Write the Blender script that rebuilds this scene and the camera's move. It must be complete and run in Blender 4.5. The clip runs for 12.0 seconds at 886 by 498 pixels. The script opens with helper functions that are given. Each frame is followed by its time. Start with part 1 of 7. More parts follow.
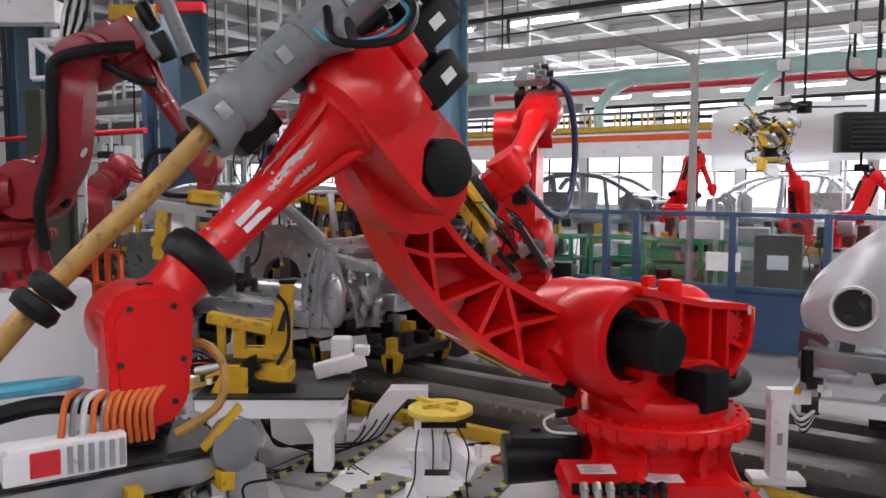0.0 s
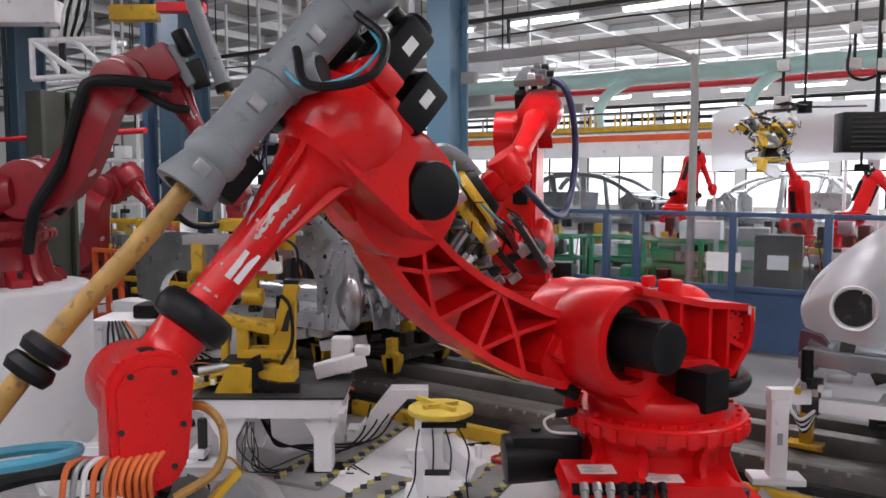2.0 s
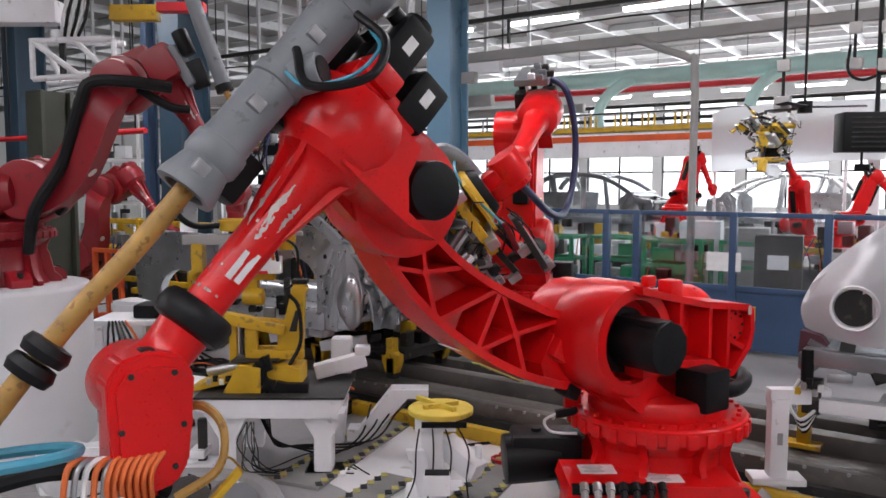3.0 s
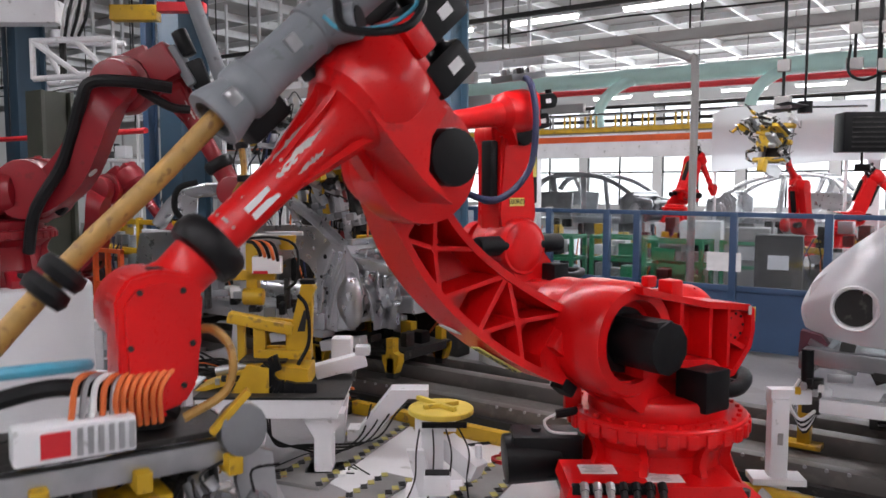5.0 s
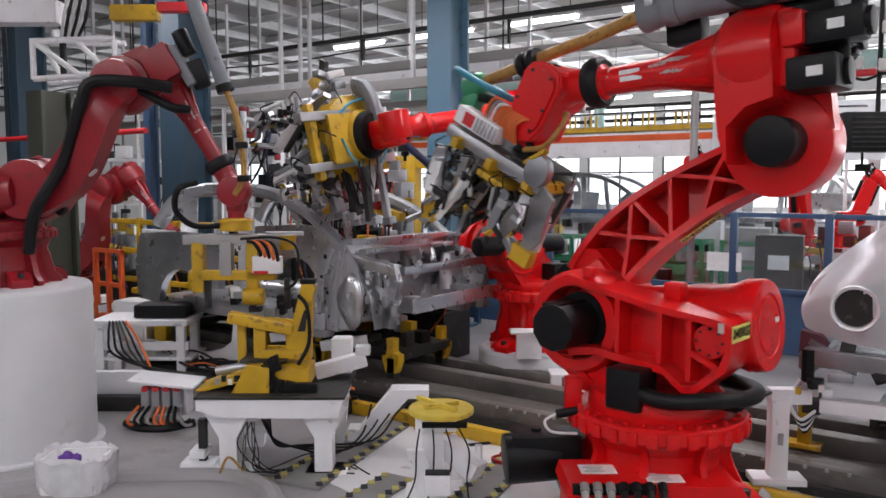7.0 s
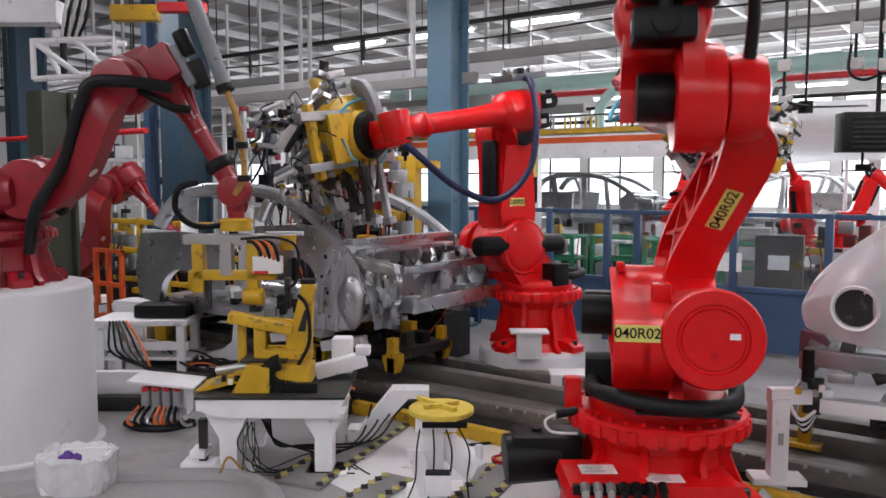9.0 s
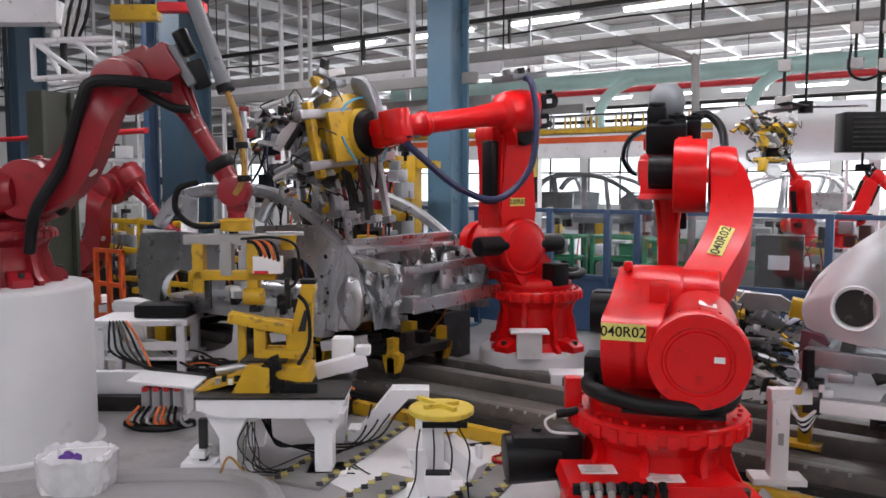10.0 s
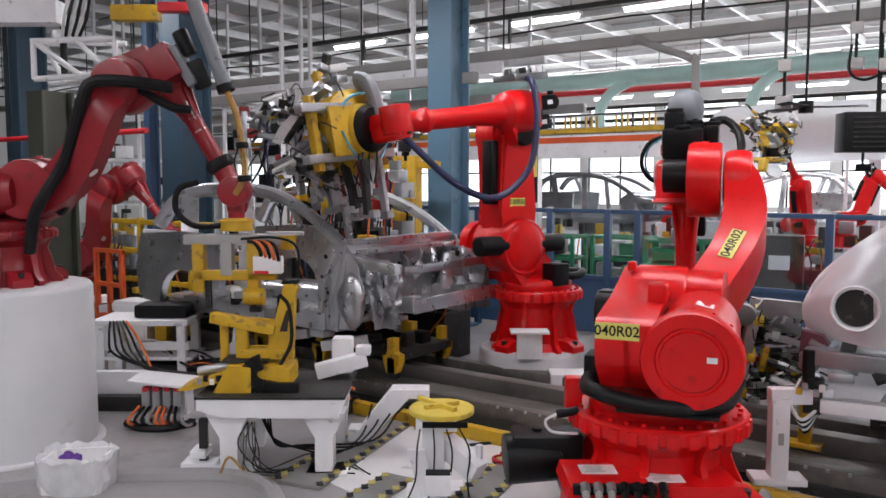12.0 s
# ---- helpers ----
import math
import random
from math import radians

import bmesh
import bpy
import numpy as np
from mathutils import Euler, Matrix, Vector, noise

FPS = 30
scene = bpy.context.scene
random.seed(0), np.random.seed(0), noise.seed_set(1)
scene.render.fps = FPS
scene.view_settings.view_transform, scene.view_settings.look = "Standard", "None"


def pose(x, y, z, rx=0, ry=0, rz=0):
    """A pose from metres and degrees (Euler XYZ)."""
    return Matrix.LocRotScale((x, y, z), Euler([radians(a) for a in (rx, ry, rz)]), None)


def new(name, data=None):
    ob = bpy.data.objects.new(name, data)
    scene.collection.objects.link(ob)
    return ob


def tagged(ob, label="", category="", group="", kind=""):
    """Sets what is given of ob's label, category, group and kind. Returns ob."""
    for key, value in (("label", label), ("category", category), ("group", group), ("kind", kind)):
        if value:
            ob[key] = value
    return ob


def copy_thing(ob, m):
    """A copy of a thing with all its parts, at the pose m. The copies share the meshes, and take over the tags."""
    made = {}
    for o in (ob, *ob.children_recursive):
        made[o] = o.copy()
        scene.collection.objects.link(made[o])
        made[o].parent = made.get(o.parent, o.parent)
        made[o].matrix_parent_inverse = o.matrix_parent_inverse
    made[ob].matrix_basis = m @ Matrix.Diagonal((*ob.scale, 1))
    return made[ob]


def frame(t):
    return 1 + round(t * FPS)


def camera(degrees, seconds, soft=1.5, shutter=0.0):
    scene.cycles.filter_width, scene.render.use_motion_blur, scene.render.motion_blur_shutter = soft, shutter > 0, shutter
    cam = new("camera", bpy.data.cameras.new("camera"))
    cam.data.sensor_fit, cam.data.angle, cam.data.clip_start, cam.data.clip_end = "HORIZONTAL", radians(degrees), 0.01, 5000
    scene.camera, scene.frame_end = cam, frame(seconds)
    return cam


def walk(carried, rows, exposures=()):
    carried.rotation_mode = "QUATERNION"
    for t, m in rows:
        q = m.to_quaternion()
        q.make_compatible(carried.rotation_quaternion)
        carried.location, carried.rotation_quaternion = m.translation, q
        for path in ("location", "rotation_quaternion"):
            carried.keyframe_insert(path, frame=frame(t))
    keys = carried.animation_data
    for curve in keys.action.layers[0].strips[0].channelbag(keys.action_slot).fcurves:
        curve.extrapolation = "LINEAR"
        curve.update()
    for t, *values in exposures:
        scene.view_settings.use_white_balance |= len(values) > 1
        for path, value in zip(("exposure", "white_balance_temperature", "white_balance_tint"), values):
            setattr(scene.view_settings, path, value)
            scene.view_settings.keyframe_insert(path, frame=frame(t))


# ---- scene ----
YAW = 35.48
cam = camera(58.5, 12.0, soft=1.6, shutter=0.5)
walk(cam, [(0.0, pose(0, 0, 1.85, 90 - 4.86, 0, YAW + 0.06)), (12.0, pose(0, 0, 1.85, 90 - 4.86, 0, YAW + 0.0 + 0.15))],
     exposures=[(0.0, 0.0), (12.0, 0.0)])

# ---- world, daylight and hall lights ----
world = bpy.data.worlds.new("sky")
scene.world = world
world.use_nodes = True
wn = world.node_tree.nodes
sky = wn.new("ShaderNodeTexSky")
sky.sky_type, sky.sun_disc, sky.sun_elevation, sky.sun_rotation = "NISHITA", False, radians(40), radians(200)
world.node_tree.links.new(sky.outputs[0], wn["Background"].inputs[0])
wn["Background"].inputs[1].default_value = 0.12
# the -7.5 row is unseen behind the camera, added to brighten front faces
LIGHT_ROWS = (-7.5, -0.9, 5.6, 12.2, 18.95, 24.7)
ROW_POWER = 520


def area_lamp(name, m, sx, sy, watts, colour=(1, 1, 1)):
    data = bpy.data.lights.new(name, "AREA")
    data.shape, data.size, data.size_y, data.energy, data.color = "RECTANGLE", sx, sy, watts, colour
    ob = new(name, data)
    ob.matrix_world = m
    return ob


for row_y in LIGHT_ROWS:
    area_lamp("tube_row_light", pose(0.5, row_y, 4.5), 25, 0.35, ROW_POWER, (1.0, 0.965, 1.02))
area_lamp("window_light", pose(-6, 27.3, 3.6, -90, 0, 0), 38, 3.4, 2900, (0.95, 0.98, 1.0))


# ---- materials ----
def material(name, colour, rough=0.5, metal=0.0, vary=0.15, scale=6.0, bump=0.05, grain=60.0, coat=0.0, island=0.0, dirt=None, dirt_at=0.62, spec=0.5):
    m = bpy.data.materials.new(name)
    m.use_nodes = True
    n, l = m.node_tree.nodes, m.node_tree.links
    b = n["Principled BSDF"]
    b.inputs["Metallic"].default_value = metal
    b.inputs["Specular IOR Level"].default_value = spec
    b.inputs["Coat Weight"].default_value = coat
    b.inputs["Coat Roughness"].default_value = 0.12
    co = n.new("ShaderNodeTexCoord")
    big, small = n.new("ShaderNodeTexNoise"), n.new("ShaderNodeTexNoise")
    big.inputs["Scale"].default_value, big.inputs["Detail"].default_value = scale, 6
    small.inputs["Scale"].default_value, small.inputs["Detail"].default_value = grain, 3
    for t in (big, small):
        l.new(co.outputs["Object"], t.inputs["Vector"])
    ramp = n.new("ShaderNodeMapRange")
    ramp.inputs[1].default_value, ramp.inputs[2].default_value = 0.3, 0.7
    ramp.inputs[3].default_value, ramp.inputs[4].default_value = 1 - vary, 1 + vary * 0.6
    l.new(big.outputs[0], ramp.inputs[0])
    mul = n.new("ShaderNodeMix")
    mul.data_type, mul.blend_type = "RGBA", "MULTIPLY"
    mul.inputs[0].default_value = 1
    mul.inputs[6].default_value = (*colour, 1)
    l.new(ramp.outputs[0], mul.inputs[7])
    out = mul.outputs[2]
    if dirt:
        sharp = n.new("ShaderNodeMapRange")
        sharp.inputs[1].default_value, sharp.inputs[2].default_value = dirt_at, dirt_at + 0.06
        mix = n.new("ShaderNodeMix")
        mix.data_type = "RGBA"
        mid = n.new("ShaderNodeTexNoise")
        mid.inputs["Scale"].default_value, mid.inputs["Detail"].default_value = scale * 2.7, 8
        l.new(co.outputs["Object"], mid.inputs["Vector"])
        l.new(mid.outputs[0], sharp.inputs[0])
        l.new(sharp.outputs[0], mix.inputs[0])
        l.new(out, mix.inputs[6])
        mix.inputs[7].default_value = (*dirt, 1)
        out = mix.outputs[2]
    if island:
        geo = n.new("ShaderNodeNewGeometry")
        r2 = n.new("ShaderNodeMapRange")
        r2.inputs[3].default_value, r2.inputs[4].default_value = 1 - island, 1 + island
        l.new(geo.outputs["Random Per Island"], r2.inputs[0])
        m2 = n.new("ShaderNodeMix")
        m2.data_type, m2.blend_type = "RGBA", "MULTIPLY"
        m2.inputs[0].default_value = 1
        l.new(out, m2.inputs[6])
        l.new(r2.outputs[0], m2.inputs[7])
        out = m2.outputs[2]
    l.new(out, b.inputs["Base Color"])
    rr = n.new("ShaderNodeMapRange")
    rr.inputs[3].default_value, rr.inputs[4].default_value = max(0.04, rough - 0.1), min(1, rough + 0.12)
    l.new(small.outputs[0], rr.inputs[0])
    l.new(rr.outputs[0], b.inputs["Roughness"])
    bp = n.new("ShaderNodeBump")
    bp.inputs["Strength"].default_value, bp.inputs["Distance"].default_value = bump, 0.01
    l.new(small.outputs[0], bp.inputs["Height"])
    l.new(bp.outputs[0], b.inputs["Normal"])
    return m


def glow(name, colour, strength):
    m = bpy.data.materials.new(name)
    m.use_nodes = True
    b = m.node_tree.nodes["Principled BSDF"]
    b.inputs["Base Color"].default_value = (0.8, 0.8, 0.8, 1)
    b.inputs["Emission Color"].default_value, b.inputs["Emission Strength"].default_value = (*colour, 1), strength
    return m


def glass(name, colour, alpha):
    m = bpy.data.materials.new(name)
    m.use_nodes = True
    n, l = m.node_tree.nodes, m.node_tree.links
    clear, gloss, mix = n.new("ShaderNodeBsdfTransparent"), n.new("ShaderNodeBsdfGlossy"), n.new("ShaderNodeMixShader")
    clear.inputs[0].default_value = (*colour, 1)
    gloss.inputs["Roughness"].default_value = 0.06
    mix.inputs[0].default_value = alpha
    l.new(clear.outputs[0], mix.inputs[1])
    l.new(gloss.outputs[0], mix.inputs[2])
    l.new(mix.outputs[0], n["Material Output"].inputs[0])
    return m


RED = material("red_paint", (0.68, 0.006, 0.008), 0.30, 0, 0.10, 4, 0.04, 90, 0.12, dirt=(0.50, 0.006, 0.008), dirt_at=0.66, spec=0.32)
DARKRED = material("dark_red_paint", (0.27, 0.006, 0.014), 0.4, 0, 0.15, 4, 0.05, 90, 0.15, dirt=(0.20, 0.008, 0.012))
SCUFF = material("scuffed_bare_paint", (0.55, 0.45, 0.43), 0.5, 0.2, 0.3, 12)
BLACK = material("black_motor_paint", (0.006, 0.006, 0.007), 0.42, 0, 0.3, 8, 0.06, spec=0.22)
RUBBER = material("black_rubber", (0.008, 0.008, 0.009), 0.45, 0, 0.3, 8, 0.1, spec=0.25)
GREY = material("grey_plastic", (0.20, 0.215, 0.235), 0.45, 0, 0.15, 5, 0.05, dirt=(0.12, 0.13, 0.14))
HOSE = material("tan_hose_sleeve", (0.42, 0.235, 0.055), 0.5, 0, 0.3, 9, 0.15, dirt=(0.24, 0.12, 0.03), dirt_at=0.58)
DISCY = material("pale_yellow_paint", (0.66, 0.50, 0.07), 0.5, 0, 0.1, 9, 0.05, dirt=(0.42, 0.31, 0.06), dirt_at=0.64)
YELLOW = material("yellow_paint", (0.58, 0.35, 0.014), 0.45, 0, 0.18, 5, 0.06, dirt=(0.32, 0.19, 0.03), dirt_at=0.6)
LABELY = material("yellow_label", (0.72, 0.64, 0.16), 0.5, 0, 0.06, 5, 0.0)
WHITE = material("white_paint", (0.80, 0.80, 0.82), 0.45, 0, 0.08, 4, 0.05, dirt=(0.5, 0.5, 0.5), dirt_at=0.64)
PAPER = material("white_paper", (0.8, 0.8, 0.8), 0.7, 0, 0.08, 14)
PEDESTAL = material("white_pedestal_paint", (0.62, 0.62, 0.64), 0.5, 0, 0.1, 1.5, 0.06, dirt=(0.55, 0.54, 0.53), dirt_at=0.66)
STEEL = material("galvanised_steel", (0.33, 0.34, 0.355), 0.34, 0.85, 0.25, 3, 0.06, 40)
BODY = material("body_in_white_steel", (0.54, 0.55, 0.57), 0.29, 0.92, 0.3, 2.5, 0.006, 12)
SILVER = material("silver_car_metal", (0.80, 0.80, 0.82), 0.33, 0.3, 0.06, 1.5, 0.02, 60)
ALU = material("machined_aluminium", (0.46, 0.465, 0.48), 0.32, 0.85, 0.15, 8, 0.05)
DARK = material("dark_steel", (0.03, 0.029, 0.028), 0.5, 0.3, 0.3, 5, 0.1, dirt=(0.07, 0.066, 0.062), spec=0.35)
OLIVEYELLOW = material("worn_hazard_yellow", (0.42, 0.36, 0.09), 0.55, 0, 0.2, 8, 0.05)
RAIL = material("worn_dark_rail_steel", (0.15, 0.14, 0.13), 0.42, 0.35, 0.35, 2.5, 0.12, 30, dirt=(0.18, 0.165, 0.15), dirt_at=0.58)
FLOOR = material("painted_concrete_floor", (0.30, 0.29, 0.295), 0.40, 0, 0.22, 0.9, 0.05, 25, dirt=(0.24, 0.23, 0.225), dirt_at=0.58)
FLOORWHITE = material("white_floor_area", (0.68, 0.67, 0.68), 0.42, 0, 0.12, 1.5, 0.05, 25, dirt=(0.46, 0.45, 0.44), dirt_at=0.62)
MAT = material("worn_grey_walkway", (0.22, 0.215, 0.21), 0.6, 0, 0.3, 2.5, 0.1, 40)
BLUE = material("blue_column_paint", (0.10, 0.20, 0.29), 0.45, 0, 0.12, 2, 0.05, dirt=(0.07, 0.13, 0.19), dirt_at=0.64)
DEEPBLUE = material("deep_blue_column_paint", (0.03, 0.062, 0.095), 0.45, 0, 0.12, 2, 0.05)
FENCEBLUE = material("blue_fence_paint", (0.035, 0.075, 0.15), 0.45, 0, 0.15, 3, 0.05)
OLIVE = material("dark_olive_column_paint", (0.045, 0.05, 0.035), 0.5, 0, 0.2, 3, 0.05)
CREAM = material("cream_wall_paint", (0.46, 0.455, 0.45), 0.7, 0, 0.1, 0.7, 0.03)
CEIL = material("ceiling_panel", (0.44, 0.43, 0.425), 0.75, 0, 0.12, 1.2, 0.04, island=0.07)
PIPE = material("grey_pipe_paint", (0.34, 0.33, 0.32), 0.5, 0, 0.12, 2, 0.04)
MINT = material("mint_green_duct", (0.55, 0.78, 0.75), 0.5, 0, 0.08, 2, 0.03)
GREEN = material("green_machine_paint", (0.045, 0.30, 0.14), 0.45, 0, 0.2, 4, 0.05)
ORANGE = material("orange_paint", (0.70, 0.10, 0.015), 0.5, 0, 0.15, 3, 0.04)
CABLEORANGE = material("orange_cable", (0.72, 0.16, 0.04), 0.5, 0, 0.1, 8)
CABLEBLUE = material("blue_hose", (0.06, 0.30, 0.42), 0.4, 0, 0.15, 8)
NAVY = material("navy_hose", (0.012, 0.018, 0.07), 0.4, 0, 0.2, 8)
WIRE = material("black_cable", (0.009, 0.009, 0.009), 0.5, 0, 0.2, 8, spec=0.25)
LAMPRED = material("dull_lamp_red", (0.10, 0.03, 0.045), 0.4, 0, 0.2, 8)
PURPLE = material("purple_cloth", (0.10, 0.035, 0.24), 0.9, 0, 0.3, 14, 0.3)
FILM = material("clear_plastic_sheet", (0.66, 0.66, 0.68), 0.22, 0, 0.12, 9, 0.35, 22)
REDBRIGHT = material("red_plastic", (0.62, 0.02, 0.03), 0.4, 0, 0.1, 8)
TUBE = glow("fluorescent_tube", (1.0, 0.98, 0.96), 12)
OUTSIDE = glow("bright_daylight_outside", (0.90, 0.96, 1.0), 1.5)
PANE = glass("fence_pane", (0.86, 0.89, 0.91), 0.10)
CURTAIN = material("white_curtain", (0.78, 0.79, 0.81), 0.6, 0, 0.05, 1.2, 0.02)


def let_light_through(m, share):
    n, l = m.node_tree.nodes, m.node_tree.links
    t, mix = n.new("ShaderNodeBsdfTranslucent"), n.new("ShaderNodeMixShader")
    t.inputs[0].default_value = (0.97, 0.98, 1.0, 1)
    mix.inputs[0].default_value = share
    l.new(n["Principled BSDF"].outputs[0], mix.inputs[1])
    l.new(t.outputs[0], mix.inputs[2])
    l.new(mix.outputs[0], n["Material Output"].inputs[0])


let_light_through(CURTAIN, 0.75)


# ---- building blocks ----
def part(name, bm, mat, parent=None, label="", m=None, sharp=35):
    me = bpy.data.meshes.new(name)
    bmesh.ops.recalc_face_normals(bm, faces=bm.faces)
    bm.to_mesh(me)
    bm.free()
    me.materials.append(mat)
    me.polygons.foreach_set("use_smooth", [True] * len(me.polygons))
    me.set_sharp_from_angle(angle=radians(sharp))
    ob = new(name, me)
    if parent:
        ob.parent = parent
    if m is not None:
        ob.matrix_basis = m
    if label:
        ob["label"] = label
    return ob


def thing(name, m, label, category, group="", kind=""):
    ob = new(name)
    ob.empty_display_size = 0.1
    ob.matrix_basis = m
    return tagged(ob, label, category, group, kind)


def BM():
    return bmesh.new()


def box(bm, c, s, bev=0.0, m=None):
    mm = Matrix.Translation(c) @ Matrix.Diagonal((*s, 1))
    if m is not None:
        mm = m @ mm
    made = bmesh.ops.create_cube(bm, size=1, matrix=mm)
    if bev:
        edges = list({e for v in made["verts"] for e in v.link_edges})
        bmesh.ops.bevel(bm, geom=edges, offset=bev, segments=2, affect="EDGES", profile=0.6)
    return bm


def turn_to(a, b):
    d = Vector(b) - Vector(a)
    return Matrix.Translation((Vector(a) + Vector(b)) / 2) @ d.to_track_quat("Z", "Y").to_matrix().to_4x4(), d.length


def beam(bm, a, b, w, h, bev=0.0):
    m, n = turn_to(a, b)
    return box(bm, (0, 0, 0), (w, h, n), bev, m)


def cyl(bm, a, b, r, r2=None, n=24, bev=0.0):
    m, d = turn_to(a, b)
    made = bmesh.ops.create_cone(bm, cap_ends=True, segments=n, radius1=r, radius2=r if r2 is None else r2, depth=d, matrix=m)
    if bev:
        edges = [e for e in {e for v in made["verts"] for e in v.link_edges} if any(len(f.verts) > 4 for f in e.link_faces)]
        bmesh.ops.bevel(bm, geom=edges, offset=bev, segments=2, affect="EDGES", profile=0.6)
    return bm


def lathe(bm, profile, n=32, m=None):
    rings = []
    for r, z in profile:
        ring = []
        for i in range(n):
            v = Vector((r * math.cos(i * math.tau / n), r * math.sin(i * math.tau / n), z))
            ring.append(bm.verts.new(m @ v if m is not None else v))
        rings.append(ring)
    for a, b in zip(rings, rings[1:]):
        for i in range(n):
            bm.faces.new((a[i], a[(i + 1) % n], b[(i + 1) % n], b[i]))
    bm.faces.new(rings[0])
    bm.faces.new(rings[-1])
    return bm


def smooth_path(pts, per=6):
    p = [Vector(q) for q in pts]
    p = [2 * p[0] - p[1], *p, 2 * p[-1] - p[-2]]
    out = []
    for a, b, c, d in zip(p, p[1:], p[2:], p[3:]):
        for i in range(per):
            t = i / per
            out.append(0.5 * (2 * b + (c - a) * t + (2 * a - 5 * b + 4 * c - d) * t * t + (3 * b - a - 3 * c + d) * t ** 3))
    return out + [p[-2]]


def tube(bm, pts, r, n=8, per=6, smooth=True, flat=1.0):
    path = smooth_path(pts, per) if smooth else [Vector(q) for q in pts]
    rings, up = [], None
    for i, q in enumerate(path):
        d = (path[min(i + 1, len(path) - 1)] - path[max(i - 1, 0)]).normalized()
        if up is None:
            up = d.orthogonal().normalized()
        up = (up - d * up.dot(d)).normalized()
        side = d.cross(up)
        rr = r[i * (len(r) - 1) // max(1, len(path) - 1)] if isinstance(r, (list, tuple)) else r
        rings.append([bm.verts.new(q + rr * (math.cos(k * math.tau / n) * up + flat * math.sin(k * math.tau / n) * side)) for k in range(n)])
    for a, b in zip(rings, rings[1:]):
        for k in range(n):
            bm.faces.new((a[k], a[(k + 1) % n], b[(k + 1) % n], b[k]))
    bm.faces.new(rings[0])
    bm.faces.new(rings[-1])
    return bm


def prism(bm, poly, y0, y1, m=None):
    """Extrudes a polygon of (x, z) from y0 to y1."""
    mm = m if m is not None else Matrix()
    a = [bm.verts.new(mm @ Vector((x, y0, z))) for x, z in poly]
    b = [bm.verts.new(mm @ Vector((x, y1, z))) for x, z in poly]
    bm.faces.new(a)
    bm.faces.new(list(reversed(b)))
    for i in range(len(poly)):
        j = (i + 1) % len(poly)
        bm.faces.new((a[i], b[i], b[j], a[j]))
    return bm


def strip(bm, outer, inner, y0, y1):
    """One band between two open lines of (x, z), extruded from y0 to y1."""
    rows = [[bm.verts.new((x, y, z)) for x, z in line] for line, y in ((outer, y0), (outer, y1), (inner, y1), (inner, y0))]
    for a, b in zip(rows, rows[1:] + rows[:1]):
        for i in range(len(outer) - 1):
            bm.faces.new((a[i], a[i + 1], b[i + 1], b[i]))
    for i in (0, -1):
        bm.faces.new([r[i] for r in rows])
    return bm


def writing(text, size, mat, parent, m, name="lettering"):
    cu = bpy.data.curves.new(name, "FONT")
    cu.body, cu.size, cu.align_x, cu.align_y, cu.extrude = text, size, "CENTER", "CENTER", 0.0008
    cu.offset = size * 0.012
    tmp = bpy.data.objects.new("tmp", cu)
    scene.collection.objects.link(tmp)
    me = bpy.data.meshes.new_from_object(tmp.evaluated_get(bpy.context.evaluated_depsgraph_get()))
    bpy.data.objects.remove(tmp)
    me.materials.clear()
    me.materials.append(mat)
    ob = new(name, me)
    ob.parent = parent
    ob.matrix_basis = m
    return ob


# ---- hall ----
X0, X1, Y0, Y1, CZ = -34.0, 16.0, -18.0, 28.0, 5.6


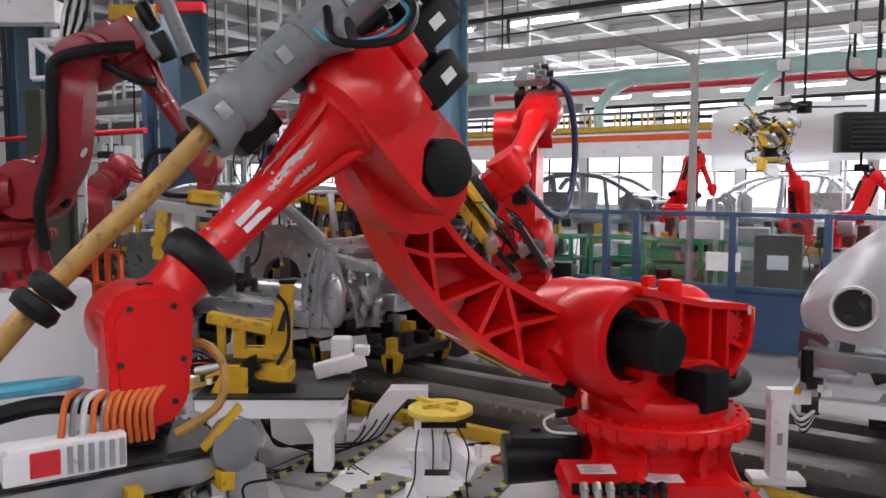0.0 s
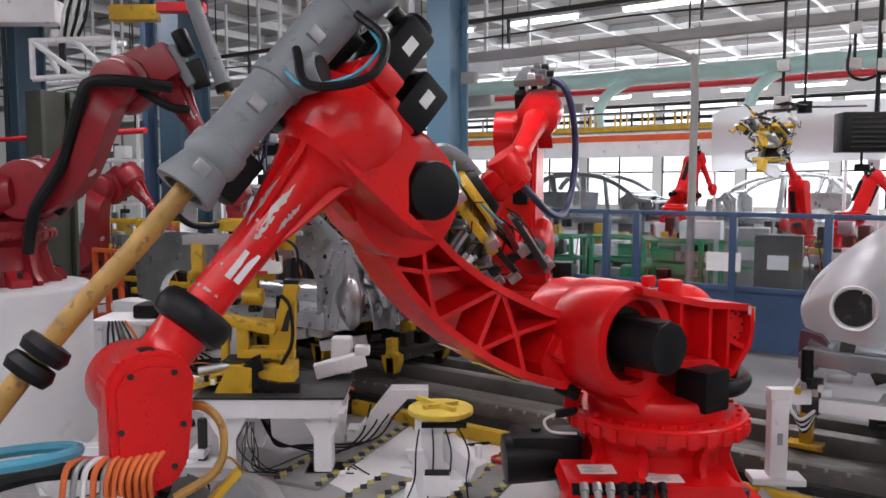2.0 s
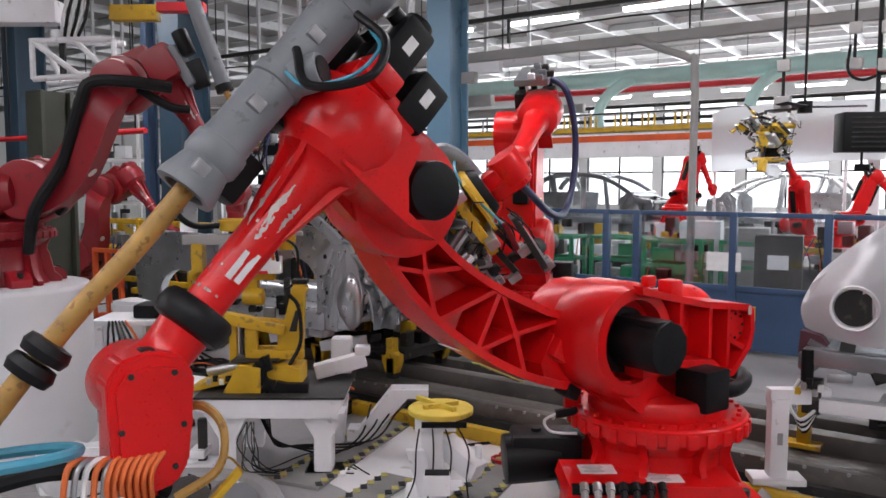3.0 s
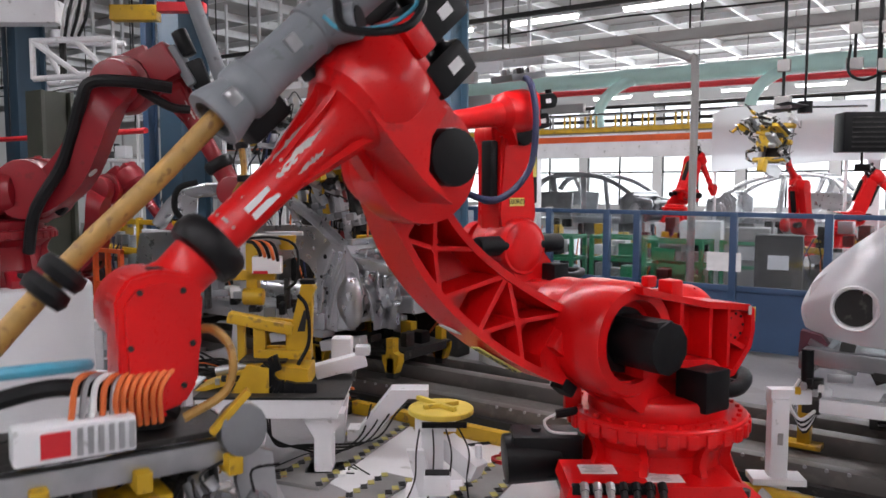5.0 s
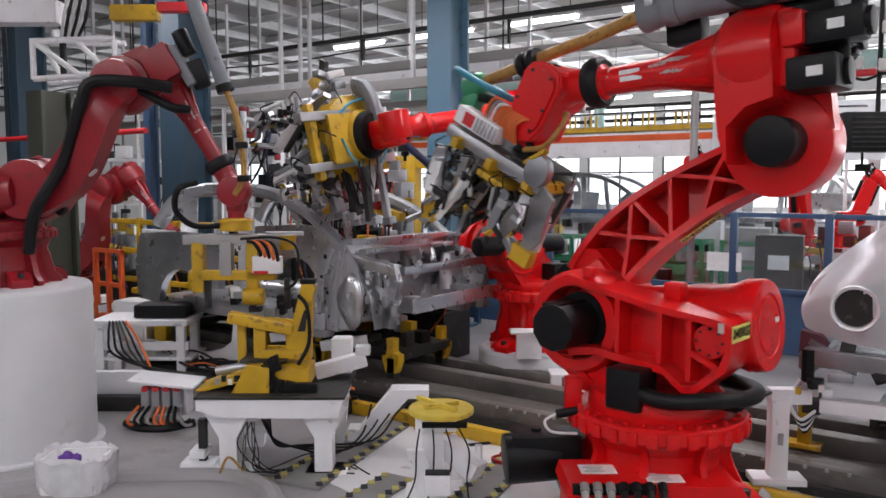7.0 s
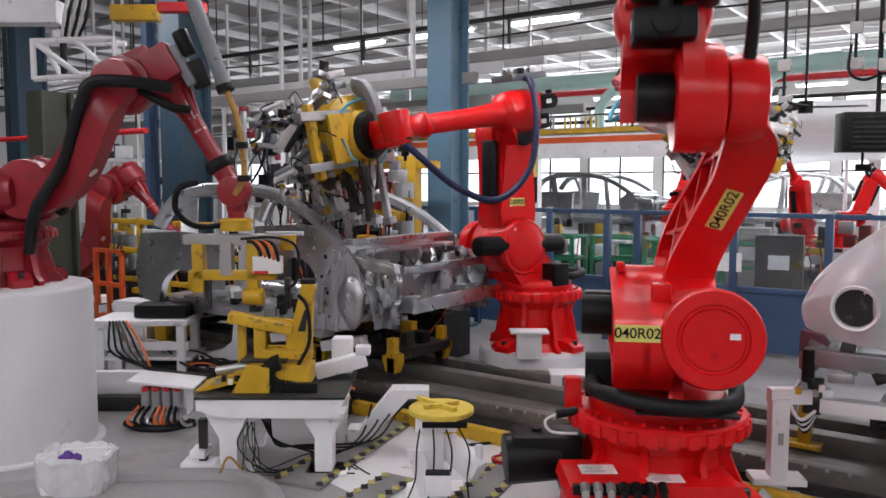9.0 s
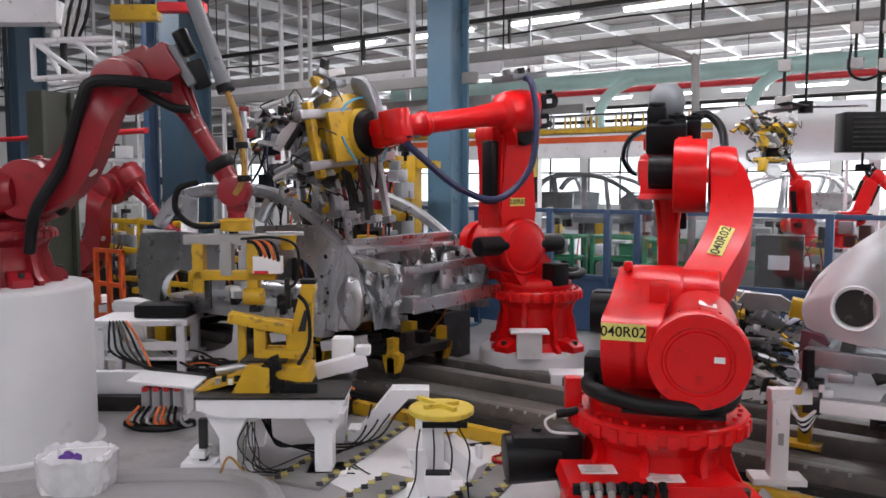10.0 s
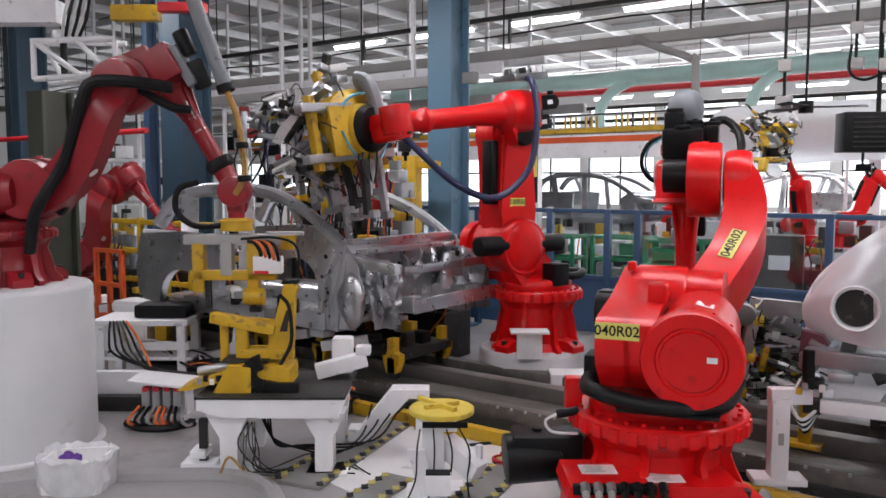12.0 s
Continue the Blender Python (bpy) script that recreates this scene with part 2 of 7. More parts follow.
def build_hall():
    tagged(part("floor", box(BM(), ((X0 + X1) / 2, (Y0 + Y1) / 2, -0.1), (X1 - X0, Y1 - Y0, 0.2)), FLOOR), "grey painted concrete factory floor, scuffed and stained", "floor", kind="structure")
    # ceiling: panels in a grid of beams
    bm = BM()
    box(bm, ((X0 + X1) / 2, (Y0 + Y1) / 2, CZ + 0.2), (X1 - X0, Y1 - Y0, 0.1))
    for i in range(31):
        for j in range(24):
            x, y = X0 + 0.8 + i * 1.61, Y0 + 0.95 + j * 1.92
            if x < X1 and y < Y1:
                box(bm, (x, y, CZ + 0.1 + random.uniform(-0.012, 0.012)), (1.5, 1.8, 0.05))
    tagged(part("ceiling", bm, CEIL), "pale grey panelled factory ceiling", "ceiling", kind="structure")
    joists = thing("ceiling_joists", pose(0, 0, 0), "white steel joists under the ceiling", "joists", kind="structure")
    for i in range(32):
        part("joist", box(BM(), (X0 + i * 1.61, (Y0 + Y1) / 2, CZ + 0.0), (0.07, Y1 - Y0, 0.18)), WHITE, joists)
    for j in range(25):
        part("joist", box(BM(), ((X0 + X1) / 2, Y0 + j * 1.92, CZ - 0.02), (X1 - X0, 0.06, 0.14)), WHITE, joists)
    # outer walls
    for name, c, s in (("wall_west", (X0 - 0.15, (Y0 + Y1) / 2, CZ / 2), (0.3, Y1 - Y0, CZ + 0.4)), ("wall_east", (X1 + 0.15, (Y0 + Y1) / 2, CZ / 2), (0.3, Y1 - Y0, CZ + 0.4)),
                       ("wall_south", ((X0 + X1) / 2, Y0 - 0.15, CZ / 2), (X1 - X0, 0.3, CZ + 0.4))):
        tagged(part(name, box(BM(), c, s), CREAM), "cream painted factory wall", "wall", kind="structure")
    # north wall with a long band of windows
    wall = BM()
    box(wall, ((X0 + X1) / 2, Y1 + 0.15, 0.5), (X1 - X0, 0.3, 1.0))
    box(wall, ((X0 + X1) / 2, Y1 + 0.15, 5.2), (X1 - X0, 0.3, 1.2))
    for i in range(18):
        box(wall, (X0 + i * 2.94, Y1 + 0.15, 2.8), (0.34, 0.3, 3.6))
    tagged(part("wall_north", wall, CREAM), "pale factory wall with a long window band", "wall", kind="structure")
    for i in range(17):
        win = thing("window_%d" % (i + 1), pose(X0 + 1.47 + i * 2.94, Y1 + 0.1, 2.8), "steel-framed factory window, bright with daylight", "window", kind="structure")
        for a, b in (((-1.3, 0, -1.8), (-1.3, 0, 1.8)), ((1.3, 0, -1.8), (1.3, 0, 1.8)), ((0, 0, -1.8), (0, 0, 1.8)), ((-1.3, 0, 0.6), (1.3, 0, 0.6)), ((-1.3, 0, -0.6), (1.3, 0, -0.6))):
            part("window_frame", beam(BM(), a, b, 0.06, 0.06), DARK, win)
    tagged(part("backdrop", box(BM(), ((X0 + X1) / 2, Y1 + 2.0, 3.0), (X1 - X0 + 10, 0.05, 8)), OUTSIDE), "bright overcast daylight outside", "backdrop", kind="structure")


def strip_lights():
    first = None
    # the added, unseen row at -7.5 gets the same fixtures
    for row in LIGHT_ROWS:
        for i in range(9, 21):
            x = -30.0 + i * 2.1 + 0.28
            if first is None:
                first = thing("strip_light", pose(x, row, 4.6), "lit fluorescent strip light hung under the ceiling", "lamp", "hall strip lights")
                part("housing", box(BM(), (0, 0, 0.045), (1.35, 0.2, 0.05), 0.01), WHITE, first)
                part("tube", cyl(BM(), (-0.64, 0, 0), (0.64, 0, 0), 0.045, n=10), TUBE, first, "glowing white tube")
                for sx in (-0.5, 0.5):
                    part("hanger", cyl(BM(), (sx, 0, 0.07), (sx, 0, CZ - 4.5), 0.008, n=6), WIRE, first)
            else:
                copy_thing(first, pose(x, row, 4.6))


def column(name, x, y, w, mat, label, top=CZ):
    col = thing(name, pose(x, y, 0), label, "column", kind="structure")
    part("flange", box(BM(), (0, -w / 2, top / 2), (w, 0.04, top), 0.006), mat, col)
    part("flange", box(BM(), (0, w / 2, top / 2), (w, 0.04, top), 0.006), mat, col)
    part("web", box(BM(), (0, 0, top / 2), (w * 0.55, w - 0.05, top)), mat, col)
    part("base_plate", box(BM(), (0, 0, 0.02), (w + 0.2, w + 0.2, 0.04), 0.005), mat, col)
    return col


def overhead():
    # long pipe and cable trays along the line
    p = thing("overhead_pipe", pose(0, 9.53, 3.6), "grey square overhead duct pipe running along the line", "pipe", kind="structure")
    part("pipe", box(BM(), (-8, 0, 0), (36, 0.13, 0.13), 0.02), PIPE, p)
    for i in range(14):
        part("hanger", cyl(BM(), (-24 + i * 2.6, 0, 0.06), (-24 + i * 2.6, 0, CZ - 3.6 + 0.1), 0.012, n=6), WIRE, p)
    t = thing("cable_tray", pose(0, 9.3, 4.05), "dark overhead cable tray on thin rods", "cable tray", kind="structure")
    part("tray", box(BM(), (-8, 0, 0), (36, 0.05, 0.06)), DARK, t)
    part("cable", tube(BM(), [(-26 + 2 * i, 0.1, -0.22 + 0.05 * (i % 2)) for i in range(18)], 0.012, 6, 3), WIRE, t)
    for i in range(9):
        part("drop", cyl(BM(), (-22 + i * 2.6, 0, 0), (-22 + i * 2.6, 0, CZ - 4.05 + 0.1), 0.012, n=6), WIRE, t)
        part("clip", box(BM(), (-21.2 + i * 2.6, 0.06, -0.16), (0.03, 0.05, 0.36)), DARK, t)
    d = thing("mint_air_duct", pose(0, 17.2, 4.2), "mint green round air duct under the ceiling", "duct", kind="structure")
    part("duct", cyl(BM(), (-14, 0, 0), (12, 0, 0), 0.17, n=20), MINT, d)
    for x in (-6.9, -3.6, 3.0):
        part("branch", tube(BM(), [(x, 0, 0), (x - 0.5, -0.25, -0.3), (x - 0.75, -0.4, -0.7), (x - 0.75, -0.4, -1.2)], 0.12, 12), MINT, d)
    rp = thing("red_sprinkler_pipe", pose(0, 17.8, 4.0), "thin red sprinkler pipe under the ceiling", "pipe", kind="structure")
    part("pipe", cyl(BM(), (-30, 0, 0), (12, 0, 0), 0.07, n=10), REDBRIGHT, rp)
    # bent grey conduit post
    c = thing("conduit_post", pose(-2.95, 9.0, 0), "grey bent conduit post rising to the ceiling", "conduit")
    part("tube", tube(BM(), [(0, 0, 0), (0, 0, 1.2), (0, 0, 3.05), (-0.08, 0.02, 3.24), (-0.45, 0.2, 3.4), (-0.9, 0.4, 3.6)], 0.045, 10, 8), PIPE, c)
    part("foot_plate", box(BM(), (0, 0, 0.01), (0.2, 0.2, 0.02)), PIPE, c)
    # hanging power drops
    for x, y, z1, z0 in ((-1.56, 7.0, CZ + 0.1, 2.5), (-1.13, 7.6, CZ + 0.1, 2.85), (-0.86, 7.4, CZ + 0.1, 2.8)):
        h = thing("power_drop", pose(x, y, 0), "hanging black power cable with an inline box", "cable")
        part("cable", cyl(BM(), (0, 0, z0), (0, 0, z1), 0.014, n=6), WIRE, h)
        part("inline_box", box(BM(), (0, 0, z0 + 0.3), (0.1, 0.06, 0.1), 0.01), PIPE, h)
        part("plug", box(BM(), (0, 0, z0), (0.13, 0.08, 0.1), 0.01), PIPE, h)
    f = thing("ceiling_fan", pose(-1.45, 7.3, 2.48), "dark ceiling fan with three blades", "fan")
    part("hub", cyl(BM(), (0, 0, -0.05), (0, 0, 0.05), 0.06, n=14), BLACK, f)
    part("rod", cyl(BM(), (0, 0, 0.05), (0, 0, CZ - 2.48 + 0.1), 0.012, n=6), WIRE, f)
    for k in range(3):
        part("blade", box(BM(), (0.26, 0, 0), (0.42, 0.1, 0.012), 0.003, pose(0, 0, 0, 8, 0, 120 * k + 20)), BLACK, f)
    w = thing("looped_cable", pose(-1.0, 7.5, 0), "black looped hanging cable", "cable")
    part("cable", tube(BM(), [(-0.15, 0, 3.0), (-0.16, 0, 2.78), (-0.05, 0, 2.7), (0.1, 0, 2.74), (0.2, 0, 2.72), (0.27, 0, 2.76), (0.3, 0, 3.0), (0.3, 0, CZ + 0.1)], 0.013, 6), WIRE, w)
    # monitor on a hanger
    s = thing("hanging_monitor", pose(-0.98, 7.5, 2.26), "black hanging monitor in a ribbed housing", "monitor")
    part("housing", box(BM(), (0, 0, 0), (0.5, 0.22, 0.33), 0.015, pose(0, 0, 0, 0, 0, 30)), BLACK, s)
    for k in range(7):
        part("slat", box(BM(), (0, -0.115, -0.12 + 0.04 * k), (0.36, 0.014, 0.012), 0, pose(0, 0, 0, 0, 0, 30)), DARK, s)
    part("hanger", cyl(BM(), (0.05, 0, 0.16), (0.05, 0, CZ - 2.26 + 0.1), 0.02, n=8), BLACK, s)
    part("bracket", beam(BM(), (-0.05, 0, -0.16), (-0.05, 0, -0.3), 0.02, 0.02), BLACK, s)
    part("knob", cyl(BM(), (-0.1, 0, -0.29), (0.02, 0, -0.29), 0.03, n=10), BLACK, s)


def fence():
    y, z, x0, x1 = 8.6, 1.53, -7.4, 1.2
    f = thing("safety_fence", pose(0, 0, 0), "dark blue safety fence with clear panes", "fence")
    xs = [-7.4, -6.55, -5.6, -4.55, -3.8, -3.43, -2.36, -1.44, 0.0, 1.2]
    for x in xs:
        part("post", box(BM(), (x, y, z / 2), (0.075, 0.075, z), 0.006), FENCEBLUE, f)
    for a, b in zip(xs, xs[1:]):
        part("top_rail", box(BM(), ((a + b) / 2, y, z - 0.025), (b - a - 0.08, 0.05, 0.05), 0.005), FENCEBLUE, f)
        part("mid_rail", box(BM(), ((a + b) / 2, y, 0.72), (b - a - 0.08, 0.05, 0.06), 0.005), FENCEBLUE, f)
        part("lower_panel", box(BM(), ((a + b) / 2, y, 0.38), (b - a - 0.08, 0.02, 0.62)), FENCEBLUE, f)
        p = part("pane", box(BM(), ((a + b) / 2, y, 1.12), (b - a - 0.08, 0.008, 0.74)), PANE, f, "clear pane")
        p.visible_shadow = False
    part("notice", box(BM(), (-2.45, y - 0.03, 1.0), (0.36, 0.004, 0.2)), PAPER, f, "white paper notice")
    part("notice", box(BM(), (-5.25, y - 0.03, 1.2), (0.2, 0.004, 0.28)), PAPER, f, "white paper notice")


def mezzanine():
    m = thing("mezzanine", pose(0, 16, 0), "steel mezzanine with orange edge beam and yellow railing", "mezzanine", kind="structure")
    part("edge_beam", box(BM(), (-8, 0, 2.62), (26, 0.3, 0.5)), WHITE, m)
    part("stripe", box(BM(), (-8, -0.155, 2.76), (26, 0.012, 0.13)), ORANGE, m, "orange stripe")
    part("deck", box(BM(), (-8, 1.2, 2.9), (26, 2.4, 0.06)), PIPE, m)
    for k in range(4):
        part("back_pipe", cyl(BM(), (-20, 2.0, 3.15 + 0.16 * k), (4, 2.0, 3.15 + 0.16 * k), 0.045, n=8), (PIPE, DARK, WHITE, DARK)[k], m)
    for k in range(28):
        part("upright", box(BM(), (-20.5 + 0.93 * k, 0, 3.1), (0.04, 0.04, 0.42)), PIPE if k % 3 else DARK, m)
    part("rail", cyl(BM(), (-21, 0, 3.3), (5, 0, 3.3), 0.018, n=6), DARK, m)
    part("kick_rail", box(BM(), (-8, -0.05, 2.96), (26, 0.03, 0.1)), YELLOW, m)
    for x in (-8.9, -8.1, -7.6, -6.9, -6.3, -5.6):
        for k in range(3):
            part("yellow_post", box(BM(), (x + 0.13 * k, -0.05, 3.1 + 0.02 * (k % 2)), (0.035, 0.035, 0.32)), YELLOW, m)
    for x in (-20, -14, -8.9, -2, 4):
        part("support", box(BM(), (x, 0.1, 1.2), (0.2, 0.2, 2.4)), WHITE, m)
    # white cabin with curtain
    c = thing("white_enclosure", pose(0, 15.6, 0), "white fabric welding enclosure with a sagging roof", "enclosure")
    part("roof", prism(BM(), [(-4.75, 3.16), (-4.5, 3.26), (-3.1, 3.3), (-1.6, 3.28), (3.5, 3.4), (3.5, 2.3), (-2.6, 2.22), (-4.75, 2.04)], 0, 0.06), CURTAIN, c)
    for x in (-4.7, -2.4, 1.4):
        part("pole", cyl(BM(), (x, 0.1, 0), (x, 0.1, 3.15), 0.03, n=8), WHITE, c)


build_hall()
strip_lights()
column("blue_column", -5.79, 8.2, 0.36, BLUE, "blue painted steel column beside the line")
column("olive_column", -7.9, 4.25, 0.3, OLIVE, "dark olive steel column behind the pedestal robot", 2.75)
column("blue_column", -9.3, 6.9, 0.46, DEEPBLUE, "dark blue painted steel column with a stencilled number")
column("blue_column", -13.2, 6.7, 0.45, DEEPBLUE, "dark blue painted steel column")
column("blue_column", -10.4, 7.1, 0.13, FENCEBLUE, "slim blue steel post")
column("blue_column", -0.55, 9.2, 0.14, FENCEBLUE, "slim blue steel post beside the fence")
overhead()
fence()
mezzanine()


# ---- robots ----
def arm_lines(L, bend, w0, w1, n=12):
    top, bot = [], []
    for i in range(n + 1):
        t = i / n
        off = -bend * math.sin(math.pi * t)
        w = w0 + (w1 - w0) * t - 0.05 * math.sin(math.pi * t)
        top.append((L * t, off + w / 2))
        bot.append((L * t, off - w / 2))
    return top, bot


def build_robot(name, m, label, d, red, code, sg=1, simple=False, tail=True, group="welding robots"):
    """d: h2, a1, L2, a3, L4, k (thickness), bend. sg: -1 builds it mirrored. Arm along +x, z up."""
    k, h2, a1, L2, a3, L4, bend = (d[q] for q in ("k", "h2", "a1", "L2", "a3", "L4", "bend"))
    R = thing(name, m, label, "robot", group)
    Y = lambda v: v * sg
    seg = {}
    # base: drum on curved fins, toothed slew ring
    hz, z0 = h2 / 1.045, d.get("z0", 0.0)
    bm = BM()
    lathe(bm, [(0.42 * k, z0), (0.40 * k, z0 + 0.03), (0.36 * k, z0 + 0.07), (0.34 * k, 0.33 * hz), (0.35 * k, 0.42 * hz), (0.43 * k, 0.495 * hz), (0.43 * k, 0.52 * hz)], 40)
    base = part("base", bm, red, R)
    fin = [(0.3 * k, z0), (0.52 * k, z0), (0.52 * k, z0 + 0.03), (0.46 * k, z0 + 0.07), (0.42 * k, 0.31 * hz), (0.395 * k, 0.38 * hz), (0.41 * k, 0.44 * hz), (0.45 * k, 0.51 * hz), (0.3 * k, 0.51 * hz)]
    for i in range(8):
        part("gusset", prism(BM(), fin, -0.02, 0.02, pose(0, 0, 0, 0, 0, i * 45 + 12)), red, base)
    part("slew_ring", lathe(BM(), [(0.43 * k, 0.505 * hz), (0.48 * k, 0.515 * hz), (0.485 * k, 0.522 * hz), (0.485 * k, 0.592 * hz), (0.475 * k, 0.602 * hz), (0.40 * k, 0.605 * hz)], 56), red, base)
    if z0:
        part("plinth", box(BM(), (0, 0, z0 / 2), (1.0 * k, 1.0 * k, z0), 0.01, pose(0, 0, 0, 0, 0, YAW)), RAIL, base, "dark steel floor plinth")
    if not simple:
        for i in range(30):
            a = i * 12
            part("ring_lug", box(BM(), (0.482 * k, 0, 0.545 * hz), (0.034 * k, 0.058 * k, 0.072 * hz), 0.008, pose(0, 0, 0, 0, 0, a)), red, base)
            mm = pose(0, 0, 0, 0, 0, a + 6)
            part("ring_bolt", cyl(BM(), mm @ Vector((0.44 * k, 0, 0.60 * hz)), mm @ Vector((0.44 * k, 0, 0.62 * hz)), 0.014 * k, n=6), red, base)
        for i in range(4):
            mm = pose(0, 0, 0, 0, 0, YAW - 45 + 90 * i)
            part("foot", prism(BM(), [(0.3 * k, z0), (0.57 * k, z0), (0.57 * k, z0 + 0.05), (0.5 * k, z0 + 0.09), (0.3 * k, z0 + 0.11)], -0.09 * k, 0.09 * k, mm), red, base)
            part("bolt", cyl(BM(), mm @ Vector((0.52 * k, 0, z0 + 0.05)), mm @ Vector((0.52 * k, 0, z0 + 0.1)), 0.03 * k, n=6), DARK, base)
    # turret drum with gussets and webs up to the shoulder
    bm = BM()
    lathe(bm, [(0.375 * k, 0.60 * hz), (0.38 * k, 0.61 * hz), (0.375 * k, 0.685 * hz), (0.36 * k, 0.705 * hz), (0.28 * k, 0.715 * hz)], 44)
    prism(bm, [(-0.34 * k, 0.66 * hz), (0.36 * k, 0.66 * hz), (a1 + 0.2 * k, h2 - 0.2 * k), (a1 - 0.1 * k, h2 + 0.18 * k), (-0.1 * k, h2 - 0.04 * k), (-0.3 * k, 0.8 * hz)], Y(-0.1 * k), Y(-0.03 * k))
    prism(bm, [(0.02 * k, 0.66 * hz), (0.36 * k, 0.66 * hz), (a1 + 0.12 * k, h2 - 0.22 * k), (a1 - 0.16 * k, h2 - 0.2 * k)], Y(0.13 * k), Y(0.17 * k))
    prism(bm, [(0.24 * k, 0.66 * hz), (0.36 * k, 0.66 * hz), (a1 + 0.2 * k, h2 - 0.18 * k), (a1 + 0.02 * k, h2 - 0.2 * k)], Y(-0.1 * k), Y(0.19 * k))
    tur = part("turret", bm, red, R)
    # shoulder ring
    sh = BM()
    n = 36
    ring_out, ring_in, wall = 0.30 * k, 0.215 * k, []
    for yy, rr in ((-0.12 * k, 0.29 * k), (-0.10 * k, ring_out), (0.17 * k, ring_out), (0.21 * k, 0.275 * k), (0.21 * k, ring_in), (0.02 * k, ring_in), (0.02 * k, 0.02)):
        wall.append([sh.verts.new((a1 + rr * math.cos(i * math.tau / n), Y(yy), h2 + rr * math.sin(i * math.tau / n))) for i in range(n)])
    for p, q in zip(wall, wall[1:]):
        for i in range(n):
            sh.faces.new((p[i], p[(i + 1) % n], q[(i + 1) % n], q[i]))
    part("shoulder_housing", sh, red, tur)
    if tail:
        # hollow bracket back to the tail: skin, web and ribs
        S = lambda pts: [(a1 + x * 0.95 * k, h2 + (z - 0.05 * min(1, max(0, -x - 0.3) / 0.5)) * k) for x, z in pts]
        rim = [(0.016, 0.285), (-0.2, 0.235), (-0.533, 0.19), (-0.93, 0.17), (-0.98, 0.14), (-0.99, 0.02), (-0.96, -0.08), (-0.80, -0.22), (-0.72, -0.235)]
        rim_in = [(0.01, 0.245), (-0.2, 0.2), (-0.533, 0.155), (-0.91, 0.135), (-0.945, 0.115), (-0.953, 0.02), (-0.925, -0.06), (-0.78, -0.185), (-0.72, -0.195)]
        low, low_in = [(-0.72, -0.235), (-0.61, -0.165), (-0.18, -0.15), (0.0, -0.18)], [(-0.72, -0.195), (-0.6, -0.125), (-0.18, -0.11), (0.0, -0.13)]
        bm = strip(BM(), S(rim), S(rim_in), Y(-0.04 * k), Y(0.26 * k))
        strip(bm, S(low_in), S(low), Y(-0.04 * k), Y(0.26 * k))
        prism(bm, S([*rim[:-1], *low]), Y(0.085 * k), Y(0.115 * k))
        bracket = part("tail_bracket", bm, red, tur)
        for x, za, zb in ((-0.32, 0.19, -0.12), (-0.58, 0.165, -0.12), (-0.75, 0.155, -0.17)):
            part("tail_rib", prism(BM(), S([(x - 0.014, za), (x + 0.014, za), (x + 0.014, zb), (x - 0.014, zb)]), Y(0.11 * k), Y(0.25 * k)), red, bracket)
        part("tail_rib", prism(BM(), S([(-0.75, 0.0), (-0.75, -0.03), (-0.9, -0.09), (-0.93, -0.07)]), Y(0.11 * k), Y(0.25 * k)), red, bracket)
        part("tail_boss", lathe(BM(), [(0.05 * k, 0.22 * k), (0.085 * k, 0.22 * k), (0.09 * k, 0.21 * k), (0.1 * k, 0.1 * k)], 28, Matrix.Translation((a1 - 0.81 * k, 0, h2 + 0.0 * k)) @ pose(0, 0, 0, -90 * sg, 0, 0)), red, bracket)
        for i in range(8):
            a = i * math.tau / 8
            part("boss_bolt", cyl(BM(), (a1 + (-0.81 + 0.068 * math.cos(a)) * k, Y(0.215 * k), h2 + 0.068 * math.sin(a) * k), (a1 + (-0.81 + 0.068 * math.cos(a)) * k, Y(0.228 * k), h2 + 0.068 * math.sin(a) * k), 0.008, n=6), DARK, bracket)
        part("step_block", box(BM(), (a1 - 0.52 * k, Y(0.0 * k), h2 + 0.2 * k), (0.1 * k, 0.1 * k, 0.12 * k), 0.015), red, tur)
        part("lifting_lug", box(BM(), (a1 - 0.1 * k, Y(0.2 * k), h2 + 0.30 * k), (0.07 * k, 0.05 * k, 0.06 * k), 0.014), red, tur)
        part("worn_patch", box(BM(), (a1 - 0.885 * k, Y(0.262 * k), h2 + 0.085 * k), (0.03 * k, 0.003, 0.05 * k)), SCUFF, bracket)
        # balance cylinder, tilting with the arm
        mm = pose(0, Y(-0.212 * k), h2 - 0.02 * k, 0, 90, 0)
        cy = part("balance_cylinder", lathe(BM(), [(0.05, 0.34 * k), (0.18 * k, 0.30 * k), (0.21 * k, 0.2 * k), (0.225 * k, -0.36 * k), (0.245 * k, -0.41 * k), (0.25 * k, -0.43 * k), (0.25 * k, -0.51 * k), (0.24 * k, -0.53 * k), (0.175 * k, -0.533 * k), (0.168 * k, -0.522 * k), (0.155 * k, -0.522 * k), (0.148 * k, -0.536 * k), (0.03, -0.536 * k)], 48, mm), red, R)
        part("plate_sticker", box(BM(), (-0.5375 * k, Y(-0.31 * k), h2), (0.004, 0.05 * k, 0.03 * k)), PAPER, cy)
        for i in range(3):
            part("face_stud", cyl(BM(), (-0.53 * k, Y((-0.212 + 0.1 * math.cos(i * 2.1 + 0.5)) * k), h2 + (-0.02 + 0.1 * math.sin(i * 2.1 + 0.5)) * k), (-0.545 * k, Y((-0.212 + 0.1 * math.cos(i * 2.1 + 0.5)) * k), h2 + (-0.02 + 0.1 * math.sin(i * 2.1 + 0.5)) * k), 0.013 * k, n=8), red, cy)
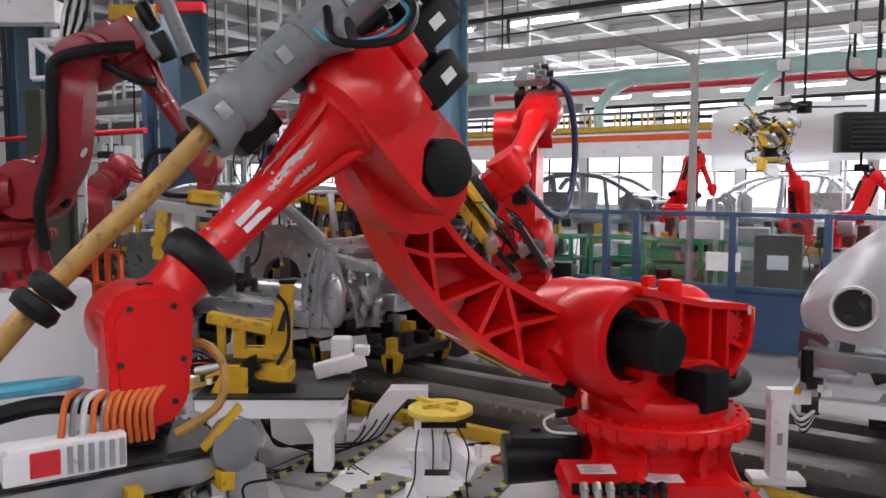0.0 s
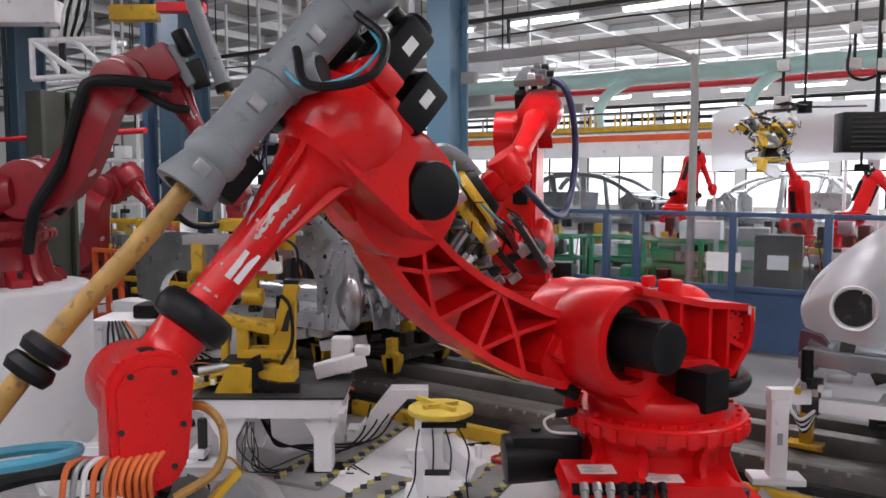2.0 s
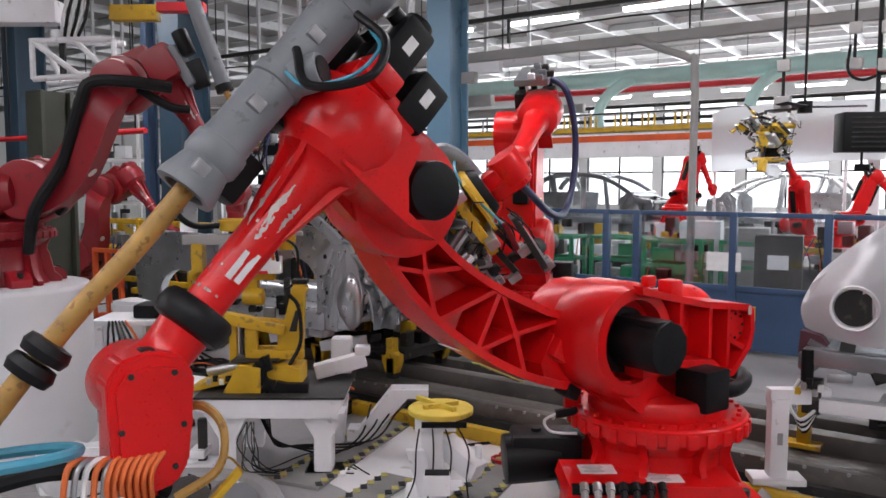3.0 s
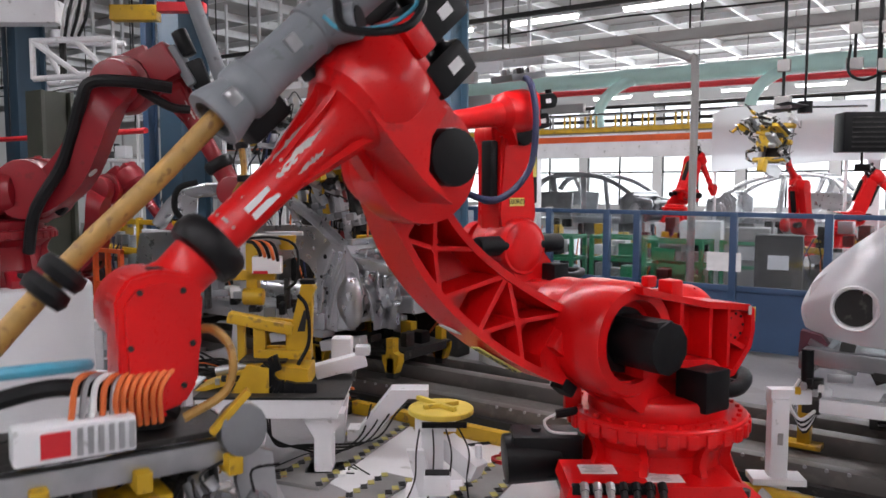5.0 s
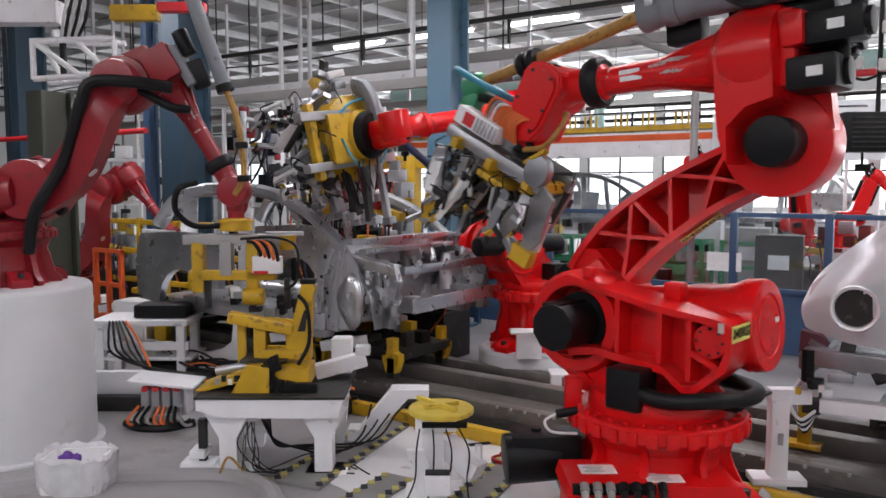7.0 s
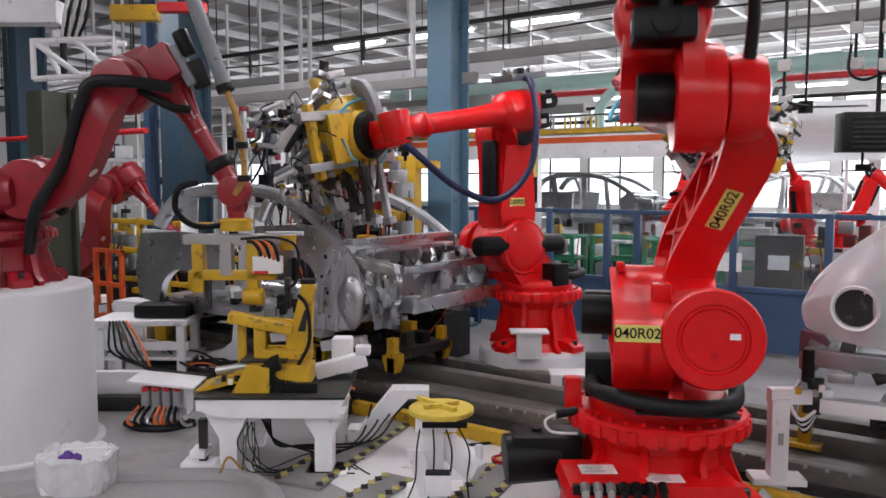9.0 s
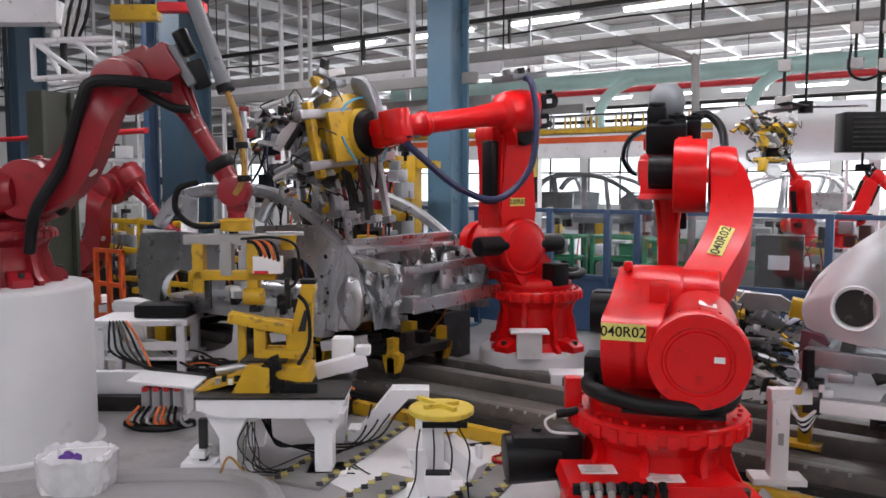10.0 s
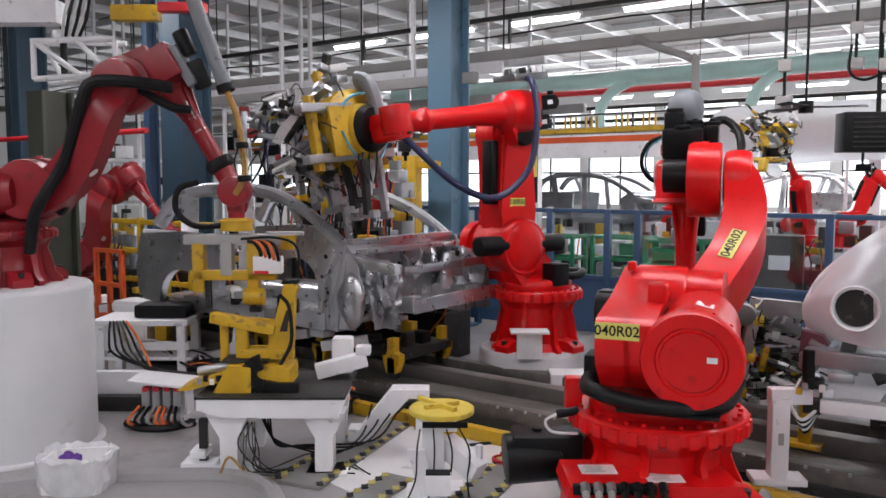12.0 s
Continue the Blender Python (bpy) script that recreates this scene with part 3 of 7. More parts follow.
        for i in range(16):
            a = i * math.tau / 16
            part("rim_bolt", cyl(BM(), (-0.45 * k, Y((-0.212 + 0.243 * math.cos(a)) * k), h2 + (-0.02 + 0.243 * math.sin(a)) * k), (-0.45 * k, Y((-0.212 + 0.256 * math.cos(a)) * k), h2 + (-0.02 + 0.256 * math.sin(a)) * k), 0.009 * k, n=6), red, cy)
        st = part("warning_sticker", box(BM(), (0, 0, 0), (0.13 * k, 0.09 * k, 0.003), 0, Matrix.Translation((-0.18 * k, Y(-0.252 * k), h2 + 0.195 * k)) @ pose(0, 0, 0, Y(12), 4, 0)), PAPER, cy, "white warning sticker with a red mark")
        part("sticker_mark", box(BM(), (0, 0, 0.002), (0.05 * k, 0.03 * k, 0.003), 0, Matrix.Translation((-0.2 * k, Y(-0.262 * k), h2 + 0.195 * k)) @ pose(0, 0, 0, Y(12), 4, 0)), REDBRIGHT, st)
        seg["balance_cylinder"] = cy
    else:
        part("turret_column", prism(BM(), [(-0.3 * k, 0.6), (0.34 * k, 0.6), (a1 + 0.22 * k, h2 - 0.1), (a1 - 0.2 * k, h2 + 0.05)], -0.22 * k, 0.1 * k), red, tur)
        part("shoulder_cheek", cyl(BM(), (a1, -0.62 * k, h2), (a1, -0.48 * k, h2), 0.24 * k, n=28, bev=0.01), red, tur)
        part("cheek_web", prism(BM(), [(-0.2 * k, 0.6), (0.3 * k, 0.6), (a1 + 0.16 * k, h2), (a1 - 0.16 * k, h2)], -0.62 * k, -0.5 * k), red, tur)
        part("side_motor", cyl(BM(), (a1, -0.86 * k, h2), (a1, -0.6 * k, h2), 0.11 * k, n=16, bev=0.01), BLACK, tur, "black side motor")
    # shoulder motor
    mo = BM()
    if tail:
        cyl(mo, (a1, Y(0.05 * k), h2), (a1, Y(0.425 * k), h2), 0.135 * k, n=10, bev=0.012)
        box(mo, (a1 + 0.02 * k, Y(0.27 * k), h2 + 0.105 * k), (0.12 * k, 0.28 * k, 0.06 * k), 0.012)
    else:
        cyl(mo, (a1 - 0.56 * k, 0.12 * k, h2 + 0.02), (a1 + 0.56 * k, 0.12 * k, h2 + 0.02), 0.1 * k, n=18, bev=0.02)
        part("shoulder_cap", lathe(BM(), [(0.02, 0.235 * k), (0.16 * k, 0.235 * k), (0.25 * k, 0.21 * k), (0.30 * k, 0.16 * k), (0.30 * k, 0.05 * k)], 36, pose(a1, 0, h2, -90, 0, 0)), red, tur)
    cyl(mo, (a1, Y(0.03 * k), h2), (a1, Y(0.14 * k), h2), 0.17 * k, n=20)
    part("shoulder_motor", mo, BLACK, tur, "black shoulder motor")
    # cable bundle under the shoulder
    if k > 0.6:
        part("cable_loom", tube(BM(), [(0.05 * k, Y(0.33 * k), 0.78 * hz), (-0.2 * k, Y(0.36 * k), 0.74 * hz), (-0.44 * k, Y(0.25 * k), 0.76 * hz), (-0.52 * k, Y(0.02 * k), 0.74 * hz), (-0.48 * k, Y(-0.2 * k), 0.73 * hz), (-0.3 * k, Y(-0.36 * k), 0.72 * hz), (0.05 * k, Y(-0.42 * k), 0.76 * hz)], 0.042 * k, 12), RUBBER, tur)
    if k > 0.6:
        part("junction_box", box(BM(), (0.0, Y(0.3 * k), 0.765 * hz), (0.2 * k, 0.2 * k, 0.22 * hz), 0.015), BLACK, tur)
        part("loom_shelf", box(BM(), (-0.36 * k, Y(-0.1 * k), 0.695 * hz), (0.3 * k, 0.5 * k, 0.016), 0.004), BLACK, tur)
    seg["turret"] = tur
    # arm
    u = L2 / 1.426
    if tail:
        # bowed gooseneck: open ribbed pockets on one side, closed skin on the other
        bot = [(x * u, z * u) for x, z in ((-0.25, -0.08), (-0.18, -0.21), (-0.03, -0.31), (0.16, -0.375), (0.382, -0.415), (0.587, -0.415), (0.80, -0.385), (1.0, -0.33), (1.166, -0.27), (1.3, -0.225), (1.426, -0.21))]
        top = [(x * u, z * u) for x, z in ((-0.05, 0.28), (0.06, 0.2), (0.17, 0.07), (0.29, -0.01), (0.42, -0.036), (0.62, -0.048), (0.8, -0.037), (0.98, 0.0), (1.15, 0.06), (1.3, 0.15), (1.426, 0.205))]
        fine = lambda line: [(v.x, v.z) for v in smooth_path([(x, 0, z) for x, z in line], 3)]
        top, bot = fine(top), fine(bot)
        hw = 0.14 * k

        def lean(x):
            q = min(1, max(0, (x / u - 0.1) / 1.0))
            return sg * k * (-0.17 - 0.24 * q * q * (3 - 2 * q))

        def leaned(b):
            for v in b.verts:
                v.co.y += lean(v.co.x)
            return b

        bm = BM()
        loops = []
        for (xt, zt), (xb, zb) in zip(top, bot):
            ln = math.hypot(xb - xt, zb - zt)
            nx, nz = (xb - xt) / ln * 0.04 * k, (zb - zt) / ln * 0.04 * k
            ring = [(xt, hw, zt), (xt, -hw, zt), (xb, -hw, zb), (xb, hw, zb), (xb - nx, hw, zb - nz), (xb - nx, -hw + 0.05 * k, zb - nz), (xt + nx, -hw + 0.05 * k, zt + nz), (xt + nx, hw, zt + nz)]
            curl = 0.16 * k * max(0.0, (max(xt, xb) / u - 1.1) / 0.326) ** 2
            loops.append([bm.verts.new((x, Y(y if y > 0 else min(hw - 0.03, y + curl)), z)) for x, y, z in ring])
        for p, q in zip(loops, loops[1:]):
            for i in range(8):
                bm.faces.new((p[i], p[(i + 1) % 8], q[(i + 1) % 8], q[i]))
        bm.faces.new(loops[0])
        bm.faces.new(loops[-1])
        arm = part("upper_arm", leaned(bm), red, R)
        part("arm_root", leaned(cyl(prism(BM(), [(x * u, z * u) for x, z in ((-0.2, -0.16), (-0.02, -0.29), (0.2, -0.37), (0.27, -0.3), (0.27, -0.03), (0.14, 0.1), (0.0, 0.22))], Y(-0.12 * k), Y(0.12 * k)), (0, Y(-0.15 * k), 0), (0, Y(0.16 * k), 0), 0.28 * k, n=36, bev=0.012)), red, arm)
        part("root_block", leaned(box(BM(), (0.2 * u, Y(0.13 * k), -0.16 * u), (0.13 * k, 0.09 * k, 0.17 * k), 0.02)), red, arm)
        part("elbow_boss", leaned(cyl(prism(BM(), [(x * u, z * u) for x, z in ((1.16, -0.25), (1.426, -0.2), (1.426, 0.19), (1.3, 0.14), (1.16, 0.06))], Y(0.03 * k), Y(0.12 * k)), (L2, Y(-0.04 * k), 0), (L2, Y(0.16 * k), 0), 0.215 * k, n=36, bev=0.06 * k)), red, arm)
        for xa, za, xb, zb in ((1.0, -0.18, 1.16, 0.04), (1.0, -0.18, 1.16, -0.24), (1.0, -0.18, 0.82, -0.05), (1.0, -0.18, 0.84, -0.36), (0.62, -0.06, 0.84, -0.36), (0.62, -0.06, 0.6, -0.4), (0.46, -0.23, 0.62, -0.06), (0.46, -0.23, 0.6, -0.4), (0.46, -0.23, 0.27, -0.05), (0.46, -0.23, 0.32, -0.4)):
            ln = math.hypot(xb - xa, zb - za)
            nx, nz = (zb - za) / ln * 0.011, -(xb - xa) / ln * 0.011
            part("rib", leaned(prism(BM(), [(xa * u + nx, za * u + nz), (xb * u + nx, zb * u + nz), (xb * u - nx, zb * u - nz), (xa * u - nx, za * u - nz)], Y(-0.1 * k), Y(0.125 * k))), red, arm)
        for xa, za in ((1.0, -0.18), (0.46, -0.23)):
            part("rib_hub", leaned(cyl(BM(), (xa * u, Y(-0.09 * k), za * u), (xa * u, Y(0.13 * k), za * u), 0.022 * k, n=12)), red, arm)
        part("emblem", leaned(lathe(BM(), [(0.02 * k, 0), (0.055 * k, 0), (0.055 * k, 0.004)], 20, Matrix.Translation((0.62 * u, Y(-0.06 * k), -0.418 * u)) @ pose(0, 0, 0, 180, 8, 0))), PAPER, arm)
        part("bolt_pad", leaned(box(BM(), (1.2 * u, Y(0.128 * k), -0.1 * u), (0.12 * k, 0.02, 0.1 * k), 0.008)), DARK, arm)
        part("elbow_stop", leaned(box(BM(), (0.02 * u, Y(0.1 * k), -0.34 * u), (0.1 * k, 0.1 * k, 0.07 * k), 0.015)), BLACK, arm)
    else:
        ya, yb = Y(-0.48 * k), Y(-0.17 * k)
        top, bot = arm_lines(L2, bend, 0.42 * k, 0.44 * k)
        lean = lambda x: 0.15 * k * sg
        bm = strip(BM(), top, bot, ya + lean(0), yb + lean(0))
        cyl(bm, (0, ya + lean(0), 0), (0, Y(-0.1 * k) + lean(0), 0), 0.29 * k, n=32, bev=0.012)
        cyl(bm, (L2, Y(-0.50 * k) + lean(0), 0), (L2, Y(-0.12 * k) + lean(0), 0), 0.235 * k, n=32, bev=0.012)
        arm = part("upper_arm", bm, red, R)
    seg["upper_arm"] = arm
    if not tail:
        for zz in (-0.27, 0.27):
            part("side_bar", box(BM(), (0.66 * L2, -0.04 * k, zz * k), (0.56 * L2, 0.16 * k, 0.1 * k), 0.02), BLACK, arm, "black side bar")
        cover = prism(BM(), [(-0.1 * L2, -0.2 * k), (0.3 * L2, -0.235 * k), (1.0 * L2, -0.2 * k), (1.06 * L2, -0.1 * k), (1.06 * L2, 0.1 * k), (1.0 * L2, 0.2 * k), (0.3 * L2, 0.235 * k), (-0.1 * L2, 0.2 * k)], -0.26 * k, 0.1 * k)
        bmesh.ops.bevel(cover, geom=cover.edges[:], offset=0.03, segments=2, affect="EDGES")
        part("arm_cover", cover, red, arm)
        part("code_label", box(BM(), (0.40 * L2, 0.103 * k, -0.02 * k), (0.075, 0.004, 0.17)), LABELY, arm, "yellow code label")
        writing("030R03", 0.062, BLACK, arm, Matrix(((0, 1, 0, 0.40 * L2), (0, 0, 1, 0.103 * k + 0.0035), (1, 0, 0, -0.02 * k), (0, 0, 0, 1))))
        part("side_label", box(BM(), (0.72 * L2, 0.043 * k, 0.27 * k), (0.2, 0.004, 0.05)), LABELY, arm, "yellow side label")
    # forearm
    bm = BM()
    mx = pose(0, 0, a3, 0, 90, 0)
    WF = d["wf"] * k
    mx = pose(0, Y(WF), a3, 0, 90, 0)
    lathe(bm, [(0.10 * k, -0.13 * k), (0.2 * k, -0.13 * k), (0.22 * k, -0.09 * k), (0.22 * k, 0.1 * k), (0.2 * k, 0.2 * k), (0.13 * k, 0.26 * k), (0.112 * k, 0.42 * k), (0.10 * k, 0.6 * k), (0.095 * k, L4 - 0.36 * k), (0.12 * k, L4 - 0.33 * k), (0.12 * k, L4 - 0.28 * k)] if not tail else [(0.10 * k, -0.10 * k), (0.19 * k, -0.10 * k), (0.225 * k, -0.08 * k), (0.243 * k, -0.03 * k), (0.248 * k, 0.04 * k), (0.243 * k, 0.10 * k), (0.225 * k, 0.15 * k), (0.22 * k, 0.17 * k), (0.185 * k, 0.20 * k), (0.175 * k, 0.22 * k), (0.135 * k, 0.24 * k), (0.112 * k, 0.28 * k), (0.094 * k, 0.42 * k), (0.084 * k, 0.55 * k), (0.077 * k, L4 - 0.36 * k), (0.11 * k, L4 - 0.335 * k), (0.11 * k, L4 - 0.28 * k)], 40, mx)
    # neck from the barrel down to the elbow axis
    prism(bm, [(-0.24 * k, a3), (0.22 * k, a3 - 0.02), (0.25 * k, 0.05), (0.16 * k, -0.2 * k), (0, -0.27 * k), (-0.18 * k, -0.18 * k), (-0.27 * k, 0.05)], Y(-0.13 * k), Y(-0.03 * k))
    prism(bm, [(-0.08 * k, a3), (0.2 * k, a3), (0.2 * k, a3 - 0.2 * k), (0.19 * k, 0.04 * k), (0.15 * k, -0.1 * k), (0.15 * k, 0.08 * k), (0.05 * k, 0.17 * k), (-0.08 * k, 0.2 * k)], Y(-0.1 * k), Y(0.24 * k))
    cyl(bm, (0, Y(-0.24 * k if tail else -0.14 * k), 0), (0, Y(-0.01 * k), 0), 0.27 * k, n=36, bev=0.015)
    fore = part("forearm", bm, red, R)
    for a in (-40, 0, 40, 140, 180, 220) if tail else ():
        part("fin", prism(BM(), [(0.17 * k, 0.09 * k), (0.19 * k, 0.19 * k), (0.25 * k, 0.155 * k), (0.54 * k, 0.087 * k), (0.54 * k, 0.06 * k)], -0.012, 0.012, Matrix.Translation((0, Y(WF), a3)) @ pose(0, 0, 0, a, 0, 0)), red, fore)
    rs = random.Random(int(k * 100))
    for a, x0, ln in ((24, 0.36, 0.22), (62, 0.36, 0.2), (70, 0.5, 0.12), (100, 0.40, 0.14), (300, 0.38, 0.2)) if tail else ():
        sc, mm, last = BM(), Matrix.Translation((0, Y(WF), a3)) @ pose(0, 0, 0, a * -sg, 0, 0), None
        for i in range(15):
            x = x0 + ln * i / 14
            rr = (0.094 - (x - 0.42) * 0.077 + 0.003) if x > 0.42 else (0.094 + (0.42 - x) * 0.13 + 0.003)
            w = 0.002 + rs.uniform(0.002, 0.017) * math.sin(math.pi * min(0.97, max(0.03, i / 14)))
            c = rs.uniform(-0.004, 0.004)
            pair = [sc.verts.new(mm @ Vector((x * k, c - w, rr * k))), sc.verts.new(mm @ Vector((x * k, c + w * rs.uniform(0.4, 1), rr * k)))]
            if last:
                sc.faces.new((last[0], last[1], pair[1], pair[0]))
            last = pair
        part("scuff", sc, SCUFF, fore)
    for i in range(22):
        a, x = rs.uniform(-120, 120), rs.choice((rs.uniform(0.86, 0.92), rs.uniform(0.5, 0.92)))
        mm = Matrix.Translation((0, Y(WF), a3)) @ pose(0, 0, 0, a, 0, 0)
        part("paint_chip", box(BM(), (min(x, L4 - 0.4 * k) * k, 0, (0.079 + max(0, 0.6 - x) * 0.09) * k), (rs.uniform(0.004, 0.018), rs.uniform(0.004, 0.014), 0.004), 0, mm), SCUFF, fore)
    if tail:
        part("bumper_ring", lathe(BM(), [(0.10 * k, L4 - 0.34 * k), (0.125 * k, L4 - 0.352 * k), (0.142 * k, L4 - 0.33 * k), (0.145 * k, L4 - 0.285 * k), (0.132 * k, L4 - 0.25 * k), (0.10 * k, L4 - 0.24 * k)], 28, mx), RUBBER, fore, "black rubber bumper ring")
    part("motor_mount", box(BM(), (-0.13 * k, Y(WF), a3 + 0.0 * k), (0.08 * k, 0.32 * k, 0.36 * k), 0.02), red, fore)
    part("motor_flange", box(BM(), (-0.17 * k, Y(0.16 * k), a3 + 0.075 * k), (0.1 * k, 0.165 * k, 0.165 * k), 0.02), red, fore)
    for x0, yy, zz, sx, sy, sz in ((-0.33, 0.14, 0.065, 0.27, 0.15, 0.155), (-0.27, -0.01, 0.065, 0.2, 0.14, 0.15), (-0.235, 0.06, -0.13, 0.23, 0.3, 0.16), (-0.27, -0.14, 0.05, 0.18, 0.11, 0.18)) if k > 0.8 or not tail else ():
        mo = part("wrist_motor", box(BM(), (x0 * k, Y(yy * k), a3 + zz * k), (sx * k, sy * k, sz * k), 0.028), BLACK, fore, "black wrist motor")
        part("sticker", box(BM(), ((x0 - 0.02) * k, Y((yy + sy / 2 + 0.001) * k), a3 + zz * k), (0.07 * k, 0.003, 0.045 * k)), PAPER, mo)
        part("sticker", box(BM(), ((x0 - sx / 2 - 0.001) * k, Y((yy + 0.02) * k), a3 + (zz - 0.03) * k), (0.003, 0.05 * k, 0.035 * k)), PAPER, mo)
        part("connector", cyl(BM(), ((x0 - 0.1) * k, Y(yy * k), a3 + zz * k), ((x0 - 0.1) * k, Y(yy * k), a3 + (zz + sz / 2 + 0.04) * k), 0.035 * k, n=12), BLACK, mo)
        part("end_cap", cyl(BM(), ((x0 - sx / 2 - 0.025) * k, Y(yy * k), a3 + zz * k), ((x0 - sx / 2 + 0.01) * k, Y(yy * k), a3 + zz * k), 0.065 * k, n=18, bev=0.006), BLACK, mo)
    part("elbow_motor", cyl(BM(), (-0.03 * k, Y(-0.02 * k), 0), (-0.03 * k, Y(0.17 * k), 0), 0.125 * k, n=28, bev=0.015), BLACK, fore, "round black elbow motor cover")
    part("brand_mark", box(BM(), (0.72 * k, Y(0.077 * k + WF), a3 + 0.022), (0.12 * k, 0.006, 0.024), 0, None), PAPER, fore)
    part("brand_mark", box(BM(), (0.71 * k, Y(0.078 * k + WF), a3 - 0.014), (0.13 * k, 0.006, 0.026), 0, None), PAPER, fore)
    seg["forearm"] = fore
    # roll section, in the frame of the wrist centre, x along the forearm
    bm = BM()
    lathe(bm, [(0.12 * k, -0.29 * k), (0.10 * k, -0.24 * k), (0.095 * k, -0.14 * k), (0.14 * k, -0.02), (0.10 * k, 0.07)], 28, pose(0, 0, 0, 0, 90, 0))
    cyl(bm, (0, -0.16 * k, 0), (0, 0.1 * k, 0), 0.145 * k, n=28, bev=0.015)
    seg["wrist_roll"] = part("wrist_roll", bm, red, R)
    # head: x points out of the flange
    K, k = k, k * d["hk"]
    bm = BM()
    pts = [(-0.15, 0.02), (-0.13, 0.1), (-0.06, 0.145), (0.1, 0.135), (0.24, 0.125), (0.31, 0.08), (0.33, 0.0), (0.31, -0.08), (0.24, -0.125), (0.1, -0.135), (-0.06, -0.145), (-0.13, -0.1), (-0.15, -0.02)]
    prism(bm, [(x * k, z * k) for x, z in pts], Y(0.02 * k), Y(0.17 * k))
    bmesh.ops.bevel(bm, geom=[e for e in bm.edges], offset=0.012, segments=2, affect="EDGES")
    box(bm, (0.14 * k, Y(-0.03 * k), 0), (0.3 * k, 0.2 * k, 0.22 * k), 0.03)
    cyl(bm, (0.28 * k, 0, 0), (0.36 * k, 0, 0), 0.11 * k, n=24)
    head_part = part("wrist_head", bm, red, R)
    part("cover", prism(BM(), [(x * k * 0.8 + 0.015, z * k * 0.8) for x, z in pts], Y(0.17 * k), Y(0.185 * k)), red, head_part)
    for x, z in ((-0.08, 0.07), (-0.08, -0.07), (0.1, 0.1), (0.1, -0.1), (0.24, 0.07), (0.24, -0.07)):
        part("bolt", cyl(BM(), (x * k, Y(0.18 * k), z * k), (x * k, Y(0.192 * k), z * k), 0.011, n=6), DARK, head_part)
    part("plug", box(BM(), (-0.13 * k, Y(0.1 * k), 0.0), (0.05, 0.06, 0.05), 0.01), BLACK, head_part)
    seg["wrist_head"] = head_part
    k = K
    # codes
    if code:
        part("code_label", box(BM(), (a1 - 0.942 * k, Y(0.148 * k), h2 + 0.056 * k), (0.006, 0.22 * k, 0.085 * k)), LABELY, tur, "yellow code label")
        writing(code, 0.073 * k, BLACK, tur, pose(a1 - 0.947 * k, Y(0.148 * k), h2 + 0.056 * k, 90, 0, -90))
        for side, lx in ((1, 0.72), (-1, 0.36)):
            line = top if side > 0 else bot
            i0 = min(range(len(line)), key=lambda i: abs(line[i][0] - lx * u))
            (xa, za), (xb, zb) = line[i0 - 1], line[i0 + 1]
            slope = math.degrees(math.atan2(zb - za, xb - xa))
            xm, dx = (xa + xb) / 2, 0.05
            skew = math.degrees(math.atan2(lean(xm + dx) - lean(xm - dx), 2 * dx))
            mm = Matrix.Translation((xm, lean(xm), (za + zb) / 2 + side * 0.012)) @ pose(0, 0, 0, 0, -slope, skew)
            part("code_label", box(BM(), (0, 0, 0), (0.27, 0.095, 0.006), 0, mm), LABELY, arm, "yellow code label")
            writing(code, 0.085, BLACK, arm, mm @ (pose(0, 0, 0.0045, 0, 0, 0) if side > 0 else pose(0, 0, -0.0045, 180, 0, 0)))
    return R, seg


def robot_poses(d, q):
    """Poses of the moving segments in the robot's space, for joint angles in degrees: q1 turn, q2 upper arm, q3 forearm, roll, head, spin."""
    q1, q2, q3, roll, head, spin = q
    turret = pose(0, 0, 0, 0, 0, q1)
    arm = turret @ pose(d["a1"], 0, d["h2"], 0, -q2, 0)
    elbow = turret @ Matrix.Translation((d["a1"] + d["L2"] * math.cos(radians(q2)), 0, d["h2"] + d["L2"] * math.sin(radians(q2))))
    fore = elbow @ pose(0, 0, 0, 0, -q3, 0)
    wrist = fore @ pose(d["L4"], d["wf"] * d["k"] * d["sg"], d["a3"], roll, 0, 0)
    hd = wrist @ pose(0, 0, 0, 0, head, 0)
    tool = hd @ pose(0.36 * d["k"] * d["hk"], 0, 0, spin, 0, 0)
    tilt = turret @ pose(0.2, 0, d["h2"], 0, max(-4.0, min(5.0, (q2 - 79) * 0.107)), 0) @ pose(-0.2, 0, -d["h2"])
    return {"balance_cylinder": tilt, "turret": turret, "upper_arm": arm, "forearm": fore, "wrist_roll": wrist, "wrist_head": hd, "tool": tool}


def glide(rows, t):
    """Joint angles at t from rows (t, angles...), monotone between rows."""
    if t <= rows[0][0]:
        return rows[0][1:]
    for i in range(len(rows) - 1):
        a, b = rows[i], rows[i + 1]
        if t <= b[0]:
            h, u = b[0] - a[0], (t - a[0]) / (b[0] - a[0])
            out = []
            for c in range(1, len(a)):
                s = (b[c] - a[c]) / h
                sp = (a[c] - rows[i - 1][c]) / (a[0] - rows[i - 1][0]) if i else 0.0
                sn = (rows[i + 2][c] - b[c]) / (rows[i + 2][0] - b[0]) if i + 2 < len(rows) else 0.0
                ma = 0.0 if sp * s <= 0 else 2 * sp * s / (sp + s)
                mb = 0.0 if sn * s <= 0 else 2 * sn * s / (sn + s)
                out.append(a[c] * (1 + 2 * u) * (1 - u) ** 2 + b[c] * u * u * (3 - 2 * u) + h * u * (1 - u) ** 2 * ma + h * u * u * (u - 1) * mb)
            return tuple(out)
    return rows[-1][1:]


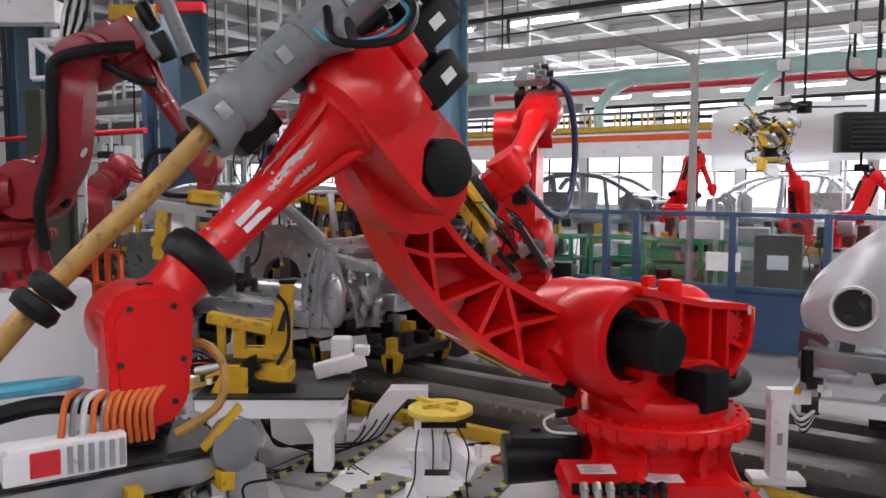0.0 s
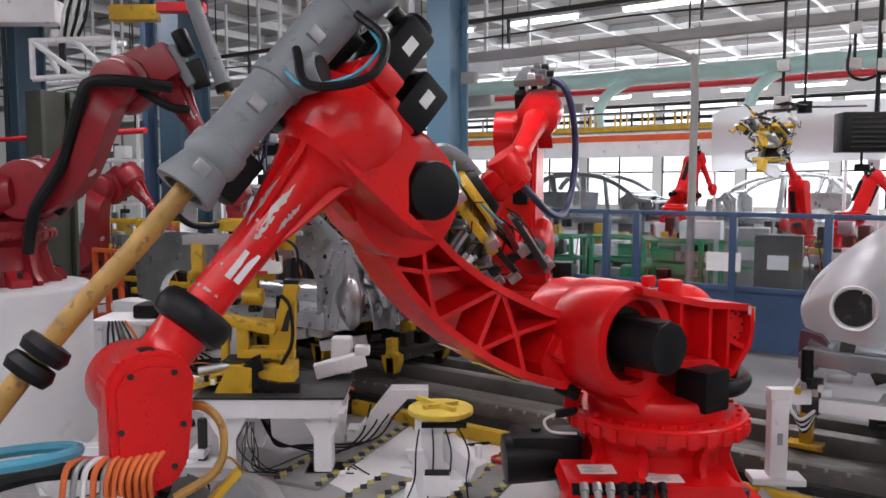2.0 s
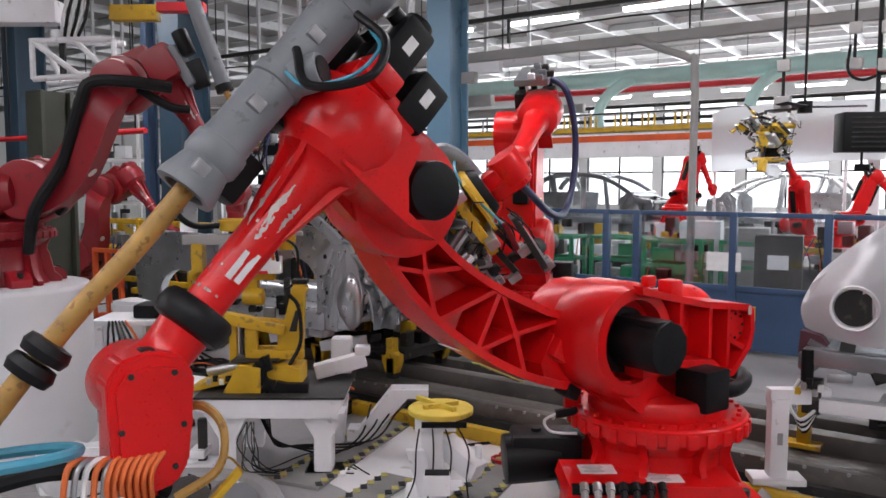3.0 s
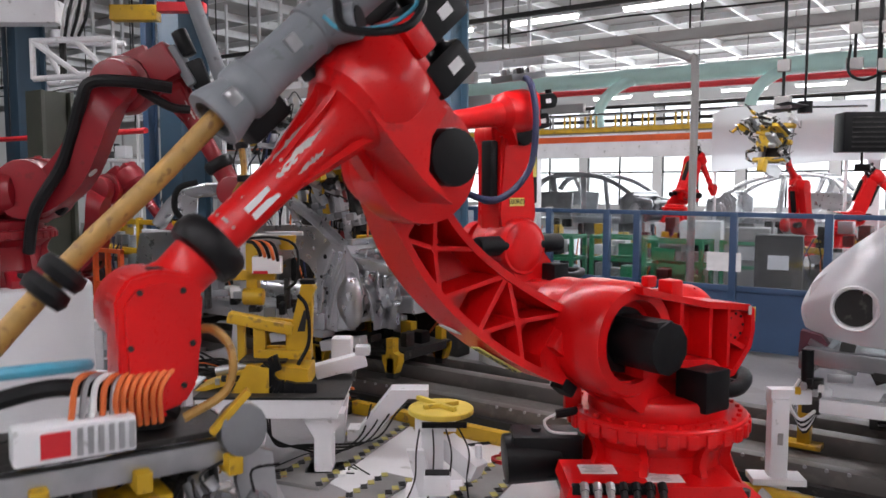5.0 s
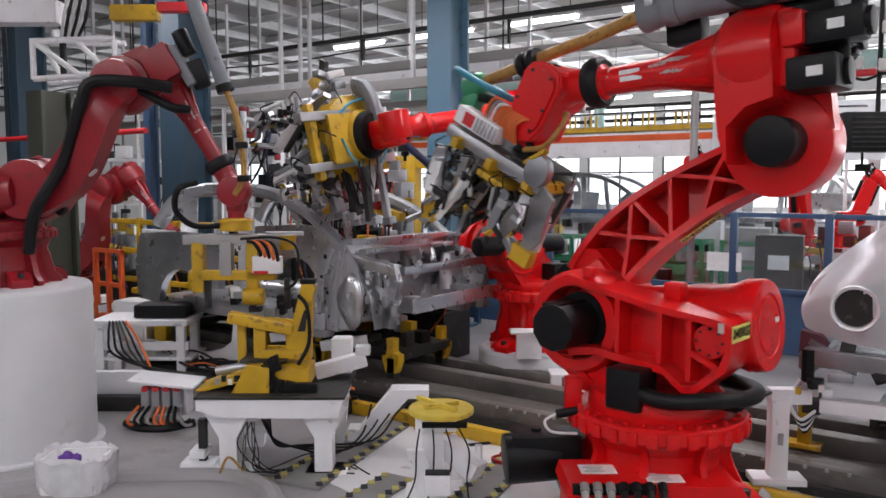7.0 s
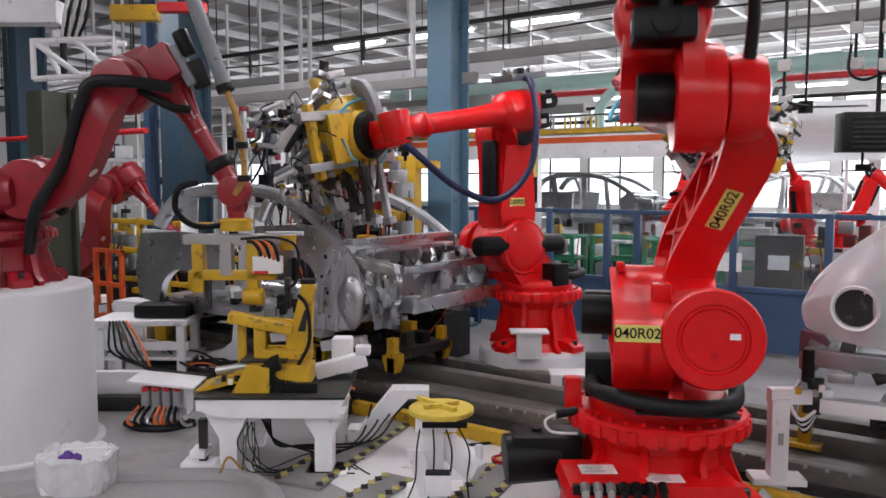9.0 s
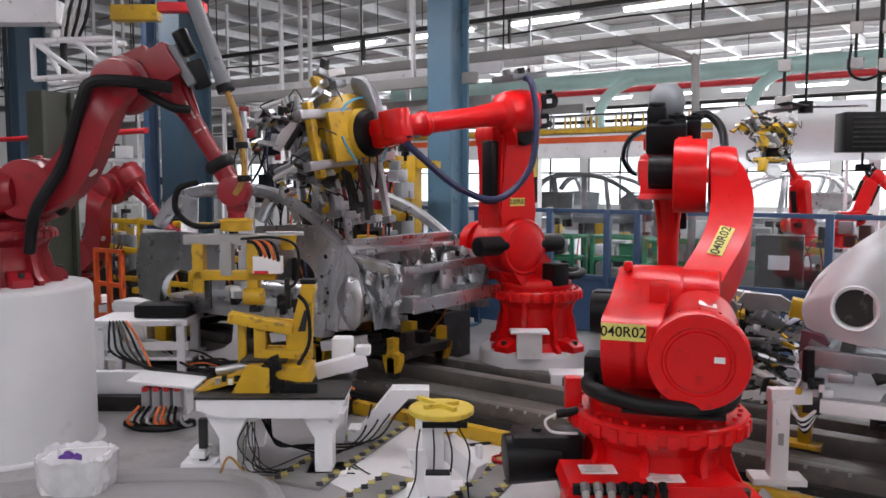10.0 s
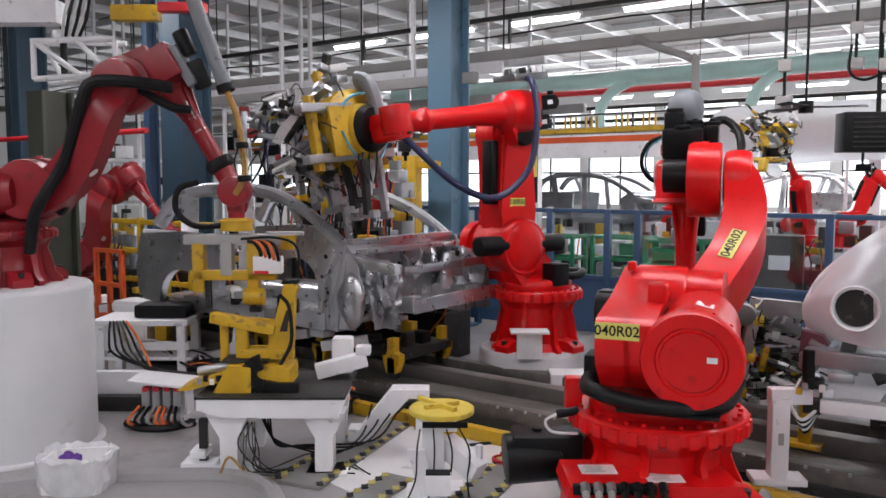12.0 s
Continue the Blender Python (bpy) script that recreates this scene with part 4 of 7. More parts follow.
BIG = dict(k=1.0, h2=1.045, a1=0.424, L2=1.426, a3=0.427, L4=1.255, bend=0.15, sg=1, hk=1.0, wf=0.04, z0=0.16)
MID = dict(k=0.88, h2=0.96, a1=0.30, L2=1.02, a3=0.20, L4=1.30, bend=0.0, sg=1, hk=0.85, wf=0.112)
SMALL = dict(k=0.72, h2=0.66, a1=0.28, L2=0.96, a3=0.25, L4=0.97, bend=0.07, sg=1, hk=0.72, wf=0.04)
TINY = dict(k=0.5, h2=0.5, a1=0.2, L2=0.66, a3=0.1, L4=0.62, bend=0.0, sg=-1, hk=0.8, wf=0.112)
MAIN_AT = pose(-1.556, 4.235, 0.0)
main_robot, main_seg = build_robot("handling_robot", MAIN_AT, "large bright red industrial robot arm bolted to the floor", BIG, RED, "040R02")
line_robot, line_seg = build_robot("line_robot", pose(-3.62, 6.57, 0.3), "bright red robot on a round white pedestal behind the conveyor", MID, RED, "", tail=False)
post_robot, post_seg = build_robot("pedestal_robot", pose(-5.74, 2.70, 1.14), "dark red robot on a tall white round pedestal", SMALL, DARKRED, "")


def pedestal(x, y, r, h, label):
    p = thing("pedestal", pose(x, y, 0), label, "pedestal")
    part("base_flange", lathe(BM(), [(r + 0.05, 0), (r + 0.05, 0.015), (r + 0.002, 0.018)], 48), PEDESTAL, p)
    part("top_plate", lathe(BM(), [(0.05, h - 0.002), (r - 0.03, h - 0.002), (r - 0.03, h + 0.003), (0.05, h + 0.003)], 40), PEDESTAL, p)
    part("drum", lathe(BM(), [(r, 0), (r, h - 0.03), (r - 0.008, h - 0.015), (r - 0.02, h)], 56), PEDESTAL, p)
    return p


ped = pedestal(-5.68, 2.68, 0.56, 1.136, "tall white painted round steel pedestal, slightly scuffed")
ped2 = pedestal(-3.63, 6.52, 0.5, 0.296, "low white round pedestal under the line robot")
part("bracket", box(BM(), (0.26, -0.62, 0.1), (0.34, 0.24, 0.2), 0.01, pose(0, 0, 0, 0, 0, 35)), WHITE, ped2)
part("cable_box", box(BM(), (-0.08, -0.52, 0.41), (0.22, 0.1, 0.23), 0.006, pose(0, 0, 0, 0, 0, 35)), WHITE, ped2)
part("cable_box_lid", box(BM(), (-0.08, -0.52, 0.535), (0.34, 0.2, 0.02), 0.004, pose(0, 0, 0, 0, 0, 35)), WHITE, ped2)

# fixed fittings on the handling robot's base, towards the aisle
mb = [o for o in main_robot.children if o.name.startswith("base")][0]
mo = part("slew_motor", box(BM(), (0, 0, 0), (0.4, 0.26, 0.24), 0.03, pose(-0.56, -0.26, 0.30, 0, 0, 35)), BLACK, mb, "black slew motor")
part("motor_end", cyl(BM(), (-0.50, -0.22, 0.28), (-0.74, -0.42, 0.26), 0.145, n=14, bev=0.014), BLACK, mb)
part("motor_plug", cyl(BM(), (-0.6, -0.3, 0.4), (-0.6, -0.3, 0.44), 0.03, n=10), BLACK, mb)
pm = pose(0, 0, 0, 0, 0, 35.5)
part("shelf", prism(BM(), [(-0.58, 0.26), (0.34, 0.26), (0.30, 0.325), (-0.56, 0.325)], -0.50, -0.10, pm), RED, mb)
part("shelf_front", prism(BM(), [(-0.58, 0.0), (0.36, 0.0), (0.34, 0.26), (-0.56, 0.26)], -0.46, -0.2, pm), RED, mb)
part("connector_panel", box(BM(), (-0.34, -0.49, 0.31), (0.42, 0.04, 0.05), 0.006, pm), BLACK, mb, "black connector panel")
for i in range(7):
    part("connector", cyl(BM(), pm @ Vector((-0.49 + 0.065 * i, -0.53, 0.31)), pm @ Vector((-0.49 + 0.065 * i, -0.49, 0.335)), 0.024, n=10), ALU if i < 3 else BLACK, mb)
    part("loom", tube(BM(), [pm @ Vector((-0.49 + 0.065 * i, -0.52, 0.315)), pm @ Vector((-0.50 + 0.065 * i, -0.6, 0.26)), pm @ Vector((-0.52 + 0.07 * i, -0.62, 0.12)), pm @ Vector((-0.54 + 0.08 * i, -0.68, 0.02)), pm @ Vector((-0.6 + 0.08 * i, -0.95, 0.02))], 0.019, 8), PIPE if i < 3 else WIRE, mb)
for sx, sy in ((-0.38, -0.26), (-0.06, -0.38)):
    part("rating_plate", box(BM(), (sx, sy, 0.328), (0.19, 0.13, 0.003), 0, pm), PAPER, mb, "white printed rating plate")
    for i in range(5):
        part("text_bar", box(BM(), (sx - 0.02, sy - 0.04 + 0.02 * i, 0.3305), (0.11 - 0.015 * (i % 3), 0.006, 0.001), 0, pm), PIPE, mb)
part("limit_switch", box(BM(), (-0.47, 0.02, 0.66), (0.09, 0.09, 0.2), 0.01, pm), RED, mb)
part("sensor", cyl(BM(), pm @ Vector((-0.58, -0.1, 0.58)), pm @ Vector((-0.46, -0.1, 0.6)), 0.025, n=10), BLACK, mb)
part("sensor_cable", tube(BM(), [pm @ Vector((-0.58, -0.1, 0.58)), pm @ Vector((-0.64, -0.1, 0.54)), pm @ Vector((-0.6, -0.1, 0.48)), pm @ Vector((-0.46, -0.1, 0.47))], 0.008, 6), PAPER, mb)

# grey hose guide on the forearm
fz = BIG["a3"]
gd = main_seg["forearm"]
g = part("hose_guide", lathe(BM(), [(0.03, -0.62), (0.08, -0.605), (0.13, -0.55), (0.148, -0.47), (0.135, -0.39), (0.1, -0.31), (0.09, 0.34), (0.094, 0.42), (0.106, 0.44), (0.106, 0.50), (0.092, 0.52), (0.116, 0.62), (0.112, 0.64), (0.08, 0.64), (0.078, 0.0)], 28, pose(0, 0.08, fz + 0.33, 0, 90, 0)), GREY, gd, "grey plastic hose guide tube")
for x in (-0.3, 0.1, 0.45):
    part("clamp_band", lathe(BM(), [(0.09, x - 0.03), (0.104, x - 0.025), (0.104, x + 0.025), (0.09, x + 0.03)], 24, pose(0, 0.08, fz + 0.33, 0, 90, 0)), GREY, gd)
    part("clamp_lug", box(BM(), (x, 0.13, fz + 0.33), (0.05, 0.05, 0.08), 0.008), DARK, gd)
part("guide_bracket", box(BM(), (-0.05, -0.02, fz + 0.22), (0.5, 0.12, 0.1), 0.01), BLACK, gd)
part("side_outlet", cyl(BM(), (0.1, 0.1, fz + 0.32), (0.0, 0.22, fz + 0.27), 0.07, n=16, bev=0.008), GREY, gd)
part("outlet_mouth", cyl(BM(), (0.004, 0.215, fz + 0.272), (-0.004, 0.226, fz + 0.268), 0.055, n=16), BLACK, gd)
for x in (-0.1, 0.25, 0.56):
    part("buckle", box(BM(), (x, 0.172, fz + 0.36), (0.05, 0.03, 0.06), 0.006), ALU, gd)
part("hose_loop", tube(BM(), [(0.0, 0.18, fz + 0.38), (0.12, 0.32, fz + 0.30), (-0.03, 0.41, fz + 0.18), (-0.2, 0.36, fz + 0.2), (-0.27, 0.2, fz + 0.3)], 0.017, 8), RUBBER, gd)
part("blue_hose_loop", tube(BM(), [(0.1, 0.2, fz + 0.36), (0.12, 0.30, fz + 0.30), (0.0, 0.38, fz + 0.22), (-0.16, 0.36, fz + 0.2), (-0.24, 0.26, fz + 0.24)], 0.008, 8), CABLEBLUE, gd)
part("cable_trough", beam(BM(), (0.62, 0.05, fz + 0.26), (-0.3, 0.06, fz + 0.30), 0.05, 0.04), BLACK, gd)
part("cable_trough", box(BM(), (0.45, -0.04, fz + 0.21), (0.2, 0.12, 0.14), 0.02), BLACK, gd)
part("loom_loop", tube(BM(), [(-0.38, -0.15, fz + 0.1), (-0.38, -0.24, fz + 0.12), (-0.3, -0.33, fz + 0.04), (-0.18, -0.36, fz - 0.12), (-0.05, -0.34, -0.05)], 0.032, 10), RUBBER, gd)

# sliding hose with its rubber stops: z runs up the hose, origin at the tool fitting
hose = thing("supply_hose", pose(0, 0, 0), "tan sleeved supply hose with black rubber stops", "hose")
part("sleeve", tube(BM(), [(0, 0, 0), (0.03, 0.01, 0.3), (0.035, 0.012, 0.6), (0.02, 0.0, 0.9), (0.005, 0, 1.2), (0, 0, 1.55)], 0.037, 12, 5), HOSE, hose)
for z in (0.40, 0.475):
    part("stop_ring", lathe(BM(), [(0.04, z - 0.035), (0.075, z - 0.03), (0.085, z), (0.075, z + 0.03), (0.04, z + 0.035)], 20, pose(0.03, 0.008, 0)), RUBBER, hose, "black rubber stop")
part("fitting", lathe(BM(), [(0.045, -0.06), (0.075, -0.05), (0.075, 0.06), (0.05, 0.1)], 16), GREEN, hose, "green hose fitting")


def clamp_unit(parent, x, y, z, rz, s, mats, tilt=0.0):
    m = pose(x, y, z, tilt, tilt * 0.6, rz)
    c = part("clamp_arm", prism(BM(), [(-0.045 * s, -0.2 * s), (0.03 * s, -0.22 * s), (0.05 * s, -0.05 * s), (0.035 * s, 0.2 * s), (-0.035 * s, 0.22 * s), (-0.055 * s, 0.02 * s)], -0.025 * s, 0.025 * s, m), mats[0], parent)
    part("clamp_jaw", beam(BM(), m @ Vector((0, 0, -0.16 * s)), m @ Vector((0.17 * s, 0, -0.26 * s)), 0.04 * s, 0.05 * s, 0.004), mats[1], parent)
    part("clamp_cylinder", cyl(BM(), m @ Vector((-0.07 * s, 0.03, -0.12 * s)), m @ Vector((-0.05 * s, 0.03, 0.2 * s)), 0.03 * s, n=12), mats[2], parent)
    part("clamp_block", box(BM(), (0.03 * s, -0.04 * s, 0.1 * s), (0.1 * s, 0.07 * s, 0.09 * s), 0.006, m), mats[2] if s > 0.6 else DARK, parent)
    part("clamp_pin", cyl(BM(), m @ Vector((0.17 * s, 0, -0.26 * s)), m @ Vector((0.17 * s, 0, -0.36 * s)), 0.014 * s, n=8), DARK, parent)
    part("air_line", tube(BM(), [m @ Vector((-0.06 * s, 0.03, 0.2 * s)), m @ Vector((-0.12 * s, 0.06, 0.3 * s)), m @ Vector((0.02, 0.04, 0.36 * s))], 0.006, 5, 4), WIRE, parent)
    return c


def gripper(name, label, sx, seed, mats, dense=26, plate=None):
    """Clamping tool: z up to the flange, jaws hang below."""
    rnd = random.Random(seed)
    G = thing(name, pose(0, 0, 0), label, "gripper")
    part("flange", cyl(BM(), (0, 0, -0.05), (0, 0, 0), 0.12, n=24), DARK, G)
    part("plate", box(BM(), (0.16 * sx, 0, -0.08), (0.98 * sx, 0.44, 0.03) if plate is None else (0.5, 0.4, 0.03), 0.008), plate or DARK, G, "" if plate else "dark steel mounting plate")
    for yy in (-0.2, 0.2):
        part("beam", box(BM(), (0.14 * sx, yy, -0.16), (1.06 * sx, 0.07, 0.1), 0.01), ALU, G)
    for xx in (-0.3, 0.1, 0.5):
        part("cross_beam", box(BM(), (xx * sx, 0, -0.2), (0.07, 0.6, 0.08), 0.01), mats[0], G)
    for i in range(dense):
        x, y = rnd.uniform(-0.36, 0.66) * sx, rnd.choice((-0.32, -0.22, -0.08, 0.1, 0.24, 0.34)) + rnd.uniform(-0.04, 0.04)
        clamp_unit(G, x, y, -0.30 - rnd.uniform(0, 0.4), rnd.choice((0, 45, 90, 150, 200, 270, 320)), rnd.uniform(0.4, 0.95), (rnd.choice((ALU, STEEL, STEEL, DARK, PAPER, ALU, mats[0])), rnd.choice((mats[0], ALU, DARK, STEEL, DARK)), rnd.choice((ALU, DARK, DARK, PAPER, STEEL))), rnd.uniform(-40, 40))
    part("end_plate", prism(BM(), [(-0.36, -0.14), (-0.52, -0.2), (-0.56, -0.5), (-0.50, -0.62), (-0.42, -0.6), (-0.34, -0.3)], 0.16, 0.2), ALU, G)
    part("yellow_end", box(BM(), (-0.46, 0.18, -0.66), (0.2, 0.1, 0.12), 0.012), YELLOW, G)
    part("yellow_frame", box(BM(), (0.1, 0.0, -0.32), (0.3, 0.4, 0.05), 0.01), YELLOW, G)
    return G


tool = gripper("clamping_gripper", "large aluminium clamping gripper with yellow jaws and valve blocks", 1.0, 5, (YELLOW,), 52)
vb = part("valve_block", box(BM(), (0.36, 0.23, 0.0), (0.46, 0.13, 0.13), 0.01), WHITE, tool, "white pneumatic valve block")
part("red_valve", box(BM(), (0.44, 0.297, 0.0), (0.11, 0.012, 0.09), 0.004), REDBRIGHT, vb)
for i in range(6):
    part("valve", box(BM(), (0.15 + 0.04 * i, 0.298, 0.0), (0.022, 0.014, 0.1), 0.003), ALU, vb)
    part("air_line", tube(BM(), [(0.17 + 0.04 * i, 0.23, 0.065), (0.16 + 0.035 * i, 0.22, 0.16 + 0.01 * i), (0.10 + 0.02 * i, 0.15, 0.18), (0.02, 0.08 + 0.01 * i, 0.02)], 0.013, 6), (CABLEORANGE, ALU, CABLEORANGE, PAPER, ALU, CABLEORANGE)[i], tool)
part("blue_air_hose", tube(BM(), [(0.55 + 0.27 * math.cos(a * math.tau / 10), 0.12 + 0.26 * math.sin(a * math.tau / 10), 0.24 + 0.05 * math.sin(a * math.tau / 10)) for a in range(11)], 0.022, 8), CABLEBLUE, tool, "blue air hose loop")
part("black_loom", tube(BM(), [(0.7, 0.0, 0.1), (0.4, 0.1, 0.16), (0.1, 0.1, 0.1), (-0.1, 0.1, 0.0)], 0.035, 8), RUBBER, tool)
part("tan_hose_tail", tube(BM(), [(-0.1, 0.2, 0.0), (-0.28, 0.24, 0.1), (-0.32, 0.2, 0.25), (-0.26, 0.1, 0.33), (-0.16, 0.0, 0.3)], 0.02, 8), HOSE, tool)
for i in range(7):
    part("orange_wire", tube(BM(), [(0.0 + 0.03 * i, 0.2, 0.0), (0.02 + 0.03 * i, 0.26, 0.14), (-0.06 + 0.03 * i, 0.2, 0.2), (-0.1, 0.06 + 0.02 * i, 0.08)], 0.012, 6), CABLEORANGE, tool)
part("green_fitting", box(BM(), (0.72, 0.0, 0.06), (0.16, 0.12, 0.14), 0.02), GREEN, tool)
part("red_block", box(BM(), (0.28, -0.12, -0.3), (0.14, 0.1, 0.08), 0.01), REDBRIGHT, tool)
part("tool_lever", beam(BM(), (-0.2, 0.26, -0.06), (-0.36, 0.3, 0.1), 0.05, 0.03, 0.006), YELLOW, tool)
part("pulley", cyl(BM(), (-0.34, 0.22, -0.06), (-0.34, 0.3, -0.06), 0.11, n=22, bev=0.008), STEEL, tool)
tool.scale = (0.76, 0.82, 0.86)

tool3 = gripper("roof_gripper", "yellow and grey roof gripper bristling with clamps and cables", 1.0, 11, (YELLOW,), 56, YELLOW)
part("yellow_body", box(BM(), (0.0, 0, -0.5), (0.5, 0.34, 0.34), 0.03), YELLOW, tool3)
for zz in (-0.4, -0.6):
    for yy in (-0.2, 0.2):
        part("slot_block", box(BM(), (0.1, yy, zz), (0.12, 0.1, 0.07), 0.01), DARK, tool3)
tool3.scale = (1.0, 1.0, 0.85)
part("yellow_drum", lathe(BM(), [(0.1, -0.02), (0.2, -0.02), (0.22, -0.05), (0.22, -0.1), (0.33, -0.16), (0.36, -0.2), (0.36, -0.36), (0.33, -0.4), (0.05, -0.4)], 36), YELLOW, tool3)
part("dark_collar", lathe(BM(), [(0.1, 0.06), (0.17, 0.06), (0.2, 0.0), (0.2, -0.03), (0.1, -0.03)], 28), BLACK, tool3)
part("blue_ring_hose", tube(BM(), [(0.3 * math.cos(a * math.tau / 12), 0.3 * math.sin(a * math.tau / 12), -0.06 + 0.04 * math.sin(a)) for a in range(13)], 0.012, 6), CABLEBLUE, tool3)
part("grey_guard", tube(BM(), [(-0.1, -0.1, 0.02), (-0.1, -0.26, 0.0), (-0.1, -0.38, -0.06), (-0.1, -0.42, -0.16)], 0.1, 14, 6, True, 0.7), GREY, tool3, "grey curved guard")
rg = random.Random(63)
for i in range(14):
    z, x, ln = rg.uniform(-0.75, 0.12), rg.uniform(-0.3, 0.3), rg.uniform(0.2, 0.42)
    part("hanging_clamp", beam(BM(), (x, 0.25, z), (x + rg.uniform(-0.06, 0.06), 0.3 + ln, z + rg.uniform(-0.06, 0.06)), rg.uniform(0.04, 0.08), rg.uniform(0.04, 0.08), 0.008), rg.choice((ALU, STEEL, DARK, ALU, DARKRED)), tool3)
    part("clamp_head", box(BM(), (x, 0.3 + ln, z), (0.09, 0.06, 0.11), 0.012), rg.choice((DARK, STEEL, ALU)), tool3)
    part("air_line", tube(BM(), [(x, 0.2, z), (x + 0.08, 0.32, z + 0.05), (x + 0.03, 0.45, z + rg.uniform(-0.1, 0.1))], 0.008, 6, 4), WIRE, tool3)
part("yellow_arm", beam(BM(), (0.0, -0.2, -0.42), (0.0, -0.56, -0.6), 0.1, 0.07, 0.012), YELLOW, tool3)
for i in range(9):
    a, b = rg.uniform(-0.52, -0.22), rg.uniform(-0.62, -0.36)
    part("top_clamp", beam(BM(), (rg.uniform(-0.1, 0.1), b, a), (rg.uniform(-0.1, 0.1), b + rg.uniform(-0.14, 0.1), a + rg.uniform(-0.14, 0.14)), 0.06, 0.07, 0.01), rg.choice((ALU, STEEL, PAPER, DARK)), tool3)
for z, y0, y1 in ((-0.8, -0.45, 0.25), (-0.9, -0.3, 0.45), (-0.72, -0.1, 0.6)):
    part("locating_post", beam(BM(), (0.1, y0, z), (0.1, y1, z - 0.06), 0.07, 0.06, 0.01), ALU, tool3)
    for y in (y0 + 0.1, y1 - 0.15):
        part("post_clamp", box(BM(), (0.05, y, z - 0.08), (0.1, 0.07, 0.16), 0.012), BLACK, tool3)
    part("post_tie", beam(BM(), (0.1, (y0 + y1) / 2, z), (0.1, 0.0, -0.4), 0.05, 0.05, 0.008), ALU, tool3)


def frame_gripper():
    G = thing("frame_gripper", pose(0, 0, 0), "yellow and grey welding frame gripper above the car body", "gripper")
    part("drum", cyl(BM(), (0, 0, -0.09), (0, 0, 0), 0.115, 0.1, n=28, bev=0.012), YELLOW, G, "yellow mounting drum")
    part("drum_ring", cyl(BM(), (0, 0, -0.03), (0, 0, -0.015), 0.125, n=28), YELLOW, G)
    part("main_beam", box(BM(), (0.02, 0, -0.15), (0.76, 0.14, 0.07), 0.008), PIPE, G, "grey main beam")
    for x in (-0.26, 0.12):
        part("post", box(BM(), (x, -0.02, -0.34), (0.08, 0.1, 0.36), 0.008), YELLOW, G)
    part("cross_rail", box(BM(), (-0.02, -0.03, -0.40), (0.6, 0.08, 0.07), 0.008), YELLOW, G)
    part("grey_box", box(BM(), (-0.06, -0.03, -0.28), (0.08, 0.1, 0.24), 0.008), PIPE, G)
    part("valve_block", box(BM(), (0.24, -0.1, -0.32), (0.2, 0.08, 0.12), 0.008), WHITE, G)
    part("valve_stripe", box(BM(), (0.2, -0.142, -0.37), (0.1, 0.004, 0.02)), REDBRIGHT, G)
    part("cup", cyl(BM(), (0.36, -0.02, -0.22), (0.36, -0.02, -0.12), 0.05, 0.07, n=18), YELLOW, G)
    part("cup_arm", box(BM(), (0.34, 0.0, -0.11), (0.26, 0.06, 0.03), 0.005), ALU, G)
    for k in range(5):
        part("orange_hose", tube(BM(), [(0.1, -0.08, -0.16), (0.16 + 0.03 * k, -0.14, -0.17), (0.2 + 0.03 * k, -0.14, -0.24 - 0.01 * k), (0.18 + 0.03 * k, -0.1, -0.28)], 0.013, 6), CABLEORANGE if k % 2 else WIRE, G)
    part("loom", tube(BM(), [(-0.05, 0.1, -0.05), (-0.3, 0.05, -0.06), (-0.42, 0.0, 0.05), (-0.40, 0.0, 0.2), (-0.28, 0.05, 0.25)], 0.022, 8), RUBBER, G)
    part("long_cable", tube(BM(), [(0.06, -0.12, -0.14), (0.3, -0.13, -0.13), (0.44, -0.1, -0.2), (0.44, -0.1, -0.42), (0.36, -0.1, -0.5)], 0.01, 6), WIRE, G)
    rnd = random.Random(21)
    part("cylinder", cyl(BM(), (0.06, -0.06, -0.55), (0.2, -0.06, -0.55), 0.06, n=18, bev=0.008), YELLOW, G)
    for i in range(14):
        x, z = rnd.uniform(-0.1, 0.45), rnd.uniform(-0.68, -0.46)
        part("clamp_piece", box(BM(), (x, rnd.uniform(-0.12, 0.1), z), (rnd.uniform(0.04, 0.13), rnd.uniform(0.04, 0.1), rnd.uniform(0.04, 0.1)), 0.008, None), rnd.choice((ALU, DARK, STEEL, BLACK, PAPER)), G)
    for x in (-0.2, 0.12, 0.36):
        part("clamp_stem", box(BM(), (x, -0.03, -0.53), (0.04, 0.05, 0.22), 0.005), DARK, G)
    return G


tool2 = frame_gripper()
# dress packs of the smaller robots
pf, pa = post_seg["forearm"], post_seg["upper_arm"]
part("hose_guide", tube(BM(), [(-0.27, -0.1, 0.70), (0.36, -0.1, 0.58)], [0.05, 0.05], 14, 2), GREY, pf, "grey hose guide tube")
part("guide_bracket", box(BM(), (0.1, -0.1, 0.5), (0.2, 0.06, 0.12), 0.02, pose(0, 0, 0, 0, 10, 0)), BLACK, pf)
part("side_plate", box(BM(), (0.02, -0.1, 0.3), (0.24, 0.2, 0.2), 0.02), DARKRED, pf)
part("motor_cover", box(BM(), (0.09, -0.06, 0.41), (0.3, 0.2, 0.07), 0.02), GREY, pf, "dark grey cover plate")
part("motor_cover", cyl(BM(), (-0.14, -0.06, 0.5), (0.04, -0.06, 0.48), 0.055, n=16, bev=0.015), BLACK, pf, "black wrist motor")
part("guide_collar", cyl(BM(), (0.33, -0.1, 0.585), (0.38, -0.1, 0.575), 0.06, n=16), BLACK, pf)
